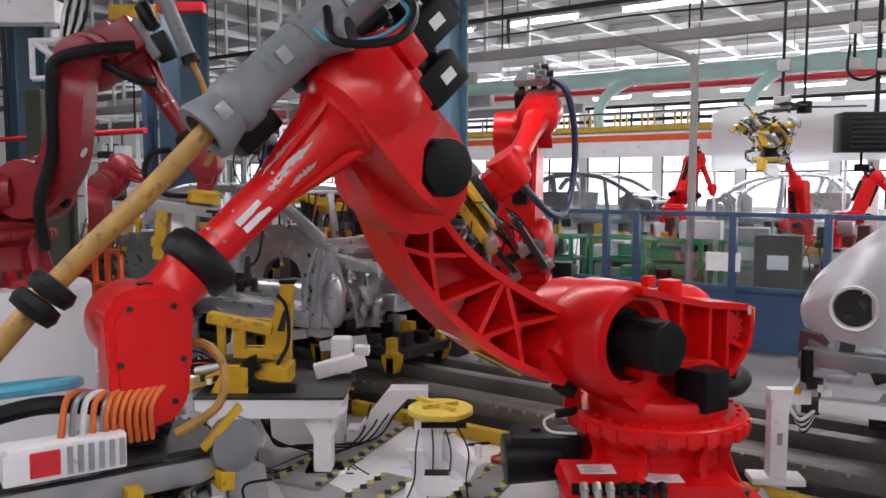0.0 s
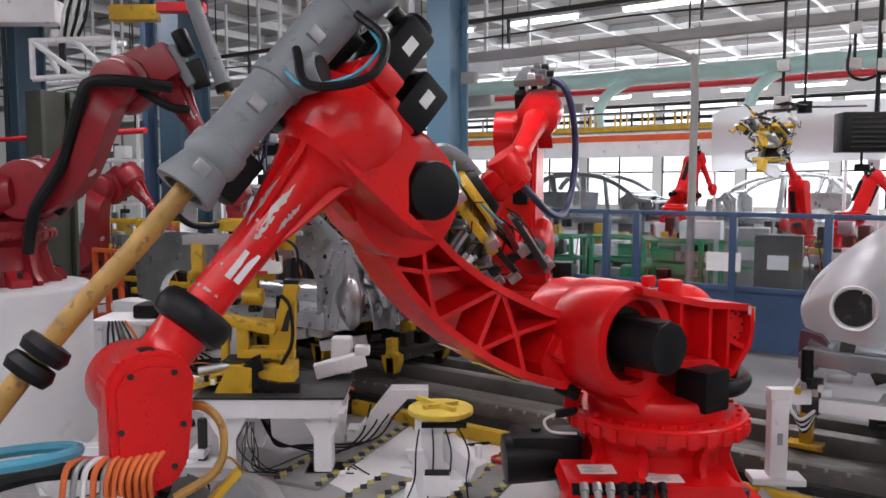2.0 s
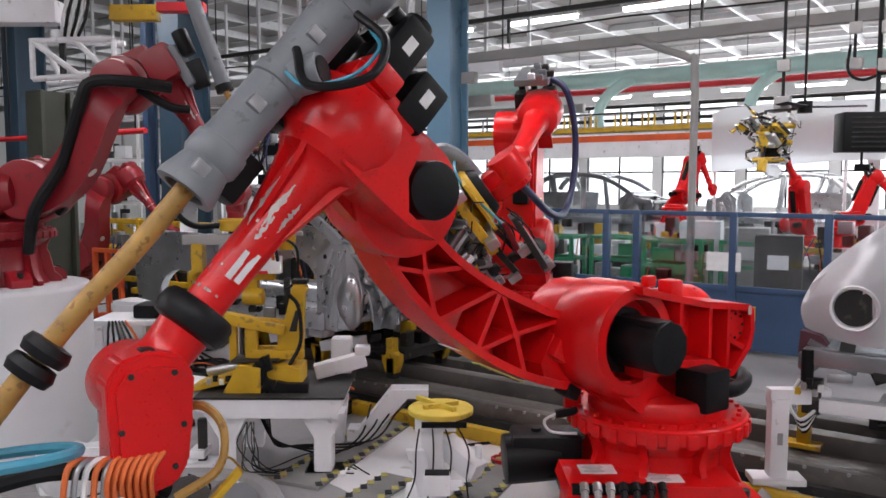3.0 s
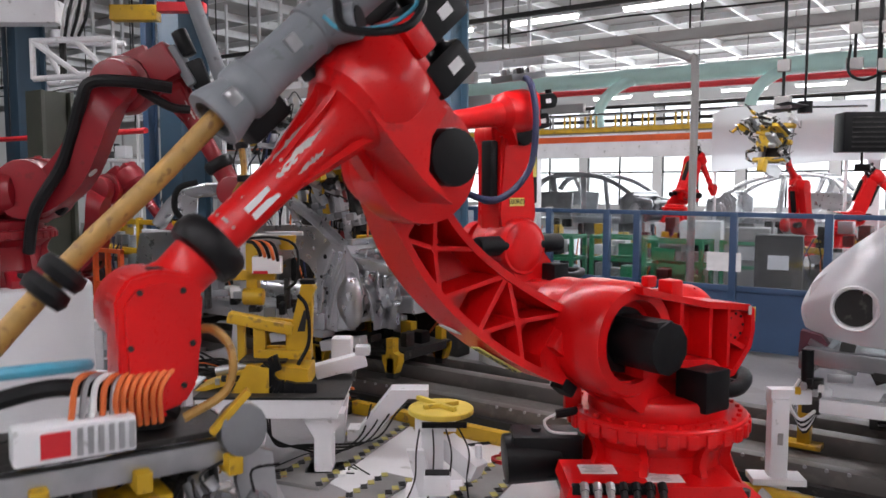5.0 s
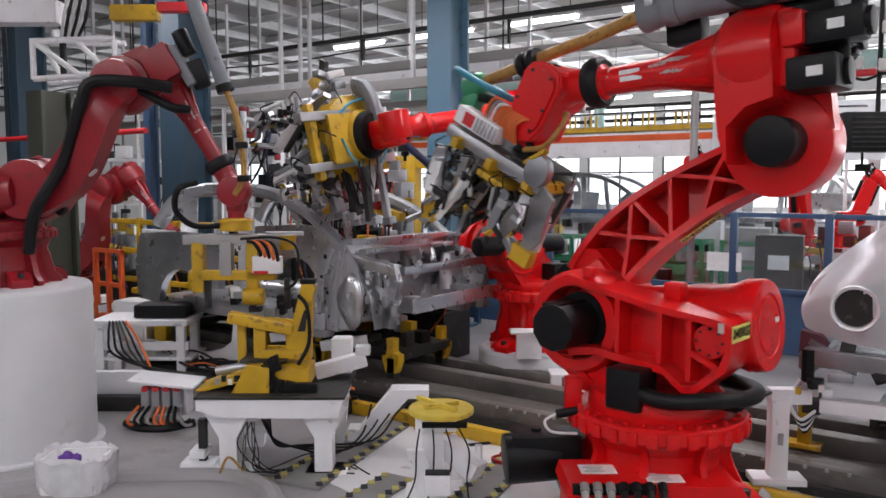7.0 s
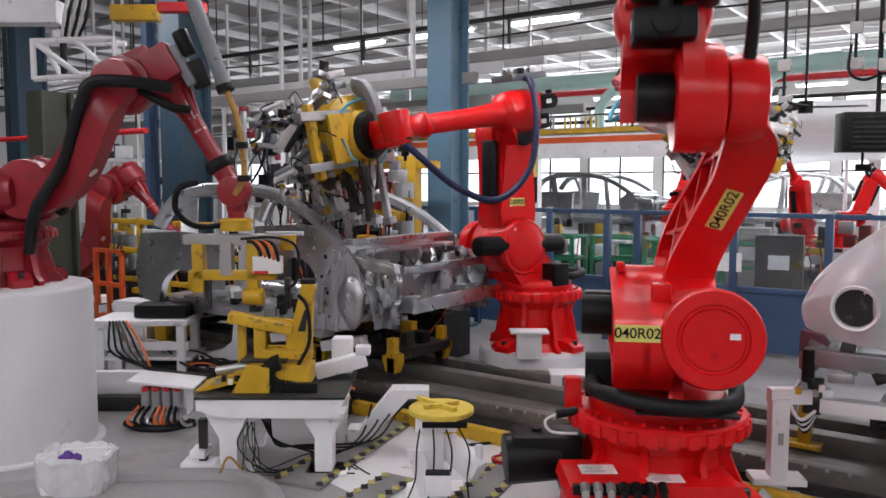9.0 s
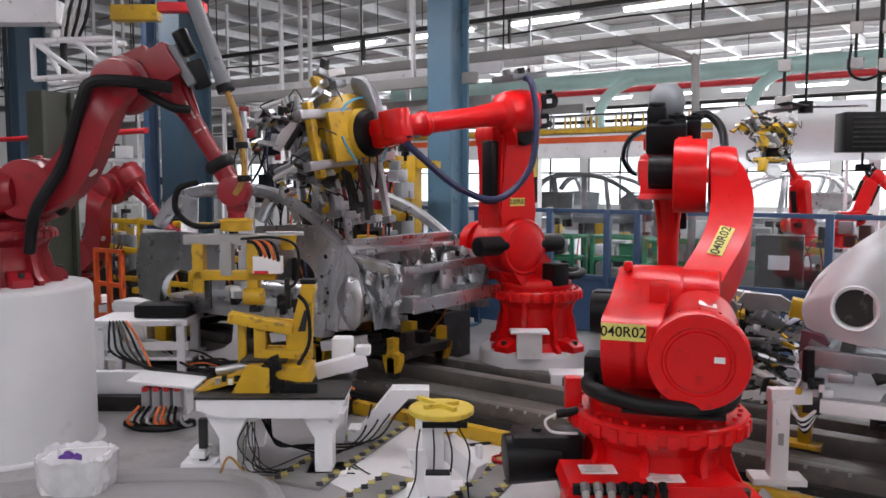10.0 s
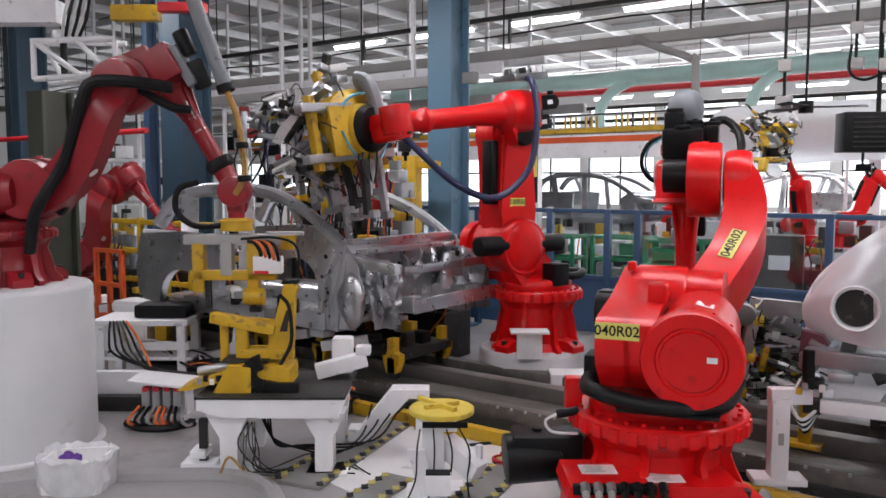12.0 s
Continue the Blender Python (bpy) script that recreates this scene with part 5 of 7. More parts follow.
part("supply_hose", tube(BM(), [(0.34, -0.1, 0.585), (0.55, -0.1, 0.55), (0.76, -0.1, 0.47), (0.93, -0.1, 0.38), (1.0, -0.08, 0.26)], 0.022, 8), HOSE, pf, "tan sleeved hose")
for q in ((0.74, -0.1, 0.48), (0.94, -0.1, 0.375)):
    part("hose_stop", cyl(BM(), (q[0] - 0.02, q[1], q[2] + 0.01), (q[0] + 0.02, q[1], q[2] - 0.01), 0.045, n=14, bev=0.01), RUBBER, pf)
part("loom", tube(BM(), [(-0.3, -0.2, -0.3), (-0.02, -0.29, -0.18), (0.35, -0.3, -0.11), (0.736, -0.42, 0.006), (0.89, -0.43, 0.044), (1.05, -0.4, -0.11), (1.2, -0.3, -0.31)], 0.04, 10), RUBBER, pa, "black cable loom")
part("loom", tube(BM(), [(-0.05, -0.2, 0.05), (0.12, -0.24, 0.12), (0.3, -0.2, 0.22), (0.36, -0.12, 0.3)], 0.03, 10), RUBBER, pf)
part("notice", box(BM(), (0, 0, 0), (0.14, 0.004, 0.075), 0, pose(0.46, -0.287, -0.06, 0, 0, -14)), PAPER, pa, "white warning sticker")
part("sticker", box(BM(), (-0.03, -0.165, 0.26), (0.05, 0.004, 0.05), 0.0), PAPER, pf)
lf = line_seg["forearm"]
part("navy_hose", tube(BM(), [(-0.08, 0.12, 0.5), (0.0, 0.32, 0.42), (0.06, 0.4, 0.1), (0.2, 0.4, -0.3), (0.55, 0.36, -0.5), (0.9, 0.3, -0.35), (1.2, 0.2, -0.02), (1.3, 0.14, 0.12)], 0.03, 10), NAVY, lf, "navy blue supply hose")
part("top_unit", box(BM(), (-0.1, 0.05, 0.5), (0.4, 0.3, 0.06), 0.01), STEEL, lf)
for i in range(8):
    part("top_fitting", box(BM(), (-0.24 + 0.05 * i, 0.05 + 0.08 * (i % 3), 0.55), (0.04, 0.06, 0.05), 0.006), (STEEL, DARK, PAPER, STEEL)[i % 4], lf)
pb = [o for o in post_robot.children if o.name.startswith("base")][0]
part("code_label", box(BM(), (0, 0, 0), (0.2, 0.006, 0.07), 0, pose(0.02, -0.36, 0.25, 0, 0, 35)), LABELY, pb, "yellow code label")
writing("R02", 0.07, BLACK, pb, pose(0.05, -0.345, 0.25, 90, 0, 35))


# ---- conveyor ----
cv = thing("conveyor", pose(0, 0, 0), "long dark steel conveyor track, worn and greasy", "conveyor", kind="structure")
for y, w, z in ((5.06, 0.1, 0.16), (5.34, 0.3, 0.10), (5.62, 0.14, 0.2), (5.86, 0.2, 0.12), (6.08, 0.12, 0.18)):
    part("track_rail", box(BM(), (-8, y, z / 2), (34, w, z), 0.01), RAIL, cv)
part("track_bed", box(BM(), (-8, 5.55, 0.03), (34, 1.2, 0.06)), DARK, cv)
for i in range(60):
    part("bolt", cyl(BM(), (-6.2 + 0.12 * i + 0.6 * (i // 8), 5.0, 0.15), (-6.2 + 0.12 * i + 0.6 * (i // 8), 5.012, 0.15), 0.012, n=6), ALU, cv)


# ---- car bodies ----
def car_body(name, m, mat, label, seed, detail=True):
    """Bare car shell, front towards +x, z up from the sill's underside, x = 0 at the windscreen base."""
    rnd = random.Random(seed)
    C = thing(name, m, label, "car body")
    for s in (-1, 1):
        part("sill", box(BM(), (-1.05, s * 0.76, 0.07), (1.9, 0.12, 0.15), 0.02), mat, C)
        part("roof_rail", tube(BM(), [(0.06, s * 0.74, 0.70), (-0.18, s * 0.735, 0.86), (-0.47, s * 0.71, 1.01), (-0.85, s * 0.66, 1.125), (-1.3, s * 0.63, 1.17), (-1.9, s * 0.62, 1.16), (-2.3, s * 0.64, 1.05), (-2.55, s * 0.68, 0.8)], 0.05, 10, 7, True, 1.5), mat, C)
        part("hinge_pillar", prism(BM(), [(-0.2, 0.02), (0.02, 0.0), (0.06, 0.3), (0.14, 0.55), (0.14, 0.72), (-0.02, 0.74), (-0.2, 0.6)], s * 0.70, s * 0.80), mat, C)
        part("hinge_panel", prism(BM(), [(-0.19, 0.01), (0.25, 0.03), (0.5, 0.16), (0.58, 0.34), (0.42, 0.56), (0.12, 0.73), (-0.05, 0.73), (-0.18, 0.6)], s * 0.775, s * 0.79), mat, C)
        bulge = BM()
        bmesh.ops.create_uvsphere(bulge, u_segments=24, v_segments=14, radius=1, matrix=Matrix.Translation((0.28, s * 0.78, 0.27)) @ Matrix.Diagonal((0.27, 0.07, 0.24, 1)))
        part("panel_bulge", bulge, mat, C)
        for dx in (0.0, 0.05):
            part("panel_bead", tube(BM(), [(-0.12 + dx, s * 0.795, 0.02), (-0.07 + dx, s * 0.797, 0.25), (-0.02 + dx, s * 0.797, 0.45), (0.07 + dx, s * 0.795, 0.66)], 0.013, 8), mat, C)
        part("pillar_flange", tube(BM(), [(-0.2, s * 0.8, 0.02), (-0.13, s * 0.81, 0.25), (-0.1, s * 0.81, 0.45), (0.0, s * 0.80, 0.68)], 0.02, 8), mat, C)
        part("door_pillar", beam(BM(), (-1.16, s * 0.75, 0.1), (-1.24, s * 0.65, 1.14), 0.14, 0.07, 0.015), mat, C)
        arch = [(-2.05 + 0.36 * math.cos(a * math.pi / 10), 0.03 + 0.36 * math.sin(a * math.pi / 10)) for a in range(11)]
        part("rear_quarter", prism(BM(), arch + [(-2.75, 0.05), (-2.8, 0.4), (-2.7, 0.72), (-2.0, 0.76), (-1.45, 0.72), (-1.5, 0.1)], s * 0.72, s * 0.80), mat, C)
        part("window_pillar", beam(BM(), (-1.98, s * 0.74, 0.74), (-2.1, s * 0.63, 1.12), 0.16, 0.06, 0.015), mat, C)
        house = strip(BM(), *[[(0.42 + r * math.cos(math.pi * i / 14), 0.05 + r * math.sin(math.pi * i / 14)) for i in range(15)] for r in (0.37, 0.345)], s * 0.44, s * 0.76)
        part("wheel_arch", house, mat, C)
        part("arch_wall", prism(BM(), [(0.1, 0.05), (0.74, 0.05), (0.68, 0.28), (0.56, 0.38), (0.3, 0.39), (0.16, 0.3)], s * 0.44, s * 0.46), mat, C)
        part("upper_rail", beam(BM(), (0.08, s * 0.72, 0.6), (1.1, s * 0.62, 0.52), 0.12, 0.1, 0.02), mat, C)
        part("side_member", beam(BM(), (0.0, s * 0.46, 0.2), (1.28, s * 0.46, 0.24), 0.1, 0.14, 0.015), mat, C)
        part("strut_tower", lathe(BM(), [(0.2, 0.25), (0.17, 0.5), (0.14, 0.58), (0.05, 0.59)], 18, pose(0.44, s * 0.54, 0)), mat, C)
        part("front_panel", prism(BM(), [(0.8, 0.28), (1.12, 0.3), (1.2, 0.44), (1.1, 0.58), (0.72, 0.6), (0.66, 0.45)], s * 0.62, s * 0.68), mat, C)
        part("crash_box", cyl(BM(), (1.28, s * 0.46, 0.24), (1.42, s * 0.46, 0.24), 0.05, n=10), mat, C)
    part("firewall", box(BM(), (0.08, 0, 0.4), (0.05, 1.4, 0.64), 0.02), mat, C)
    part("cowl", beam(BM(), (0.1, -0.72, 0.74), (0.1, 0.72, 0.74), 0.14, 0.05, 0.012), mat, C)
    part("cowl_tray", box(BM(), (0.24, 0, 0.66), (0.3, 1.3, 0.04), 0.01), mat, C)
    part("floor_pan", box(BM(), (-1.3, 0, 0.06), (2.6, 1.4, 0.04), 0.01), mat, C)
    part("tunnel", tube(BM(), [(0.0, 0, 0.12), (-1.0, 0, 0.12), (-2.0, 0, 0.1)], 0.13, 12), mat, C)
    part("roof_header", beam(BM(), (-0.92, -0.66, 1.14), (-0.92, 0.66, 1.14), 0.12, 0.03, 0.01), mat, C)
    part("rear_header", beam(BM(), (-2.2, -0.62, 1.1), (-2.2, 0.62, 1.1), 0.14, 0.03, 0.01), mat, C)
    part("front_beam", box(BM(), (1.4, 0, 0.24), (0.06, 1.2, 0.12), 0.015), mat, C)
    part("radiator_frame", box(BM(), (1.16, 0, 0.52), (0.06, 1.16, 0.07), 0.012), mat, C)
    if detail:
        for i in range(56):
            s = -1 if i % 3 else 1
            x, z = rnd.uniform(0.12, 1.15), rnd.uniform(0.15, 0.6)
            y = s * rnd.uniform(0.58, 0.74) if z < 0.5 else rnd.uniform(-0.7, 0.7)
            mm = pose(x, y, z, rnd.uniform(-20, 20), rnd.uniform(-40, 40), rnd.uniform(-30, 30))
            if i % 4 == 0:
                part("stud", cyl(BM(), mm @ Vector((0, -0.03, 0)), mm @ Vector((0, 0.03, 0)), rnd.uniform(0.012, 0.03), n=8), DARK, C)
            else:
                part("bracket", box(BM(), (0, 0, 0), (rnd.uniform(0.05, 0.2), rnd.uniform(0.015, 0.05), rnd.uniform(0.04, 0.14)), 0.006, mm), mat, C)
        for x, z, r in ((-0.08, 0.32, 0.018), (-0.1, 0.62, 0.02), (-0.06, 0.12, 0.016), (-1.75, 0.5, 0.09), (-0.15, 0.45, 0.014), (0.95, 0.46, 0.03), (0.85, 0.4, 0.02)):
            for s in (-1, 1):
                part("press_hole", cyl(BM(), (x, s * 0.796 if x < 0.2 else s * 0.676, z), (x, s * 0.803 if x < 0.2 else s * 0.684, z), r, n=14), BLACK, C)
    for s in (-1, 1):
        bm = BM()
        g = {}
        for i in range(31):
            for j in range(15):
                x, z = 0.1 + 1.1 * i / 30, 0.06 + (0.56 - 0.12 * i / 30) * j / 14
                n = noise.noise(Vector((x * 4, z * 5, seed + s))) * 0.09 + noise.noise(Vector((x * 11, z * 12, seed))) * 0.03
                g[i, j] = bm.verts.new((x, s * (0.66 + n), z))
        for i in range(30):
            for j in range(14):
                c = g[i, j].co
                if (c.x - 0.42) ** 2 + (c.z - 0.02) ** 2 > 0.34 ** 2 and not (0.92 < c.x < 1.02 and 0.3 < c.z < 0.42) and not (0.14 < c.x < 0.22 and 0.36 < c.z < 0.46):
                    bm.faces.new((g[i, j], g[i + 1, j], g[i + 1, j + 1], g[i, j + 1]))
        bmesh.ops.solidify(bm, geom=bm.faces[:], thickness=0.006)
        part("apron_panel", bm, mat, C, sharp=50)
    for o in C.children:
        for v in o.data.vertices:
            if v.co.x > 0.1:
                v.co.x = 0.1 + (v.co.x - 0.1) * 0.43
    return C


car = car_body("car_body", pose(-4.31, 5.55, 0.61), BODY, "bare grey steel car body shell with open front end", 3)
far_car = car_body("car_body", pose(-7.4, 18.7, 0.85), STEEL, "bare grey steel car body shell behind the fence", 4, False)
for sx, sy in ((-7.4, 18.7), (-5.6, 20.6)):
    st = thing("body_stand", pose(sx, sy, 0), "dark steel stand under a car body", "stand")
    for dx in (-1.2, -0.2, 0.6) if sx < -7 else (1.2, 0.2, -0.6):
        part("stand_leg", box(BM(), (dx, 0, 0.42), (0.12, 1.4, 0.86)), DARK, st)
far_car2 = car_body("car_body", pose(-5.6, 20.6, 0.85, 0, 0, 180), BODY, "bare silver car body shell inside the white enclosure", 6, False)


def silver_car():
    """Finished rear quarter of the next car body; the rear looks back along the line."""
    C = thing("silver_car_body", pose(0, 0, 0), "smooth silver hatchback body with an open round fuel flap", "car body")
    for s in (0, 1):
        bm = BM()
        nu, nv = 56, 34
        hx, hz = -0.655, 1.165
        vs = {}
        for i in range(nu + 1):
            u = i / nu
            for j in range(nv + 1):
                v = j / nv
                x = -0.97 + 2.6 * u
                top = 1.22 + 0.5 * min(1, (u / 0.22)) ** 0.8 + 0.18 * min(1, max(0, (u - 0.22) / 0.4))
                low = 0.97 - 0.02 * math.sin(u * 9)
                z = low + (top - low) * v
                wrap = 0.34 * max(0, 1 - u / 0.17) ** 2
                y = 4.80 - 0.05 * math.sin(math.pi * min(1, v * 1.15)) + wrap + 0.22 * max(0, v - 0.55) ** 1.3 * 1.6
                x += 0.02 * math.sin(math.pi * v) * -1
                vs[i, j] = bm.verts.new((x, y if s == 0 else 11.1 - y, z))
        for i in range(nu):
            for j in range(nv):
                q = [vs[i, j], vs[i + 1, j], vs[i + 1, j + 1], vs[i, j + 1]]
                c = sum((w.co for w in q), Vector()) / 4
                if s == 0 and (c.x - hx) ** 2 + (c.z - hz) ** 2 < 0.108 ** 2:
                    continue
                if s == 0 and (c.x - 0.35) ** 2 + (c.z - 0.9) ** 2 < 0.36 ** 2:
                    continue
                bm.faces.new(q)
        bmesh.ops.solidify(bm, geom=bm.faces[:], thickness=0.02)
        part("quarter_panel", bm, SILVER, C, sharp=60)
    mh = pose(-0.655, 4.752, 1.165, 90, 0, 0)
    part("flap_rim", lathe(BM(), [(0.096, -0.03), (0.108, 0.012), (0.122, 0.016), (0.126, 0.004), (0.118, -0.02)], 40, mh), SILVER, C)
    part("flap_cup", lathe(BM(), [(0.118, -0.01), (0.112, -0.06), (0.1, -0.075), (0.01, -0.075)], 32, mh), DARK, C, "dark fuel flap recess")
    for a in (10, 130, 250):
        part("flap_bracket", box(BM(), (0.045, 0.03, -0.05), (0.07, 0.035, 0.03), 0.006, mh @ pose(0, 0, 0, 0, 0, a)), STEEL, C)
    part("filler_neck", lathe(BM(), [(0.05, -0.07), (0.05, -0.02), (0.035, -0.02), (0.035, -0.06)], 20, mh), ALU, C)
    part("tailgate", prism(BM(), [(-0.90, 0.97), (-0.96, 1.05), (-0.93, 1.25), (-0.7, 1.45), (-0.4, 1.72), (-0.36, 1.68), (-0.66, 1.4), (-0.88, 1.2)], 5.05, 6.05), SILVER, C)
    part("roof", box(BM(), (0.55, 5.55, 1.90), (1.9, 1.2, 0.03), 0.012, None), SILVER, C)
    part("lamp_recess", prism(BM(), [(-0.96, 0.86), (-0.88, 0.82), (-0.80, 0.92), (-0.84, 0.97), (-0.95, 0.99)], 4.90, 4.97), LAMPRED, C, "dark tail lamp recess")
    part("rear_member", beam(BM(), (-0.92, 4.86, 0.86), (0.8, 4.86, 0.84), 0.1, 0.09, 0.012), STEEL, C)
    part("bumper_beam", box(BM(), (-0.9, 5.5, 0.82), (0.1, 1.3, 0.1), 0.015), STEEL, C)
    part("boot_floor", box(BM(), (0.1, 5.55, 0.8), (1.9, 1.3, 0.03)), STEEL, C)
    rnd = random.Random(8)
    for i in range(30):
        mm = pose(rnd.uniform(-0.85, 0.5), rnd.uniform(4.84, 4.95), rnd.uniform(0.74, 0.92), rnd.uniform(-20, 20), rnd.uniform(-30, 30), 0)
        part("bracket", box(BM(), (0, 0, 0), (rnd.uniform(0.04, 0.14), 0.03, rnd.uniform(0.03, 0.08)), 0.006, mm), STEEL if i % 3 else DARK, C)
    return C


silver_car()


# ---- line fixtures in the frame of the aisle ----
ST = pose(0, 0, 0, 0, 0, YAW)


def trolley(x, y, seed, label):
    """Skid under a car body: dark frame with yellow holders and white arms."""
    rnd = random.Random(seed)
    T = thing("skid", pose(x, y, 0), label, "skid")
    part("frame", box(BM(), (-0.25, 0.1, 0.34), (2.0, 0.7, 0.08), 0.01), DARK, T)
    for sx in (-1.0, -0.2, 0.66):
        for sy in (-0.3, 0.42):
            part("holder", prism(BM(), [(-0.05, 0.2), (0.05, 0.2), (0.09, 0.3), (0.09, 0.36), (0.03, 0.38), (0.03, 0.5), (-0.04, 0.5), (-0.04, 0.38), (-0.09, 0.36), (-0.09, 0.3)], sy - 0.04, sy + 0.04, pose(sx, 0, 0)), YELLOW, T, "yellow body holder")
            part("leg", box(BM(), (sx, sy, 0.24), (0.08, 0.08, 0.18)), DARK, T)
    for sx in (-0.6, 0.05):
        part("white_arm", beam(BM(), (sx, -0.52, 0.4), (sx + 0.42, -0.46, 0.48), 0.12, 0.09, 0.01), WHITE, T, "white locating arm")
        part("white_block", box(BM(), (sx - 0.1, -0.45, 0.5), (0.18, 0.14, 0.08), 0.01), WHITE, T)
    for i in range(6):
        part("cable", tube(BM(), [(rnd.uniform(-1.2, 0.6), -0.26, 0.42), (rnd.uniform(-1.2, 0.6), -0.34, 0.36), (rnd.uniform(-1.2, 0.6), -0.3, 0.4)], 0.014, 6), WIRE, T)
    for i in range(16):
        part("block", box(BM(), (rnd.uniform(-1.2, 0.7), rnd.uniform(-0.2, 0.4), rnd.uniform(0.40, 0.52)), (rnd.uniform(0.06, 0.2), rnd.uniform(0.06, 0.16), rnd.uniform(0.06, 0.16)), 0.01), rnd.choice((DARK, BLACK, STEEL, WHITE, YELLOW)), T)
    return T


trolley(-4.95, 5.55, 2, "dark conveyor skid with yellow holders under the bare car body")
trolley(-7.8, 5.55, 9, "dark conveyor skid with yellow holders and cables")
trolley(0.6, 5.75, 12, "dark conveyor skid with yellow holders under the silver body")


def positioner_table():
    T = thing("fixture_table", ST @ pose(-1.03, 5.0, 0), "white painted steel fixture table with tapered legs", "table")
    part("top", prism(BM(), [(-0.52, 0.43), (-0.36, 0.38), (0.36, 0.38), (0.40, 0.50), (-0.52, 0.50)], -0.18, 0.5), WHITE, T)
    part("top_plate", box(BM(), (-0.06, 0.16, 0.508), (0.94, 0.7, 0.016), 0.003), DARK, T, "dark worn top plate")
    for x in (-0.34, 0.26):
        part("leg", prism(BM(), [(-0.14, 0.4), (0.14, 0.4), (0.06, 0.24), (0.06, 0.0), (-0.05, 0.0), (-0.05, 0.24)], -0.14, 0.02, pose(x, 0, 0)), WHITE, T)
        part("foot", box(BM(), (x + 0.02, -0.06, 0.012), (0.26, 0.22, 0.024), 0.004), WHITE, T)
    part("rear_leg", prism(BM(), [(-0.1, 0.36), (0.1, 0.36), (0.06, 0.0), (-0.06, 0.0)], 0.4, 0.48, pose(-0.3, 0, 0)), WHITE, T)
    part("rear_leg", prism(BM(), [(-0.1, 0.36), (0.1, 0.36), (0.06, 0.0), (-0.06, 0.0)], 0.4, 0.48, pose(0.26, 0, 0)), WHITE, T)
    part("brace", prism(BM(), [(0.36, 0.06), (0.5, 0.06), (0.78, 0.36), (0.92, 0.36), (0.92, 0.42), (0.66, 0.42), (0.44, 0.14), (0.36, 0.14)], 0.34, 0.5), WHITE, T)
    for i in range(4):
        x = 0.1 + 0.08 * i
        part("cable", tube(BM(), [(-0.2 + 0.02 * i, 0.16, 0.3), (-0.1, 0.1 + 0.02 * i, 0.16 - 0.02 * i), (0.1, 0.06 + 0.03 * i, 0.10), (x + 0.2, 0.12 + 0.03 * i, 0.05 + 0.02 * i), (x + 0.36, 0.3, 0.12 + 0.05 * i), (x + 0.42, 0.42, 0.3)], 0.007, 6), WIRE, T)
    part("cable_coil", tube(BM(), [(-0.38, -0.2, 0.02), (-0.3, -0.26, 0.16), (-0.22, -0.2, 0.05), (-0.1, -0.26, 0.02), (0.05, -0.22, 0.02)], 0.008, 7), HOSE, T)
    rnd = random.Random(14)
    for i in range(7):
        x = rnd.uniform(-0.22, -0.16)
        part("loose_cable", tube(BM(), [(x, -0.12, 0.34), (x + rnd.uniform(-0.08, 0.08), -0.2, 0.2), (x + rnd.uniform(0.0, 0.2), -0.16 + rnd.uniform(-0.06, 0.06), 0.03), (x + rnd.uniform(0.2, 0.6), -0.1 + rnd.uniform(-0.1, 0.4), 0.012), (rnd.uniform(0.2, 0.6), rnd.uniform(-0.2, 0.3), 0.012)], 0.0045, 5), rnd.choice((WIRE, OLIVE, DARK, OLIVE)), T)
    part("side_bracket", box(BM(), (-0.56, 0.02, 0.1), (0.1, 0.16, 0.05), 0.006), WHITE, T)
    part("side_bracket", box(BM(), (-0.56, 0.02, 0.03), (0.22, 0.16, 0.03), 0.006), WHITE, T)
    part("side_post", box(BM(), (-0.54, 0.02, 0.17), (0.05, 0.05, 0.3), 0.004), DARK, T)
    # white locating arm on the far corner
    A = thing("locating_arm", ST @ pose(-0.72, 5.2, 0.5), "white locating arm on the fixture table", "clamp")
    part("post", box(BM(), (0.0, 0.3, 0.13), (0.14, 0.14, 0.26), 0.012), WHITE, A)
    part("arm", beam(BM(), (-0.16, 0.1, 0.06), (0.18, 0.16, 0.14), 0.1, 0.1, 0.012), WHITE, A)
    part("pad", box(BM(), (0.16, 0.15, 0.2), (0.1, 0.1, 0.06), 0.008), WHITE, A)


positioner_table()


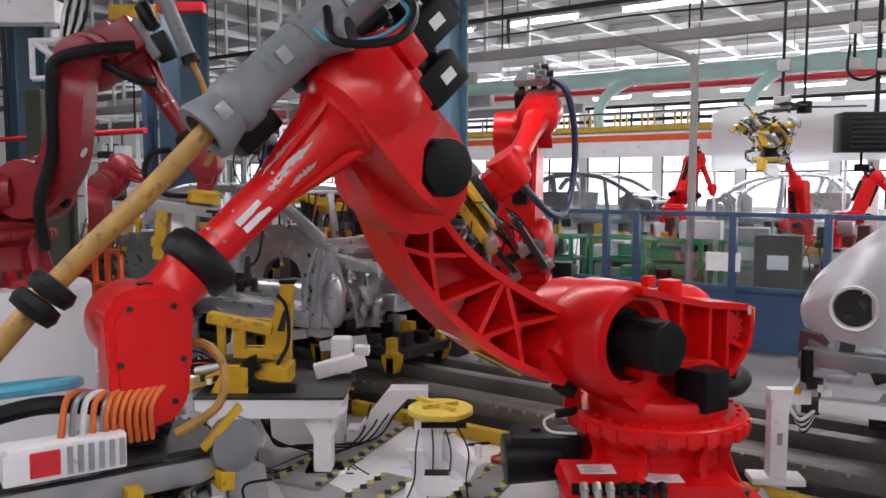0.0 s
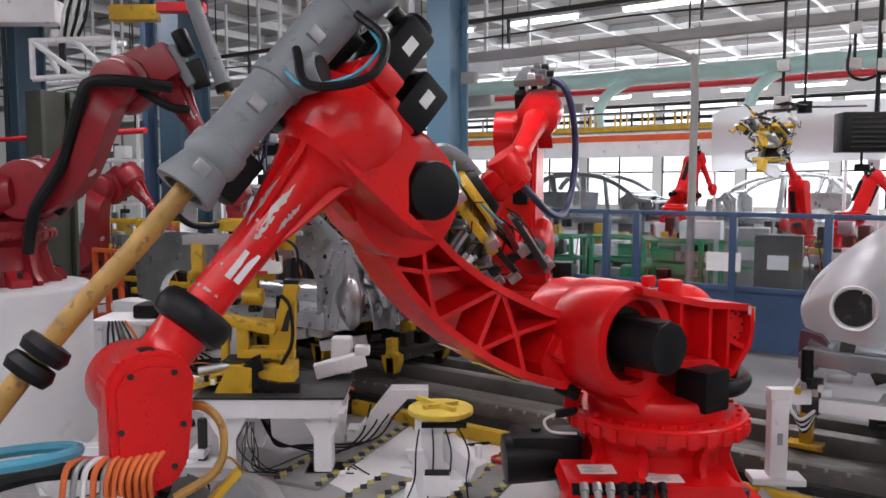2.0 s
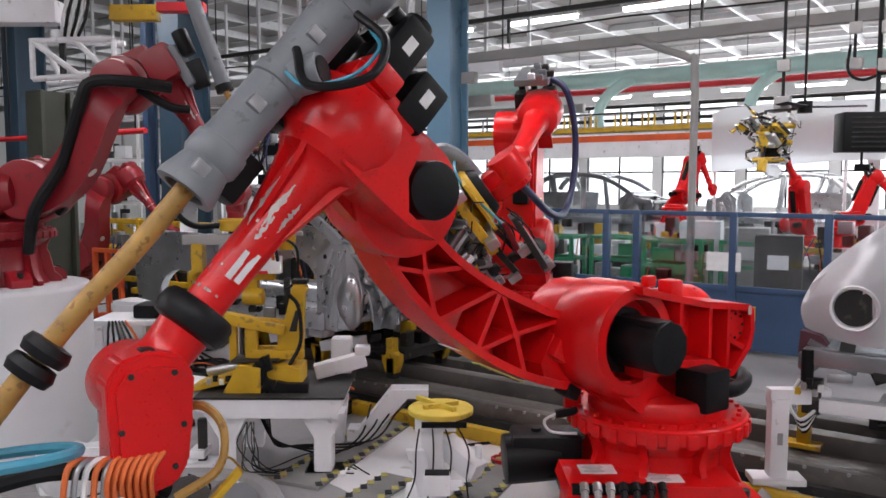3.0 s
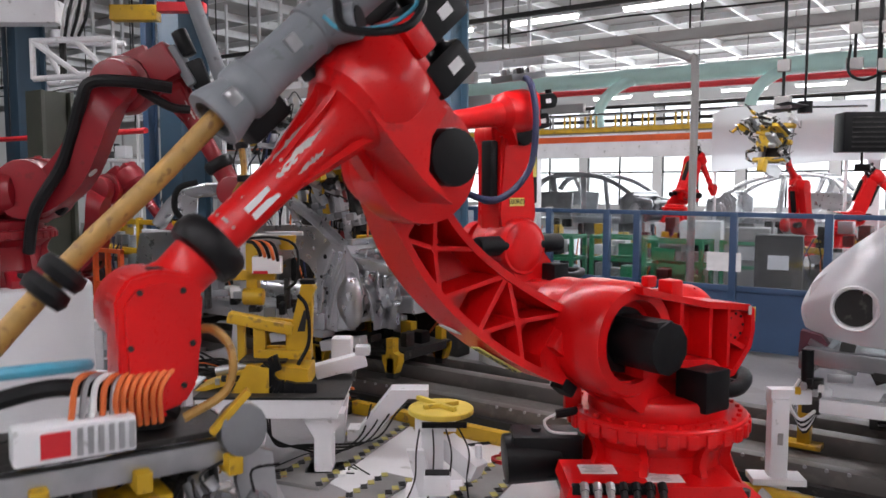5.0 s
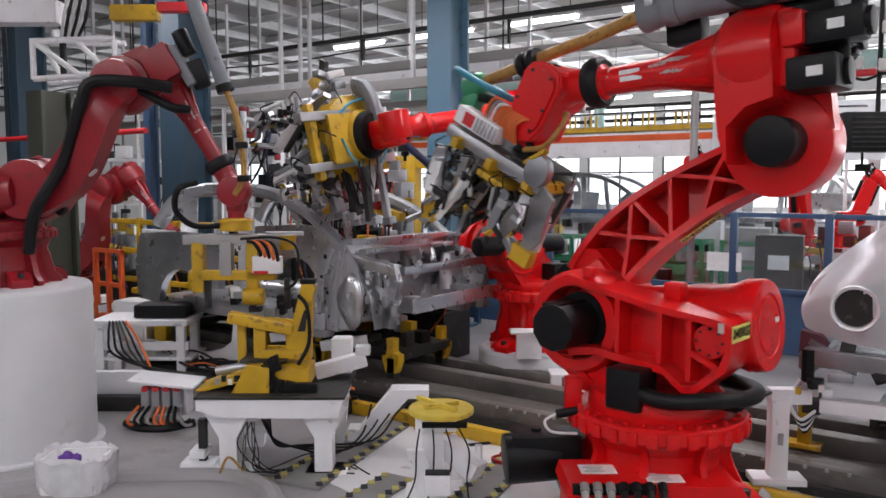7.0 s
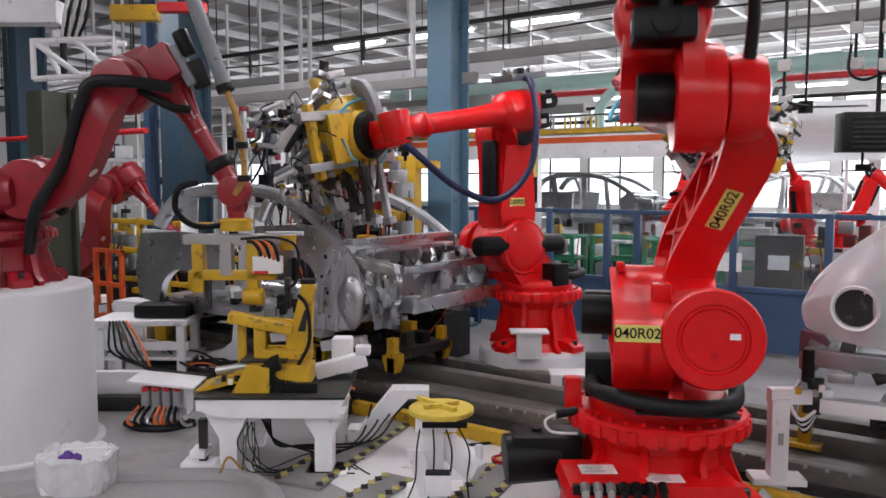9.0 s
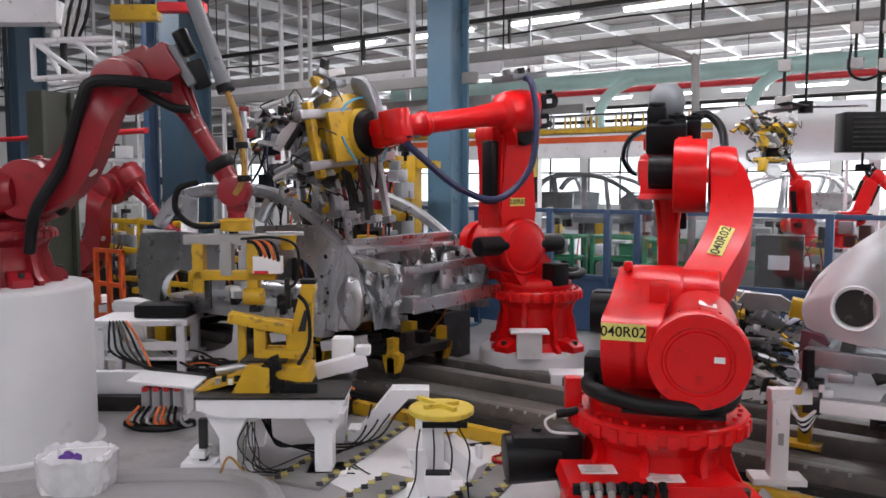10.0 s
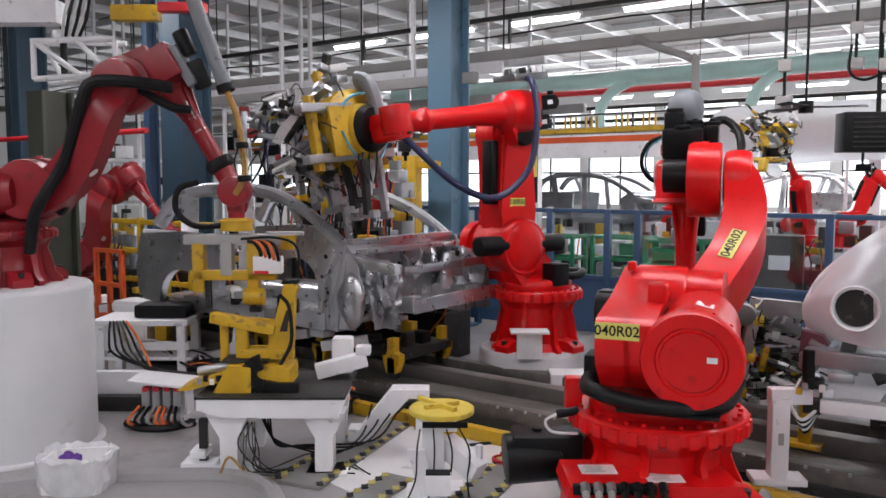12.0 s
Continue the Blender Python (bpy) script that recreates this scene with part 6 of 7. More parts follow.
def slide_clamp():
    S = thing("slide_clamp", ST @ pose(-1.15, 5.1, 0.516), "yellow sliding clamp with a tall bracket and cable chain", "clamp")
    part("slide", prism(BM(), [(-0.45, 0.0), (-0.38, 0.0), (-0.12, 0.07), (0.1, 0.06), (0.28, 0.03), (0.28, 0.14), (-0.03, 0.175), (-0.1, 0.15)], -0.14, 0.14), YELLOW, S)
    part("slide_pocket", box(BM(), (-0.12, -0.142, 0.085), (0.12, 0.006, 0.035), 0.002), BLACK, S)
    part("tower", prism(BM(), [(0.10, 0.2), (0.27, 0.2), (0.29, 0.6), (0.31, 0.64), (0.29, 0.67), (0.22, 0.67)], 0.0, 0.09), YELLOW, S)
    part("tower_slot", prism(BM(), [(0.19, 0.36), (0.24, 0.36), (0.26, 0.5), (0.235, 0.5)], -0.004, 0.094), DARK, S)
    part("tower_cap", box(BM(), (0.26, 0.045, 0.685), (0.1, 0.1, 0.03), 0.006), BLACK, S)
    part("cross_rail", beam(BM(), (-0.26, 0.02, 0.455), (0.16, 0.02, 0.37), 0.1, 0.07, 0.008), YELLOW, S)
    part("web", prism(BM(), [(-0.06, 0.2), (0.14, 0.2), (0.2, 0.36), (0.2, 0.42), (-0.02, 0.44), (0.1, 0.36), (0.1, 0.25), (-0.06, 0.25)], 0.06, 0.1), YELLOW, S)
    part("base_wedge", prism(BM(), [(-0.2, 0.0), (0.04, 0.0), (0.04, 0.16), (-0.1, 0.18)], -0.19, -0.145), YELLOW, S)
    part("cross_rail", beam(BM(), (-0.07, 0.02, 0.21), (0.28, 0.02, 0.205), 0.08, 0.06, 0.008), YELLOW, S)
    part("upright", beam(BM(), (-0.06, 0.02, 0.18), (-0.06, 0.02, 0.42), 0.08, 0.05, 0.008), YELLOW, S)
    part("rear_upright", beam(BM(), (-0.2, 0.1, 0.1), (-0.2, 0.1, 0.44), 0.05, 0.05, 0.006), YELLOW, S)
    part("top_plate", box(BM(), (-0.02, 0.0, 0.18), (0.3, 0.2, 0.014), 0.003), DARK, S)
    chain = [(0.12 + 0.10 * math.cos(a), 0.10 + 0.085 * math.sin(a)) for a in [math.radians(q) for q in range(100, 290, 16)]] + [(0.2, 0.0), (0.34, 0.0)]
    for (xa, za), (xb, zb) in zip(chain, chain[1:]):
        part("chain_link", beam(BM(), (xa, -0.16, za + 0.01), (xb, -0.16, zb + 0.01), 0.045, 0.1, 0.004), BLACK, S, "black cable chain")
    part("air_line", tube(BM(), [(0.2, -0.01, 0.6), (0.26, -0.03, 0.52), (0.27, -0.03, 0.3), (0.2, -0.05, 0.15)], 0.014, 6), WIRE, S)
    part("cylinder", cyl(BM(), (-0.34, -0.02, 0.1), (-0.12, -0.02, 0.14), 0.03, n=12), ALU, S)
    for i in range(5):
        part("sensor", box(BM(), (-0.3 + 0.04 * i, -0.13, 0.06 + 0.02 * (i % 2)), (0.03, 0.03, 0.04), 0.004), (ALU, WIRE, PAPER, DARK, ALU)[i], S)
    return S


clamp = slide_clamp()


def disc_stand():
    D = thing("index_stand", ST @ pose(-0.02, 4.56, 0), "white stand with a round yellow disc on top", "stand")
    part("disc", lathe(BM(), [(0.005, 0.53), (0.185, 0.53), (0.192, 0.525), (0.192, 0.50), (0.185, 0.495), (0.005, 0.495)], 48), DISCY, D, "yellow painted disc")
    part("cross", beam(BM(), (-0.14, 0.16, 0.543), (0.08, -0.1, 0.543), 0.03, 0.026, 0.004), DISCY, D)
    part("cross", beam(BM(), (-0.1, -0.05, 0.543), (0.1, 0.05, 0.543), 0.03, 0.026, 0.004), DISCY, D)
    part("head", box(BM(), (-0.03, 0.0, 0.45), (0.24, 0.2, 0.08), 0.008), WHITE, D)
    part("sensor_bar", box(BM(), (0.02, -0.1, 0.455), (0.26, 0.05, 0.03), 0.004), BLACK, D)
    part("column", box(BM(), (-0.05, 0.0, 0.22), (0.13, 0.13, 0.44), 0.01), WHITE, D)
    part("left_plate", prism(BM(), [(-0.2, 0.3), (-0.1, 0.3), (-0.02, 0.0), (-0.12, 0.0)], -0.1, -0.06), WHITE, D)
    part("block", box(BM(), (-0.02, -0.16, 0.13), (0.15, 0.1, 0.12), 0.008), WHITE, D)
    part("block_slot", box(BM(), (-0.02, -0.16, 0.192), (0.14, 0.08, 0.008)), BLACK, D)
    part("side_arm", beam(BM(), (0.02, 0.05, 0.3), (0.22, -0.1, 0.17), 0.12, 0.12, 0.01), WHITE, D)
    part("knob", cyl(BM(), (0.22, -0.06, 0.23), (0.22, -0.06, 0.32), 0.022, n=12), WHITE, D)
    part("base_plate", box(BM(), (-0.04, 0, 0.012), (0.34, 0.34, 0.024), 0.004), WHITE, D)
    for i in range(4):
        part("cable", tube(BM(), [(-0.12 + 0.07 * i, -0.08, 0.45), (-0.14 + 0.1 * i, -0.16, 0.32), (-0.15 + 0.1 * i, -0.12, 0.14), (-0.2 + 0.12 * i, -0.16, 0.02)], 0.005, 6), WIRE, D)


disc_stand()


def left_fixture():
    """White fixture benches with cables beside the tall pedestal."""
    for i, (x, y, w, h) in enumerate(((-2.84, 7.5, 0.9, 0.54),)):
        F = thing("fixture_bench", ST @ pose(x, y, 0), "white welded steel fixture bench with cable looms", "bench", "fixture benches")
        part("top", box(BM(), (0, 0, h), (w, 0.5, 0.05), 0.006), WHITE, F)
        part("rail", box(BM(), (0, -0.2, h - 0.22), (w, 0.06, 0.08), 0.006), WHITE, F)
        for sx in (-0.42, 0.42):
            for sy in (-0.2, 0.2):
                part("leg", box(BM(), (sx * w, sy, h / 2), (0.08, 0.08, h), 0.006), WHITE, F)
        part("gusset", prism(BM(), [(-0.38 * w, h), (-0.1 * w, h), (-0.38 * w, h - 0.25)], -0.22, -0.16), WHITE, F)
        for k in range(6):
            part("loom", tube(BM(), [(-0.3 * w + 0.03 * k, -0.24, h + 0.02), (-0.28 * w + 0.05 * k, -0.32, h - 0.1), (-0.24 * w + 0.06 * k, -0.34, h - 0.26), (0.1 * w + 0.02 * k, -0.42, h - 0.36 - 0.01 * k), (0.5 * w, -0.5 - 0.03 * k, h - 0.4), (0.9 * w, -0.56, h - 0.42 - 0.01 * k)], 0.012, 6), (WIRE, WIRE, DARK, OLIVE, WIRE, CABLEORANGE)[k], F)
        part("unit", box(BM(), (0.16, 0, h + 0.09), (0.5, 0.3, 0.13), 0.03), BLACK, F)
        part("shelf", box(BM(), (0.05, 0, 0.2), (w * 0.95, 0.46, 0.03), 0.004), WHITE, F)
        part("knee", prism(BM(), [(0.62, 0.52), (0.78, 0.52), (0.76, 0.34), (0.66, 0.26), (0.52, 0.22), (0.44, 0.22), (0.44, 0.16), (0.84, 0.16), (0.84, 0.54)], -0.1, 0.02, pose(0.06, 0, 0)), WHITE, F, "white curved bracket")
    V = thing("valve_cabinet", ST @ pose(-2.16, 5.95, 0), "low white valve cabinet with red caps and hoses", "cabinet")
    part("lid", box(BM(), (0, 0, 0.34), (0.5, 0.34, 0.02), 0.004, pose(0, 0, 0, 0, 6, 0)), WHITE, V)
    part("body", box(BM(), (0.02, 0.05, 0.19), (0.34, 0.16, 0.24), 0.01), WHITE, V)
    for k in range(4):
        part("valve", box(BM(), (-0.1 + 0.08 * k, -0.06, 0.2), (0.06, 0.1, 0.16), 0.006), ALU, V)
        part("red_cap", box(BM(), (-0.1 + 0.08 * k, -0.07, 0.285), (0.05, 0.08, 0.04), 0.008), REDBRIGHT, V, "red cap")
    for k in range(9):
        part("hose", tube(BM(), [(-0.15 + 0.04 * k, -0.1, 0.16), (-0.2 + 0.05 * k, -0.2, 0.08), (-0.16 + 0.05 * k, -0.16, 0.03), (-0.22 + 0.06 * k, 0.0, 0.03)], 0.012, 6), (CABLEORANGE, WIRE, WIRE, ALU, CABLEORANGE)[k % 5], V)
    part("skirt", tube(BM(), [(-0.25, -0.1, 0.03), (-0.1, -0.2, 0.02), (0.1, -0.2, 0.02), (0.26, -0.08, 0.03)], 0.03, 8), RUBBER, V)
    for x, y, h in ((-2.75, 6.7, 0.16), (-2.62, 6.3, 0.3)):
        L = thing("floor_rail_block", ST @ pose(x, y, 0), "low dark floor rail with a white bracket", "rail")
        part("rail", box(BM(), (0, 0, 0.06), (0.8, 0.1, 0.12), 0.01), DARK, L)
        part("bracket", box(BM(), (-0.1, 0.1, h / 2), (0.5, 0.08, h), 0.006), WHITE, L)


left_fixture()


def floor_things():
    # low kerb round the pedestal area
    K = thing("floor_kerb", ST @ pose(0, 0, 0), "low grey painted floor kerb", "kerb", kind="structure")
    part("kerb", tube(BM(), [(-2.7, 4.55, 0.0), (-2.1, 4.78, 0.0), (-1.6, 4.83, 0.0), (-1.3, 4.8, 0.0), (-1.05, 4.6, 0.0), (-0.9, 4.2, 0.0)], 0.06, 8, 5), FLOOR, K)
    # thin white slab round the robot, paler than the rest of the floor
    wp = BM()
    ring = [wp.verts.new((x, y, z)) for z in (0.0, 0.004) for x, y in ((-3.01, 3.38), (-3.46, 3.47), (-4.23, 5.49), (-2.79, 5.57), (-1.20, 5.49), (-0.68, 4.97), (-0.87, 4.46), (-2.61, 3.21))]
    n = len(ring) // 2
    wp.faces.new(ring[:n])
    wp.faces.new(ring[n:])
    for i in range(n):
        wp.faces.new((ring[i], ring[(i + 1) % n], ring[n + (i + 1) % n], ring[n + i]))
    tagged(part("white_floor_patch", wp, FLOORWHITE), "patchy white floor area round the robot", "floor paint", kind="structure")
    B = thing("guard_bar", pose(-2.9, 4.66, 0), "long yellow guard bar lying along the conveyor", "bar")
    part("bar", box(BM(), (0, 0, 0.05), (4.2, 0.08, 0.1), 0.012), YELLOW, B)
    for x in (-1.9, -0.6, 0.7, 1.9):
        part("foot", box(BM(), (x, 0, 0.006), (0.1, 0.16, 0.012)), YELLOW, B)
    # dark walkway plates with hazard edges
    for x, y, rz, w, l in ((-3.66, 4.1, 14, 0.34, 1.7), (-2.98, 3.45, 6, 0.22, 0.6), (-2.52, 4.1, 10, 0.24, 1.1)):
        W = thing("cable_duct_cover", pose(x, y, 0.0, 0, 0, rz), "dark floor duct cover with black and yellow hazard edges", "duct cover")
        part("plate", box(BM(), (0, 0, 0.012), (w, l, 0.024), 0.003), MAT, W)
        for sx in (-1, 1):
            n = int(l / 0.07)
            for i in range(n):
                part("hazard_bar", prism(BM(), [(-0.02, 0.0), (0.02, 0.0), (0.02, 0.004), (-0.02, 0.004)], -0.03, 0.03, pose(sx * (w / 2 - 0.022), -l / 2 + 0.04 + i * (l - 0.08) / (n - 1), 0.024, 0, 0, 38)), OLIVEYELLOW if i % 2 else BLACK, W)
    # crumpled plastic bag box with a purple cloth
    P = thing("waste_box", ST @ pose(-2.23, 4.66, 0), "white waste box lined with a clear plastic bag", "box")
    bm = BM()
    prism(bm, [(-0.2, 0.0), (0.2, 0.0), (0.23, 0.24), (-0.23, 0.24)], -0.17, -0.15)
    prism(bm, [(-0.2, 0.0), (0.2, 0.0), (0.23, 0.26), (-0.23, 0.24)], 0.15, 0.17)
    prism(bm, [(-0.21, 0.0), (-0.19, 0.0), (-0.22, 0.24), (-0.24, 0.24)], -0.16, 0.16)
    prism(bm, [(0.19, 0.0), (0.21, 0.0), (0.24, 0.25), (0.22, 0.25)], -0.16, 0.16)
    box(bm, (0, 0, 0.02), (0.4, 0.3, 0.02))
    part("carton", bm, PAPER, P)
    P.scale = (0.77, 0.77, 0.82)
    rnd = random.Random(4)
    bag = BM()
    n = 40
    rings = []
    for z, r in ((0.0, 1.0), (0.08, 1.1), (0.18, 1.12), (0.25, 1.16), (0.275, 1.08), (0.24, 0.98), (0.16, 0.9)):
        rings.append([bag.verts.new((0.25 * r * math.copysign(abs(math.cos(a * math.tau / n)) ** 0.6, math.cos(a * math.tau / n)) + rnd.uniform(-0.014, 0.014), 0.19 * r * math.copysign(abs(math.sin(a * math.tau / n)) ** 0.6, math.sin(a * math.tau / n)) + rnd.uniform(-0.014, 0.014), z + rnd.uniform(-0.014, 0.02) * (z > 0.1))) for a in range(n)])
    for a, b in zip(rings, rings[1:]):
        for i in range(n):
            bag.faces.new((a[i], a[(i + 1) % n], b[(i + 1) % n], b[i]))
    part("bag", bag, FILM, P, "clear crumpled plastic bag", sharp=20)
    cl = BM()
    for i in range(9):
        bmesh.ops.create_icosphere(cl, subdivisions=2, radius=rnd.uniform(0.03, 0.05), matrix=Matrix.Translation((-0.04 + rnd.uniform(-0.06, 0.06), rnd.uniform(-0.05, 0.05), 0.2 + rnd.uniform(-0.01, 0.03))))
    for v in cl.verts:
        v.co += Vector((rnd.uniform(-1, 1), rnd.uniform(-1, 1), rnd.uniform(-1, 1))) * 0.006
    part("cloth", cl, PURPLE, P, "purple cloth")
    # clear sheet by the white post
    S = thing("plastic_sheet", pose(-0.55, 4.55, 0.0), "crumpled clear plastic sheet on the floor", "sheet")
    bm = BM()
    g = {(i, j): bm.verts.new((-0.5 + i * 0.07, -0.25 + j * 0.06, max(0.004, 0.10 * math.sin(i * 0.9 + j * 0.5) * math.sin(j * 0.42) + rnd.uniform(0, 0.05) + 0.03))) for i in range(15) for j in range(9)}
    for i in range(14):
        for j in range(8):
            bm.faces.new((g[i, j], g[i + 1, j], g[i + 1, j + 1], g[i, j + 1]))
    bmesh.ops.solidify(bm, geom=bm.faces[:], thickness=0.003)
    part("sheet", bm, FILM, S, sharp=15)
    # floor cable
    F = thing("floor_cable", pose(0, 0, 0), "black cable lying on the floor", "cable")
    part("cable", tube(BM(), [(-3.0, 4.5, 0.012), (-2.7, 4.85, 0.012), (-2.4, 4.9, 0.012), (-2.1, 4.6, 0.012), (-1.95, 4.3, 0.012)], 0.012, 6), WIRE, F)
    C = thing("cable_coil", pose(-2.62, 4.35, 0), "red coiled cable on the floor", "cable")
    part("coil", tube(BM(), [(0.08 * math.cos(a * 0.6), 0.07 * math.sin(a * 0.6), 0.012 + 0.0015 * a) for a in range(26)], 0.008, 6, 2), REDBRIGHT, C)


floor_things()


def white_post():
    W = thing("stop_frame", pose(-1.03, 4.77, -0.0), "white steel post with a horizontal arm beside the silver body", "frame")
    part("post", box(BM(), (0, 0, 0.305), (0.1, 0.1, 0.61), 0.008, pose(0, 0, 0, 0, 0, 30)), WHITE, W)
    part("arm", beam(BM(), (-0.05, -0.03, 0.62), (0.24, 0.17, 0.62), 0.08, 0.09, 0.008), WHITE, W)
    part("mid_plate", box(BM(), (0, 0, 0.13), (0.3, 0.16, 0.04), 0.006, pose(0, 0, 0, 0, 0, 30)), WHITE, W)
    part("foot", box(BM(), (0, 0, 0.012), (0.26, 0.26, 0.024), 0.004), WHITE, W)
    part("notice", box(BM(), (0.0, -0.058, 0.38), (0.03, 0.003, 0.07), 0, pose(0, 0, 0, 0, 0, 30)), PIPE, W)
    part("long_arm", beam(BM(), (0.2, 0.1, 0.58), (1.3, 0.25, 0.58), 0.1, 0.08, 0.008), WHITE, W)
    part("valve", box(BM(), (0.16, 0.12, 0.62), (0.1, 0.1, 0.2), 0.01), DARK, W)
    part("cylinder", cyl(BM(), (0.14, 0.05, 0.72), (0.14, 0.05, 0.9), 0.035, n=12), BLACK, W)
    for i in range(6):
        part("cable", tube(BM(), [(0.1, 0.06 + 0.02 * i, 0.72), (0.06, 0.02 * i, 0.6), (0.12, 0.02 * i, 0.5 - 0.02 * i), (0.2, 0.1, 0.56)], 0.01, 6), WIRE if i % 2 else PAPER, W)
    for i in range(5):
        part("fitting", box(BM(), (0.1 + 0.03 * i, 0.02, 0.66 + 0.03 * (i % 3)), (0.03, 0.03, 0.04), 0.004), (YELLOW, ALU, WIRE, ALU, PAPER)[i], W)


white_post()


def lift_lock():
    Y = thing("lift_lock", pose(-1.02, 5.5, 0.12), "yellow lifting lock post riding on the conveyor", "post")
    part("post", box(BM(), (0, 0, 0.17), (0.08, 0.08, 0.3), 0.008), YELLOW, Y)
    part("foot", box(BM(), (0, 0, 0.015), (0.22, 0.14, 0.03), 0.006), YELLOW, Y)
    part("arm", box(BM(), (0.06, 0, 0.30), (0.2, 0.09, 0.05), 0.008), YELLOW, Y)
    return Y


lock = lift_lock()

# ---- robots further off ----
back_robot, back_seg = build_robot("welding_robot", pose(-9.9, 5.5, 0.25), "dark red welding robot further along the line", SMALL, DARKRED, "", simple=True)
far_robot, far_seg = build_robot("welding_robot", pose(-2.75, 14.35, 0.62), "red robot behind the fence holding a gripper up", TINY, RED, "", sg=-1, simple=True, tail=False)
far_robot2, far_seg2 = build_robot("welding_robot", pose(-2.3, 14.75, 0.75), "red robot behind the fence with lowered forearm", TINY, RED, "", sg=-1, simple=True, tail=False)
far_robot3, far_seg3 = build_robot("welding_robot", pose(-5.02, 14.38, 1.1), "small red robot near the enclosure", TINY, RED, "", sg=-1, simple=True, tail=False)
for fx, fy, fh in ((-9.9, 5.5, 0.246), (-2.75, 14.35, 0.616), (-2.3, 14.75, 0.746), (-5.02, 14.38, 1.096)):
    pedestal(fx, fy, 0.36, fh, "white round pedestal under a distant robot")
far_tool = gripper("far_gripper", "cluttered clamping gripper of steel and yellow parts", 0.7, 31, (YELLOW,), 22)


def rack(x, y, w, d, h, mat, label, seed, shelves=3, rz=0.0, name="rack"):
    rnd = random.Random(seed)
    R = thing(name, pose(x, y, 0, 0, 0, rz), label, "rack", "line side racks")
    for sx in (-w / 2, w / 2):
        for sy in (-d / 2, d / 2):
            part("post", box(BM(), (sx, sy, h / 2), (0.05, 0.05, h), 0.004), mat, R)
    for i in range(shelves):
        z = h * (i + 1) / shelves - 0.03
        for sy in (-d / 2, d / 2):
            part("rail", box(BM(), (0, sy, z), (w, 0.04, 0.04)), mat, R)
        for sx in (-w / 2, w / 2):
            part("rail", box(BM(), (sx, 0, z), (0.04, d, 0.04)), mat, R)
    for i in range(shelves * 3):
        z = h * (i // 3) / shelves + 0.02
        b = rnd.uniform(0.1, 0.24)
        part("box", box(BM(), (rnd.uniform(-0.35, 0.35) * w, rnd.uniform(-0.2, 0.2) * d, z + b / 2), (rnd.uniform(0.15, 0.3), 0.2, b), 0.01), rnd.choice((mat, PIPE, DARK, WHITE, STEEL, GREEN if mat is GREEN else BLACK)), R)
    return R


for k in range(4):
    rack(-5.0 + 0.85 * k, 9.6 + 0.3 * (k % 2), 0.7, 0.4, 1.15, GREEN, "green parts rack behind the fence", 40 + k, 4)
for x, y, h in ((-7.4, 7.8, 2.6), (-9.8, 8.8, 3.0), (-11.5, 9.4, 3.2), (-12.8, 8.2, 3.0), (-14.5, 9.0, 3.2)):
    rack(x, y, 1.1, 0.7, h, WHITE if y < 9 else PIPE, "tall white tube frame with machine boxes", int(-x * 10), 4, rz=20, name="tube_frame")
for x, y, h, m2 in ((-3.2, 10.2, 1.35, WHITE), (-2.1, 9.5, 1.25, DARK), (-2.55, 9.9, 1.3, PIPE), (-1.2, 9.8, 1.1, WHITE), (-6.2, 9.8, 1.5, WHITE)):
    c = thing("control_cabinet", pose(x, y, 0, 0, 0, 10), "upright control cabinet behind the fence", "cabinet", "control cabinets")
    part("body", box(BM(), (0, 0, h / 2), (0.5, 0.35, h), 0.012), m2, c)
    part("door", box(BM(), (0, -0.18, h / 2), (0.44, 0.015, h - 0.1), 0.006), m2, c)
    part("screen", box(BM(), (0, -0.192, h - 0.3), (0.22, 0.01, 0.16), 0.003), BLACK if m2 is WHITE else WHITE, c)
    part("handle", box(BM(), (0.16, -0.195, h / 2), (0.02, 0.02, 0.14)), DARK, c)


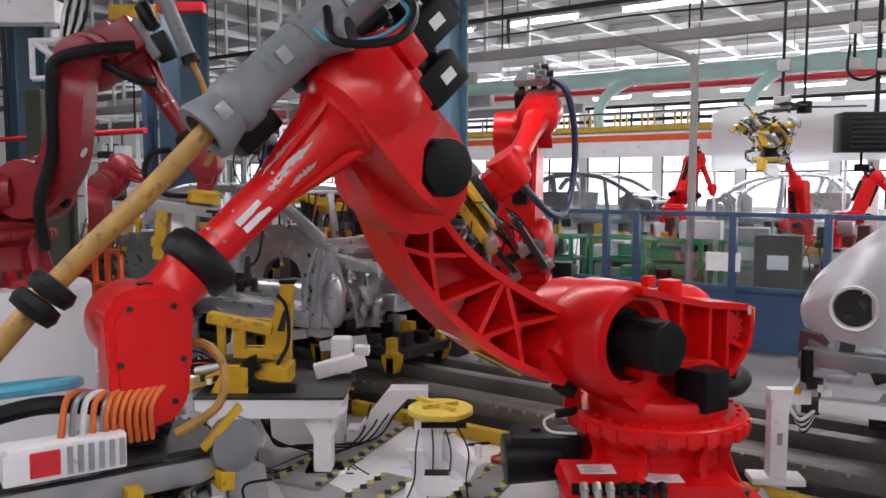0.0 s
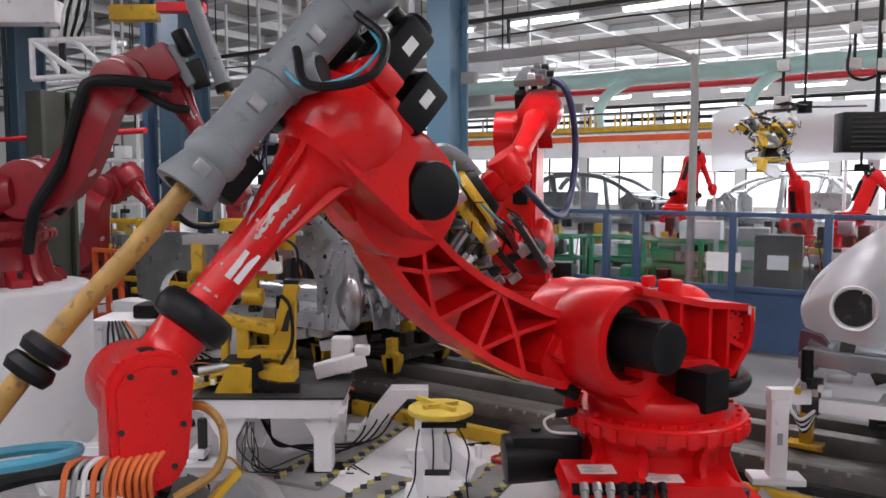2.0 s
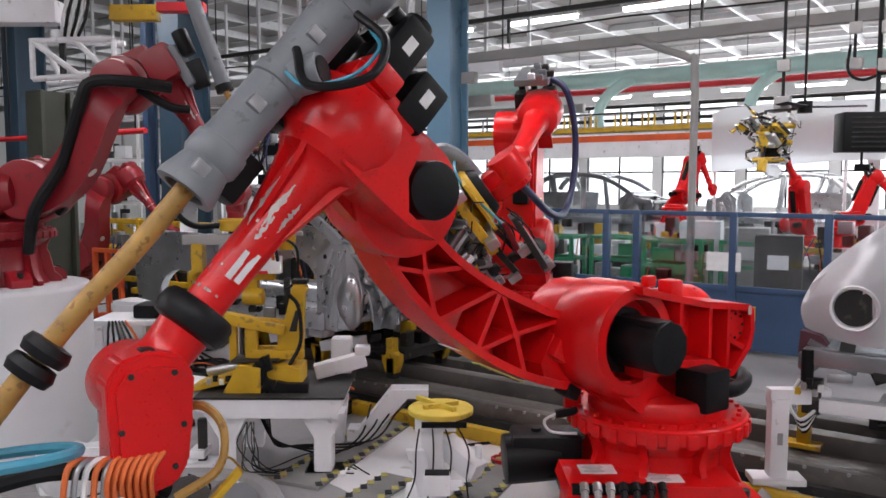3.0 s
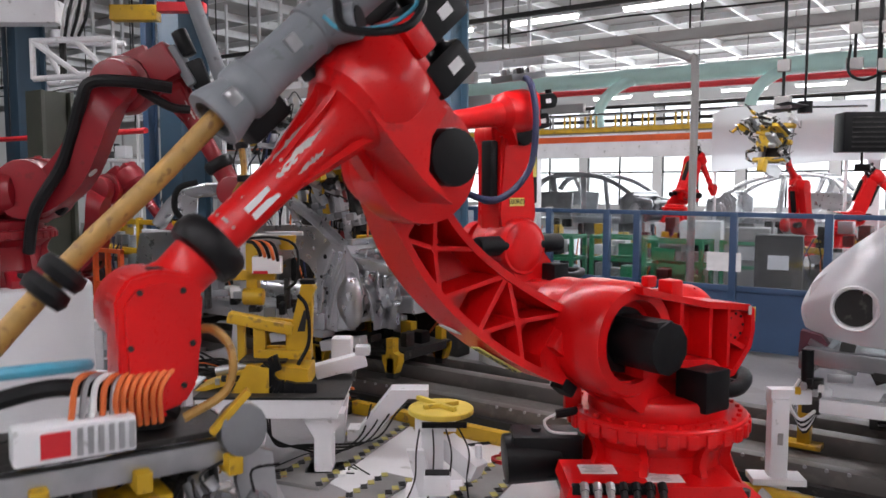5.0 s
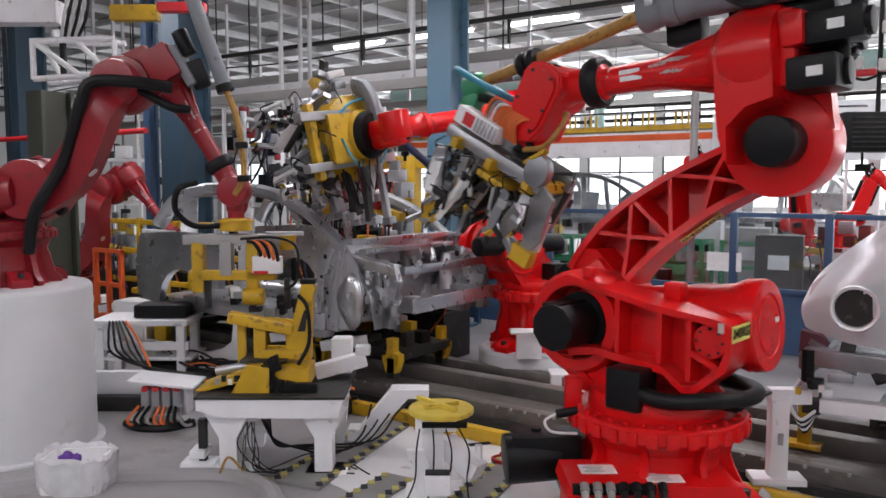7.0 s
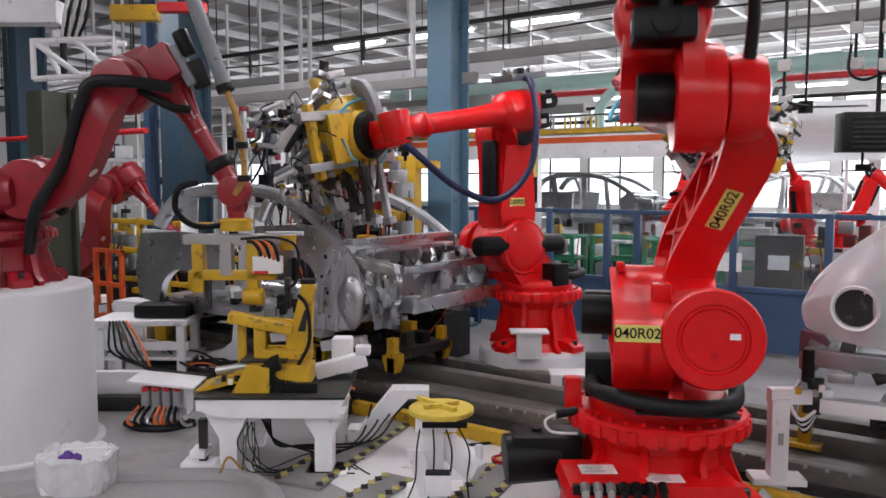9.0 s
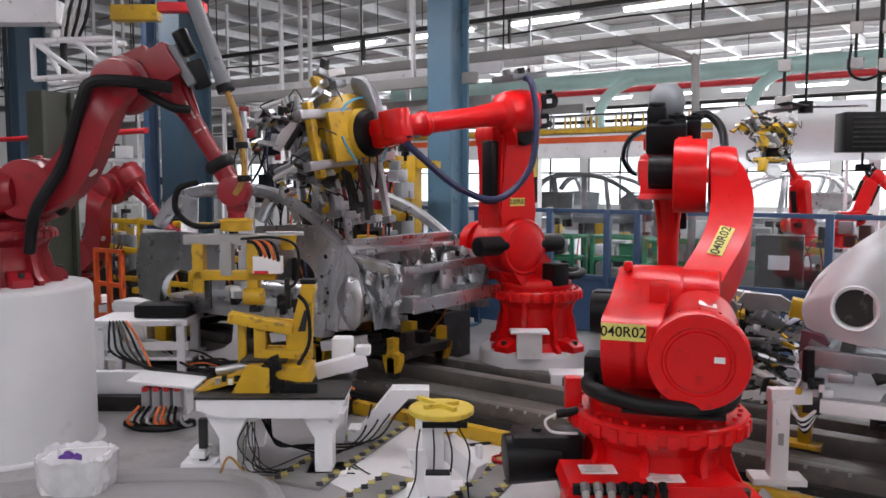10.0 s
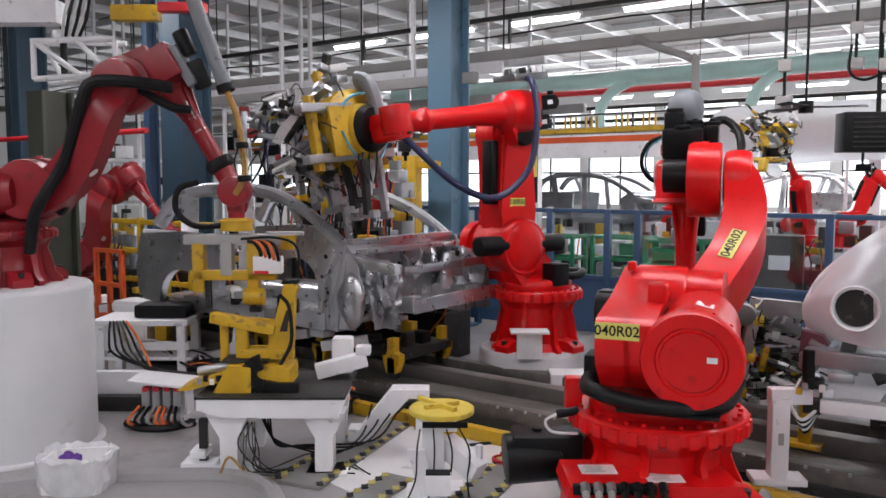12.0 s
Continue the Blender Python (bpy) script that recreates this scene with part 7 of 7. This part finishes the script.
def left_overhead():
    T = thing("hanging_truss", pose(-6.75, 3.86, 2.7, 0, 0, YAW), "white tubular truss hung from the ceiling", "truss")
    for a, b in (((-0.36, 0, 0.05), (0.36, 0, 0.1)), ((-0.36, 0, 0.38), (0.36, 0, 0.4)), ((-0.36, 0, 0.05), (-0.36, 0, 0.4)), ((0.36, 0, 0.1), (0.36, 0, 0.4)), ((-0.36, 0, 0.38), (0.05, 0, 0.08)), ((0.0, 0, 0.4), (0.32, 0, 0.1)), ((-0.2, 0.2, 0.05), (-0.36, 0.2, 0.4)), ((-0.36, 0.25, 0.4), (0.36, 0.25, 0.4)), ((-0.36, 0.25, 0.05), (0.36, 0.25, 0.08))):
        part("tube", cyl(BM(), a, b, 0.026, n=8), WHITE, T)
    part("mast", cyl(BM(), (-0.14, 0.1, 0.1), (-0.14, 0.1, CZ - 2.6), 0.03, n=8), DARK, T)
    part("collar", cyl(BM(), (-0.14, 0.1, 0.4), (-0.14, 0.1, 0.48), 0.11, n=16), ALU, T)
    part("head", box(BM(), (-0.4, 0.0, 0.62), (0.6, 0.2, 0.2), 0.01), WHITE, T)
    for i in range(6):
        part("cable", tube(BM(), [(-0.1 + 0.03 * i, 0, 0.42), (-0.05 + 0.04 * i, -0.05, 0.6), (0.0 + 0.03 * i, 0, 0.9), (-0.05 + 0.02 * i, 0, 1.4)], 0.014, 6), WIRE if i % 2 else PAPER, T)
    B = thing("crane_beam", pose(-7.0, 5.6, 3.62, 0, 0, YAW), "yellow and red overhead crane beam", "beam")
    part("beam", box(BM(), (-0.85, 0, 0.02), (0.5, 0.16, 0.16), 0.01), YELLOW, B)
    part("red_end", box(BM(), (-0.35, 0, 0.08), (0.5, 0.14, 0.1), 0.01), REDBRIGHT, B)
    part("hanger", cyl(BM(), (-0.75, 0, 0.1), (-0.75, 0, CZ - 3.52), 0.02, n=8), DARK, B)
    for i, (z, y) in enumerate(((3.15, 8.4), (3.35, 9.0), (2.9, 8.8), (3.6, 10.2), (3.0, 11.5))):
        P = thing("gantry_beam", pose(-10, y, z), "white overhead gantry beam", "beam", "gantry beams")
        part("beam", box(BM(), (0, 0, 0), (9.0, 0.1, 0.14), 0.008), WHITE if i % 2 else PIPE, P)
        for x in (-4, -1.5, 1.0, 3.5):
            part("hanger", box(BM(), (x, 0, (CZ + 0.09 - z) / 2), (0.05, 0.05, CZ + 0.09 - z)), WHITE, P)
    R = thing("red_air_pipe", pose(-10.5, 5.6, 2.45), "thin red air pipe behind the pedestal robot", "pipe")
    part("pipe", cyl(BM(), (-6, 0, 0), (2.2, 0, 0), 0.035, n=8), REDBRIGHT, R)
    for x in (-5, -1, 2):
        part("hanger", cyl(BM(), (x, 0, 0), (x, 0, CZ - 2.35), 0.012, n=6), WIRE, R)
    H = thing("hoist_bracket", pose(-5.75, 7.55, 0), "orange yellow jib bracket on the blue column", "bracket")
    part("arm", box(BM(), (-0.2, 0, 2.05), (0.95, 0.1, 0.09), 0.01), YELLOW, H)
    part("post", box(BM(), (-0.08, 0, 1.08), (0.13, 0.13, 2.16), 0.01), YELLOW, H)
    F = thing("yellow_barrier", pose(-9.2, 6.4, 0), "yellow steel barrier behind the line", "barrier")
    for z in (0.5, 0.9, 1.3):
        part("rail", box(BM(), (0, 0, z), (3.4, 0.06, 0.07), 0.006), YELLOW, F)
    for x in (-1.6, -0.5, 0.6, 1.6):
        part("post", box(BM(), (x, 0, 0.68), (0.07, 0.07, 1.36), 0.006), YELLOW, F)
    O = thing("red_guard", pose(-8.2, 5.0, 0), "bright orange red tube guard beside the line", "guard")
    for x in (-0.25, 0.0, 0.25):
        part("post", box(BM(), (x, 0, 0.55), (0.05, 0.05, 1.1), 0.005), ORANGE, O)
    for z in (0.35, 0.7, 1.08):
        part("rail", box(BM(), (0, 0, z), (0.55, 0.045, 0.045)), ORANGE, O)
    S = thing("hinged_panel", pose(-7.1, 4.9, 0), "white panel on a yellow stand", "panel")
    part("panel", box(BM(), (0, 0, 1.15), (0.55, 0.03, 0.42), 0.01), WHITE, S)
    part("stand", box(BM(), (-0.05, 0.05, 0.62), (0.2, 0.08, 1.24), 0.01), YELLOW, S)
    part("foot", box(BM(), (0, 0.05, 0.015), (0.5, 0.4, 0.03)), YELLOW, S)
    C = thing("control_cabinet", pose(-7.5, 4.9, 0, 0, 0, 20), "small white control cabinet on the floor", "cabinet", "control cabinets")
    part("body", box(BM(), (0, 0, 0.3), (0.4, 0.3, 0.6), 0.01), WHITE, C)
    part("door", box(BM(), (0, -0.155, 0.3), (0.34, 0.012, 0.52), 0.004), WHITE, C)


left_overhead()


def line_clutter():
    """Cable runs, sensors and small fittings along the near side of the conveyor."""
    rnd = random.Random(77)
    for j, (x0, x1, y, z) in enumerate(((-6.9, -5.2, 4.55, 0.3), (-5.3, -4.2, 4.5, 0.3), (-8.6, -6.8, 4.7, 0.25))):
        L = thing("cable_run", pose(0, 0, 0), "tangled dark cable run beside the conveyor", "cables", "cable runs")
        part("tray", box(BM(), ((x0 + x1) / 2, y + 0.1, 0.05), (x1 - x0, 0.24, 0.1), 0.006), DARK, L)
        for i in range(9):
            pts = [(x0 + (x1 - x0) * q / 5, y + rnd.uniform(-0.08, 0.2), 0.1 + rnd.uniform(0.0, 0.14)) for q in range(6)]
            part("cable", tube(BM(), pts, rnd.uniform(0.006, 0.014), 6, 4), rnd.choice((WIRE, WIRE, WIRE, DARK, CABLEORANGE, HOSE, PAPER)), L)
        for i in range(8):
            part("fitting", box(BM(), (rnd.uniform(x0, x1), y + rnd.uniform(0.0, 0.2), 0.12 + rnd.uniform(0, 0.04)), (rnd.uniform(0.03, 0.1), rnd.uniform(0.03, 0.08), rnd.uniform(0.04, 0.1)), 0.005), rnd.choice((STEEL, DARK, WHITE, YELLOW, ALU, BLACK)), L)
    for j, (x, y, z) in enumerate(((-7.9, 7.4, 2.6), (-8.6, 7.9, 2.2), (-9.4, 8.0, 2.9), (-6.9, 8.6, 2.7), (-10.4, 7.6, 2.4), (-7.0, 7.2, 1.7), (-11.2, 8.0, 2.0), (-8.2, 8.8, 1.6))):
        M = thing("spot_welder", pose(x, y, 0, 0, 0, rnd.uniform(-40, 60)), "grey spot welding unit on a white mast", "welder", "spot welders")
        part("mast", box(BM(), (0, 0, z / 2), (0.09, 0.09, z), 0.008), WHITE if j % 2 else STEEL, M)
        part("foot", box(BM(), (0, 0, 0.015), (0.4, 0.4, 0.03), 0.004), DARK, M)
        part("boom", beam(BM(), (0, 0, z - 0.1), (0.55, 0.1, z - 0.25), 0.07, 0.07, 0.008), STEEL, M)
        for i in range(9):
            part("unit", box(BM(), (rnd.uniform(-0.2, 0.6), rnd.uniform(-0.2, 0.2), z + rnd.uniform(-0.75, 0.05)), (rnd.uniform(0.06, 0.26), rnd.uniform(0.06, 0.2), rnd.uniform(0.06, 0.22)), 0.01), rnd.choice((STEEL, DARK, BLACK, ALU, DARKRED, DARK)), M)
        for i in range(6):
            a = rnd.uniform(-0.2, 0.5)
            part("cable", tube(BM(), [(a, 0, z - 0.1), (a + rnd.uniform(-0.2, 0.2), -0.15, z - 0.4), (a + rnd.uniform(-0.2, 0.2), 0.0, z - 0.8), (0.0, 0.05, z - 1.2)], 0.012, 6, 4), WIRE if i % 3 else NAVY, M)


line_clutter()


def far_side_machines():
    """Dark fixtures on the far side of the line, behind the car body."""
    rnd = random.Random(91)
    for x, y, w, h in ((-5.66, 6.75, 1.1, 2.05), (-5.0, 6.75, 0.7, 1.0), (-6.3, 6.9, 1.0, 1.25), (-7.6, 6.9, 0.9, 1.1), (-8.8, 6.7, 0.9, 1.3), (-10.6, 6.6, 1.1, 1.2), (-6.9, 8.0, 1.2, 1.5), (-12.0, 7.4, 1.2, 1.4), (-6.75, 7.1, 1.3, 2.1),
                       (-6.6, 12.0, 1.3, 1.25), (-5.2, 12.4, 1.3, 1.15), (-3.9, 12.1, 1.2, 1.3), (-2.6, 12.6, 1.3, 1.15), (-1.2, 12.2, 1.3, 1.25), (0.2, 12.5, 1.3, 1.2)):
        M = thing("fixture_machine", pose(x, y, 0, 0, 0, rnd.uniform(-8, 8)), "tall dark welding fixture with steel clamps behind the car body" if h > 1.8 else "dark welding fixture with yellow arms and steel clamps", "machine", "far side fixtures")
        part("base", box(BM(), (0, 0, h * 0.25), (w, 0.5, h * 0.5), 0.015), DARK, M)
        part("post", box(BM(), (-w * 0.3, 0, h * 0.5), (0.16, 0.2, h), 0.012), rnd.choice((YELLOW, DARK)) if h < 1.8 else DARK, M)
        part("post", box(BM(), (w * 0.3, 0, h * 0.45), (0.14, 0.2, h * 0.9), 0.012), rnd.choice((YELLOW, DARK, STEEL)) if h < 1.8 else STEEL, M)
        part("arm", beam(BM(), (-w * 0.4, -0.1, h * 0.8), (w * 0.4, -0.12, h * 0.72), 0.1, 0.09, 0.01), YELLOW, M)
        for i in range(13 if h < 1.8 else 34):
            part("clamp_piece", box(BM(), (rnd.uniform(-0.5, 0.5) * w, rnd.uniform(-0.3, 0.1), h * rnd.uniform(0.5, 1.02)), (rnd.uniform(0.04, 0.2), rnd.uniform(0.05, 0.16), rnd.uniform(0.05, 0.2)), 0.01, None), rnd.choice((DARK, BLACK, STEEL, ALU, DARK, DARKRED, YELLOW)), M)
        for i in range(7):
            a = rnd.uniform(-0.5, 0.5) * w
            part("cable", tube(BM(), [(a, -0.28, h * 0.9), (a + rnd.uniform(-0.15, 0.15), -0.34, h * 0.6), (a + rnd.uniform(-0.15, 0.15), -0.28, h * 0.3)], 0.011, 6, 4), rnd.choice((WIRE, WIRE, CABLEORANGE, NAVY)), M)


far_side_machines()


# ---- moving things ----
MAIN_Q = [
    (0.0, 250.8, 36.3, -42.3, 0, 47, 0), (0.5, 250.8, 33.0, -46.4, 0, 43, 0), (1.5, 250.8, 31.9, -47.7, 0, 41, 0), (2.5, 250.8, 31.3, -48.5, 0, 40, 0),
    (3.2, 250.8, 31.7, -48.1, 0, 41, 0), (4.4, 250.8, 35.0, -43.9, 0, 45, 0), (4.8, 250.8, 36.1, -42.5, 0, 47, 0), (5.0, 250.8, 38.5, -42.0, 0, 47, 0),
    (5.2, 250.8, 46.6, -41.2, 0, 46, 0), (5.5, 250.8, 68.3, -36.3, 0, 47, 0), (6.0, 249.0, 109.0, -24.6, 0, 46, 0), (6.5, 228.4, 130.3, -13.3, 0, 51, 0),
    (7.0, 173.8, 135.7, -3.4, 0, 59, 0), (7.6, 149.0, 138.0, -2.0, -10, 62, 0), (8.2, 128.0, 138.0, -4.0, -30, 66, 0), (8.8, 117.5, 133.6, 0.0, -50, 70, 0), (9.0, 115.5, 121.1, -5.0, -60, 70, 0),
    (9.5, 109.3, 72.0, -36.0, -75, 75, 0), (10.0, 107.6, 36.4, -79.0, -88, 80, 0), (10.5, 106.6, 35.0, -81.0, -90, 80, 0), (12.0, 103.9, 35.0, -81.3, -90, 80, 0)]
LINE_Q = [(0.0, 288, 92, -24, -60, 65, 0), (3.2, 288, 92, -24, -60, 65, 0), (4.6, 251, 90, -9, -85, 70, 0), (9.0, 251, 90, -9, -85, 70, 0), (12.0, 251, 90, -7, -85, 70, 0)]
POST_Q = [(0.0, 35.5, 63, -57, 0, 40, 0), (0.2, 35.5, 57, -58, 0, 36, 0), (0.5, 35.5, 46.7, -60, 0, 30, 0), (12.0, 35.5, 46.7, -60, 0, 30, 0)]
BACK_Q = [(0.0, 30, 70, -25, 0, 40, 0), (0.6, 20, 62, -50, 0, 40, 0), (12.0, 20, 62, -50, 0, 40, 0)]
CLAMP_X = [(0.0, -0.13), (1.6, -0.13), (2.4, -0.07), (3.2, -0.05), (4.8, 0.0), (11.4, 0.0), (11.8, -0.12), (12.0, -0.12)]
LOCK_X = [(0.0, 0.5), (0.9, 0.2), (1.5, -0.62), (1.85, -1.0), (3.2, -1.02), (12.0, -1.02)]
UP = pose(0, 0, 0, 0, -90, 0)


def drive(robot, seg, d, rows, held, step=0.1):
    n = round(12.0 / step)
    tracks = {k: [] for k in seg}
    hold, mats = [], []
    for i in range(n + 1):
        t = i * step
        p = robot_poses(d, glide(rows, t))
        for k in seg:
            tracks[k].append((t, p[k]))
        w = robot.matrix_basis @ p["tool"] @ UP
        hold.append((t, w))
        mats.append((t, p))
    for k, ob in seg.items():
        walk(ob, tracks[k])
    if held:
        walk(held, hold)
    return mats, hold


def motions():
    mats, hold = drive(main_robot, main_seg, BIG, MAIN_Q, tool)
    rows = []
    for (t, p), (_, w) in zip(mats, hold):
        a = w @ Vector((0.58, 0.0, 0.14))
        b = MAIN_AT @ p["forearm"] @ Vector((0.58, 0.08, BIG["a3"] + 0.33))
        q = (b - a).to_track_quat("Z", "Y").to_matrix().to_4x4()
        rows.append((t, Matrix.Translation(a) @ q))
    walk(hose, rows)
    drive(line_robot, line_seg, MID, LINE_Q, tool3)
    drive(post_robot, post_seg, SMALL, POST_Q, tool2)
    for rob, seg, d, q, held in ((far_robot, far_seg, TINY, (252, 78, 48, 0, 30, 0), far_tool),
                                 (far_robot2, far_seg2, TINY, (20, 70, -50, 0, 30, 0), None), (far_robot3, far_seg3, TINY, (60, 70, -60, 0, 20, 0), None)):
        p = robot_poses(d, q)
        for k in seg:
            seg[k].matrix_basis = p[k]
        if held:
            held.matrix_basis = rob.matrix_basis @ p["tool"] @ UP
    drive(back_robot, back_seg, SMALL, BACK_Q, None, 0.2)
    walk(car, [(0.0, pose(-4.68, 5.55, 0.61)), (0.2, pose(-4.59, 5.55, 0.61)), (0.4, pose(-4.515, 5.55, 0.61)), (0.6, pose(-4.50, 5.55, 0.61)), (12.0, pose(-4.50, 5.55, 0.61))])
    walk(clamp, [(t, ST @ pose(-1.15 + x, 5.1, 0.516)) for t, x in CLAMP_X])
    walk(lock, [(t, pose(x, 5.5, 0.12)) for t, x in LOCK_X])


motions()
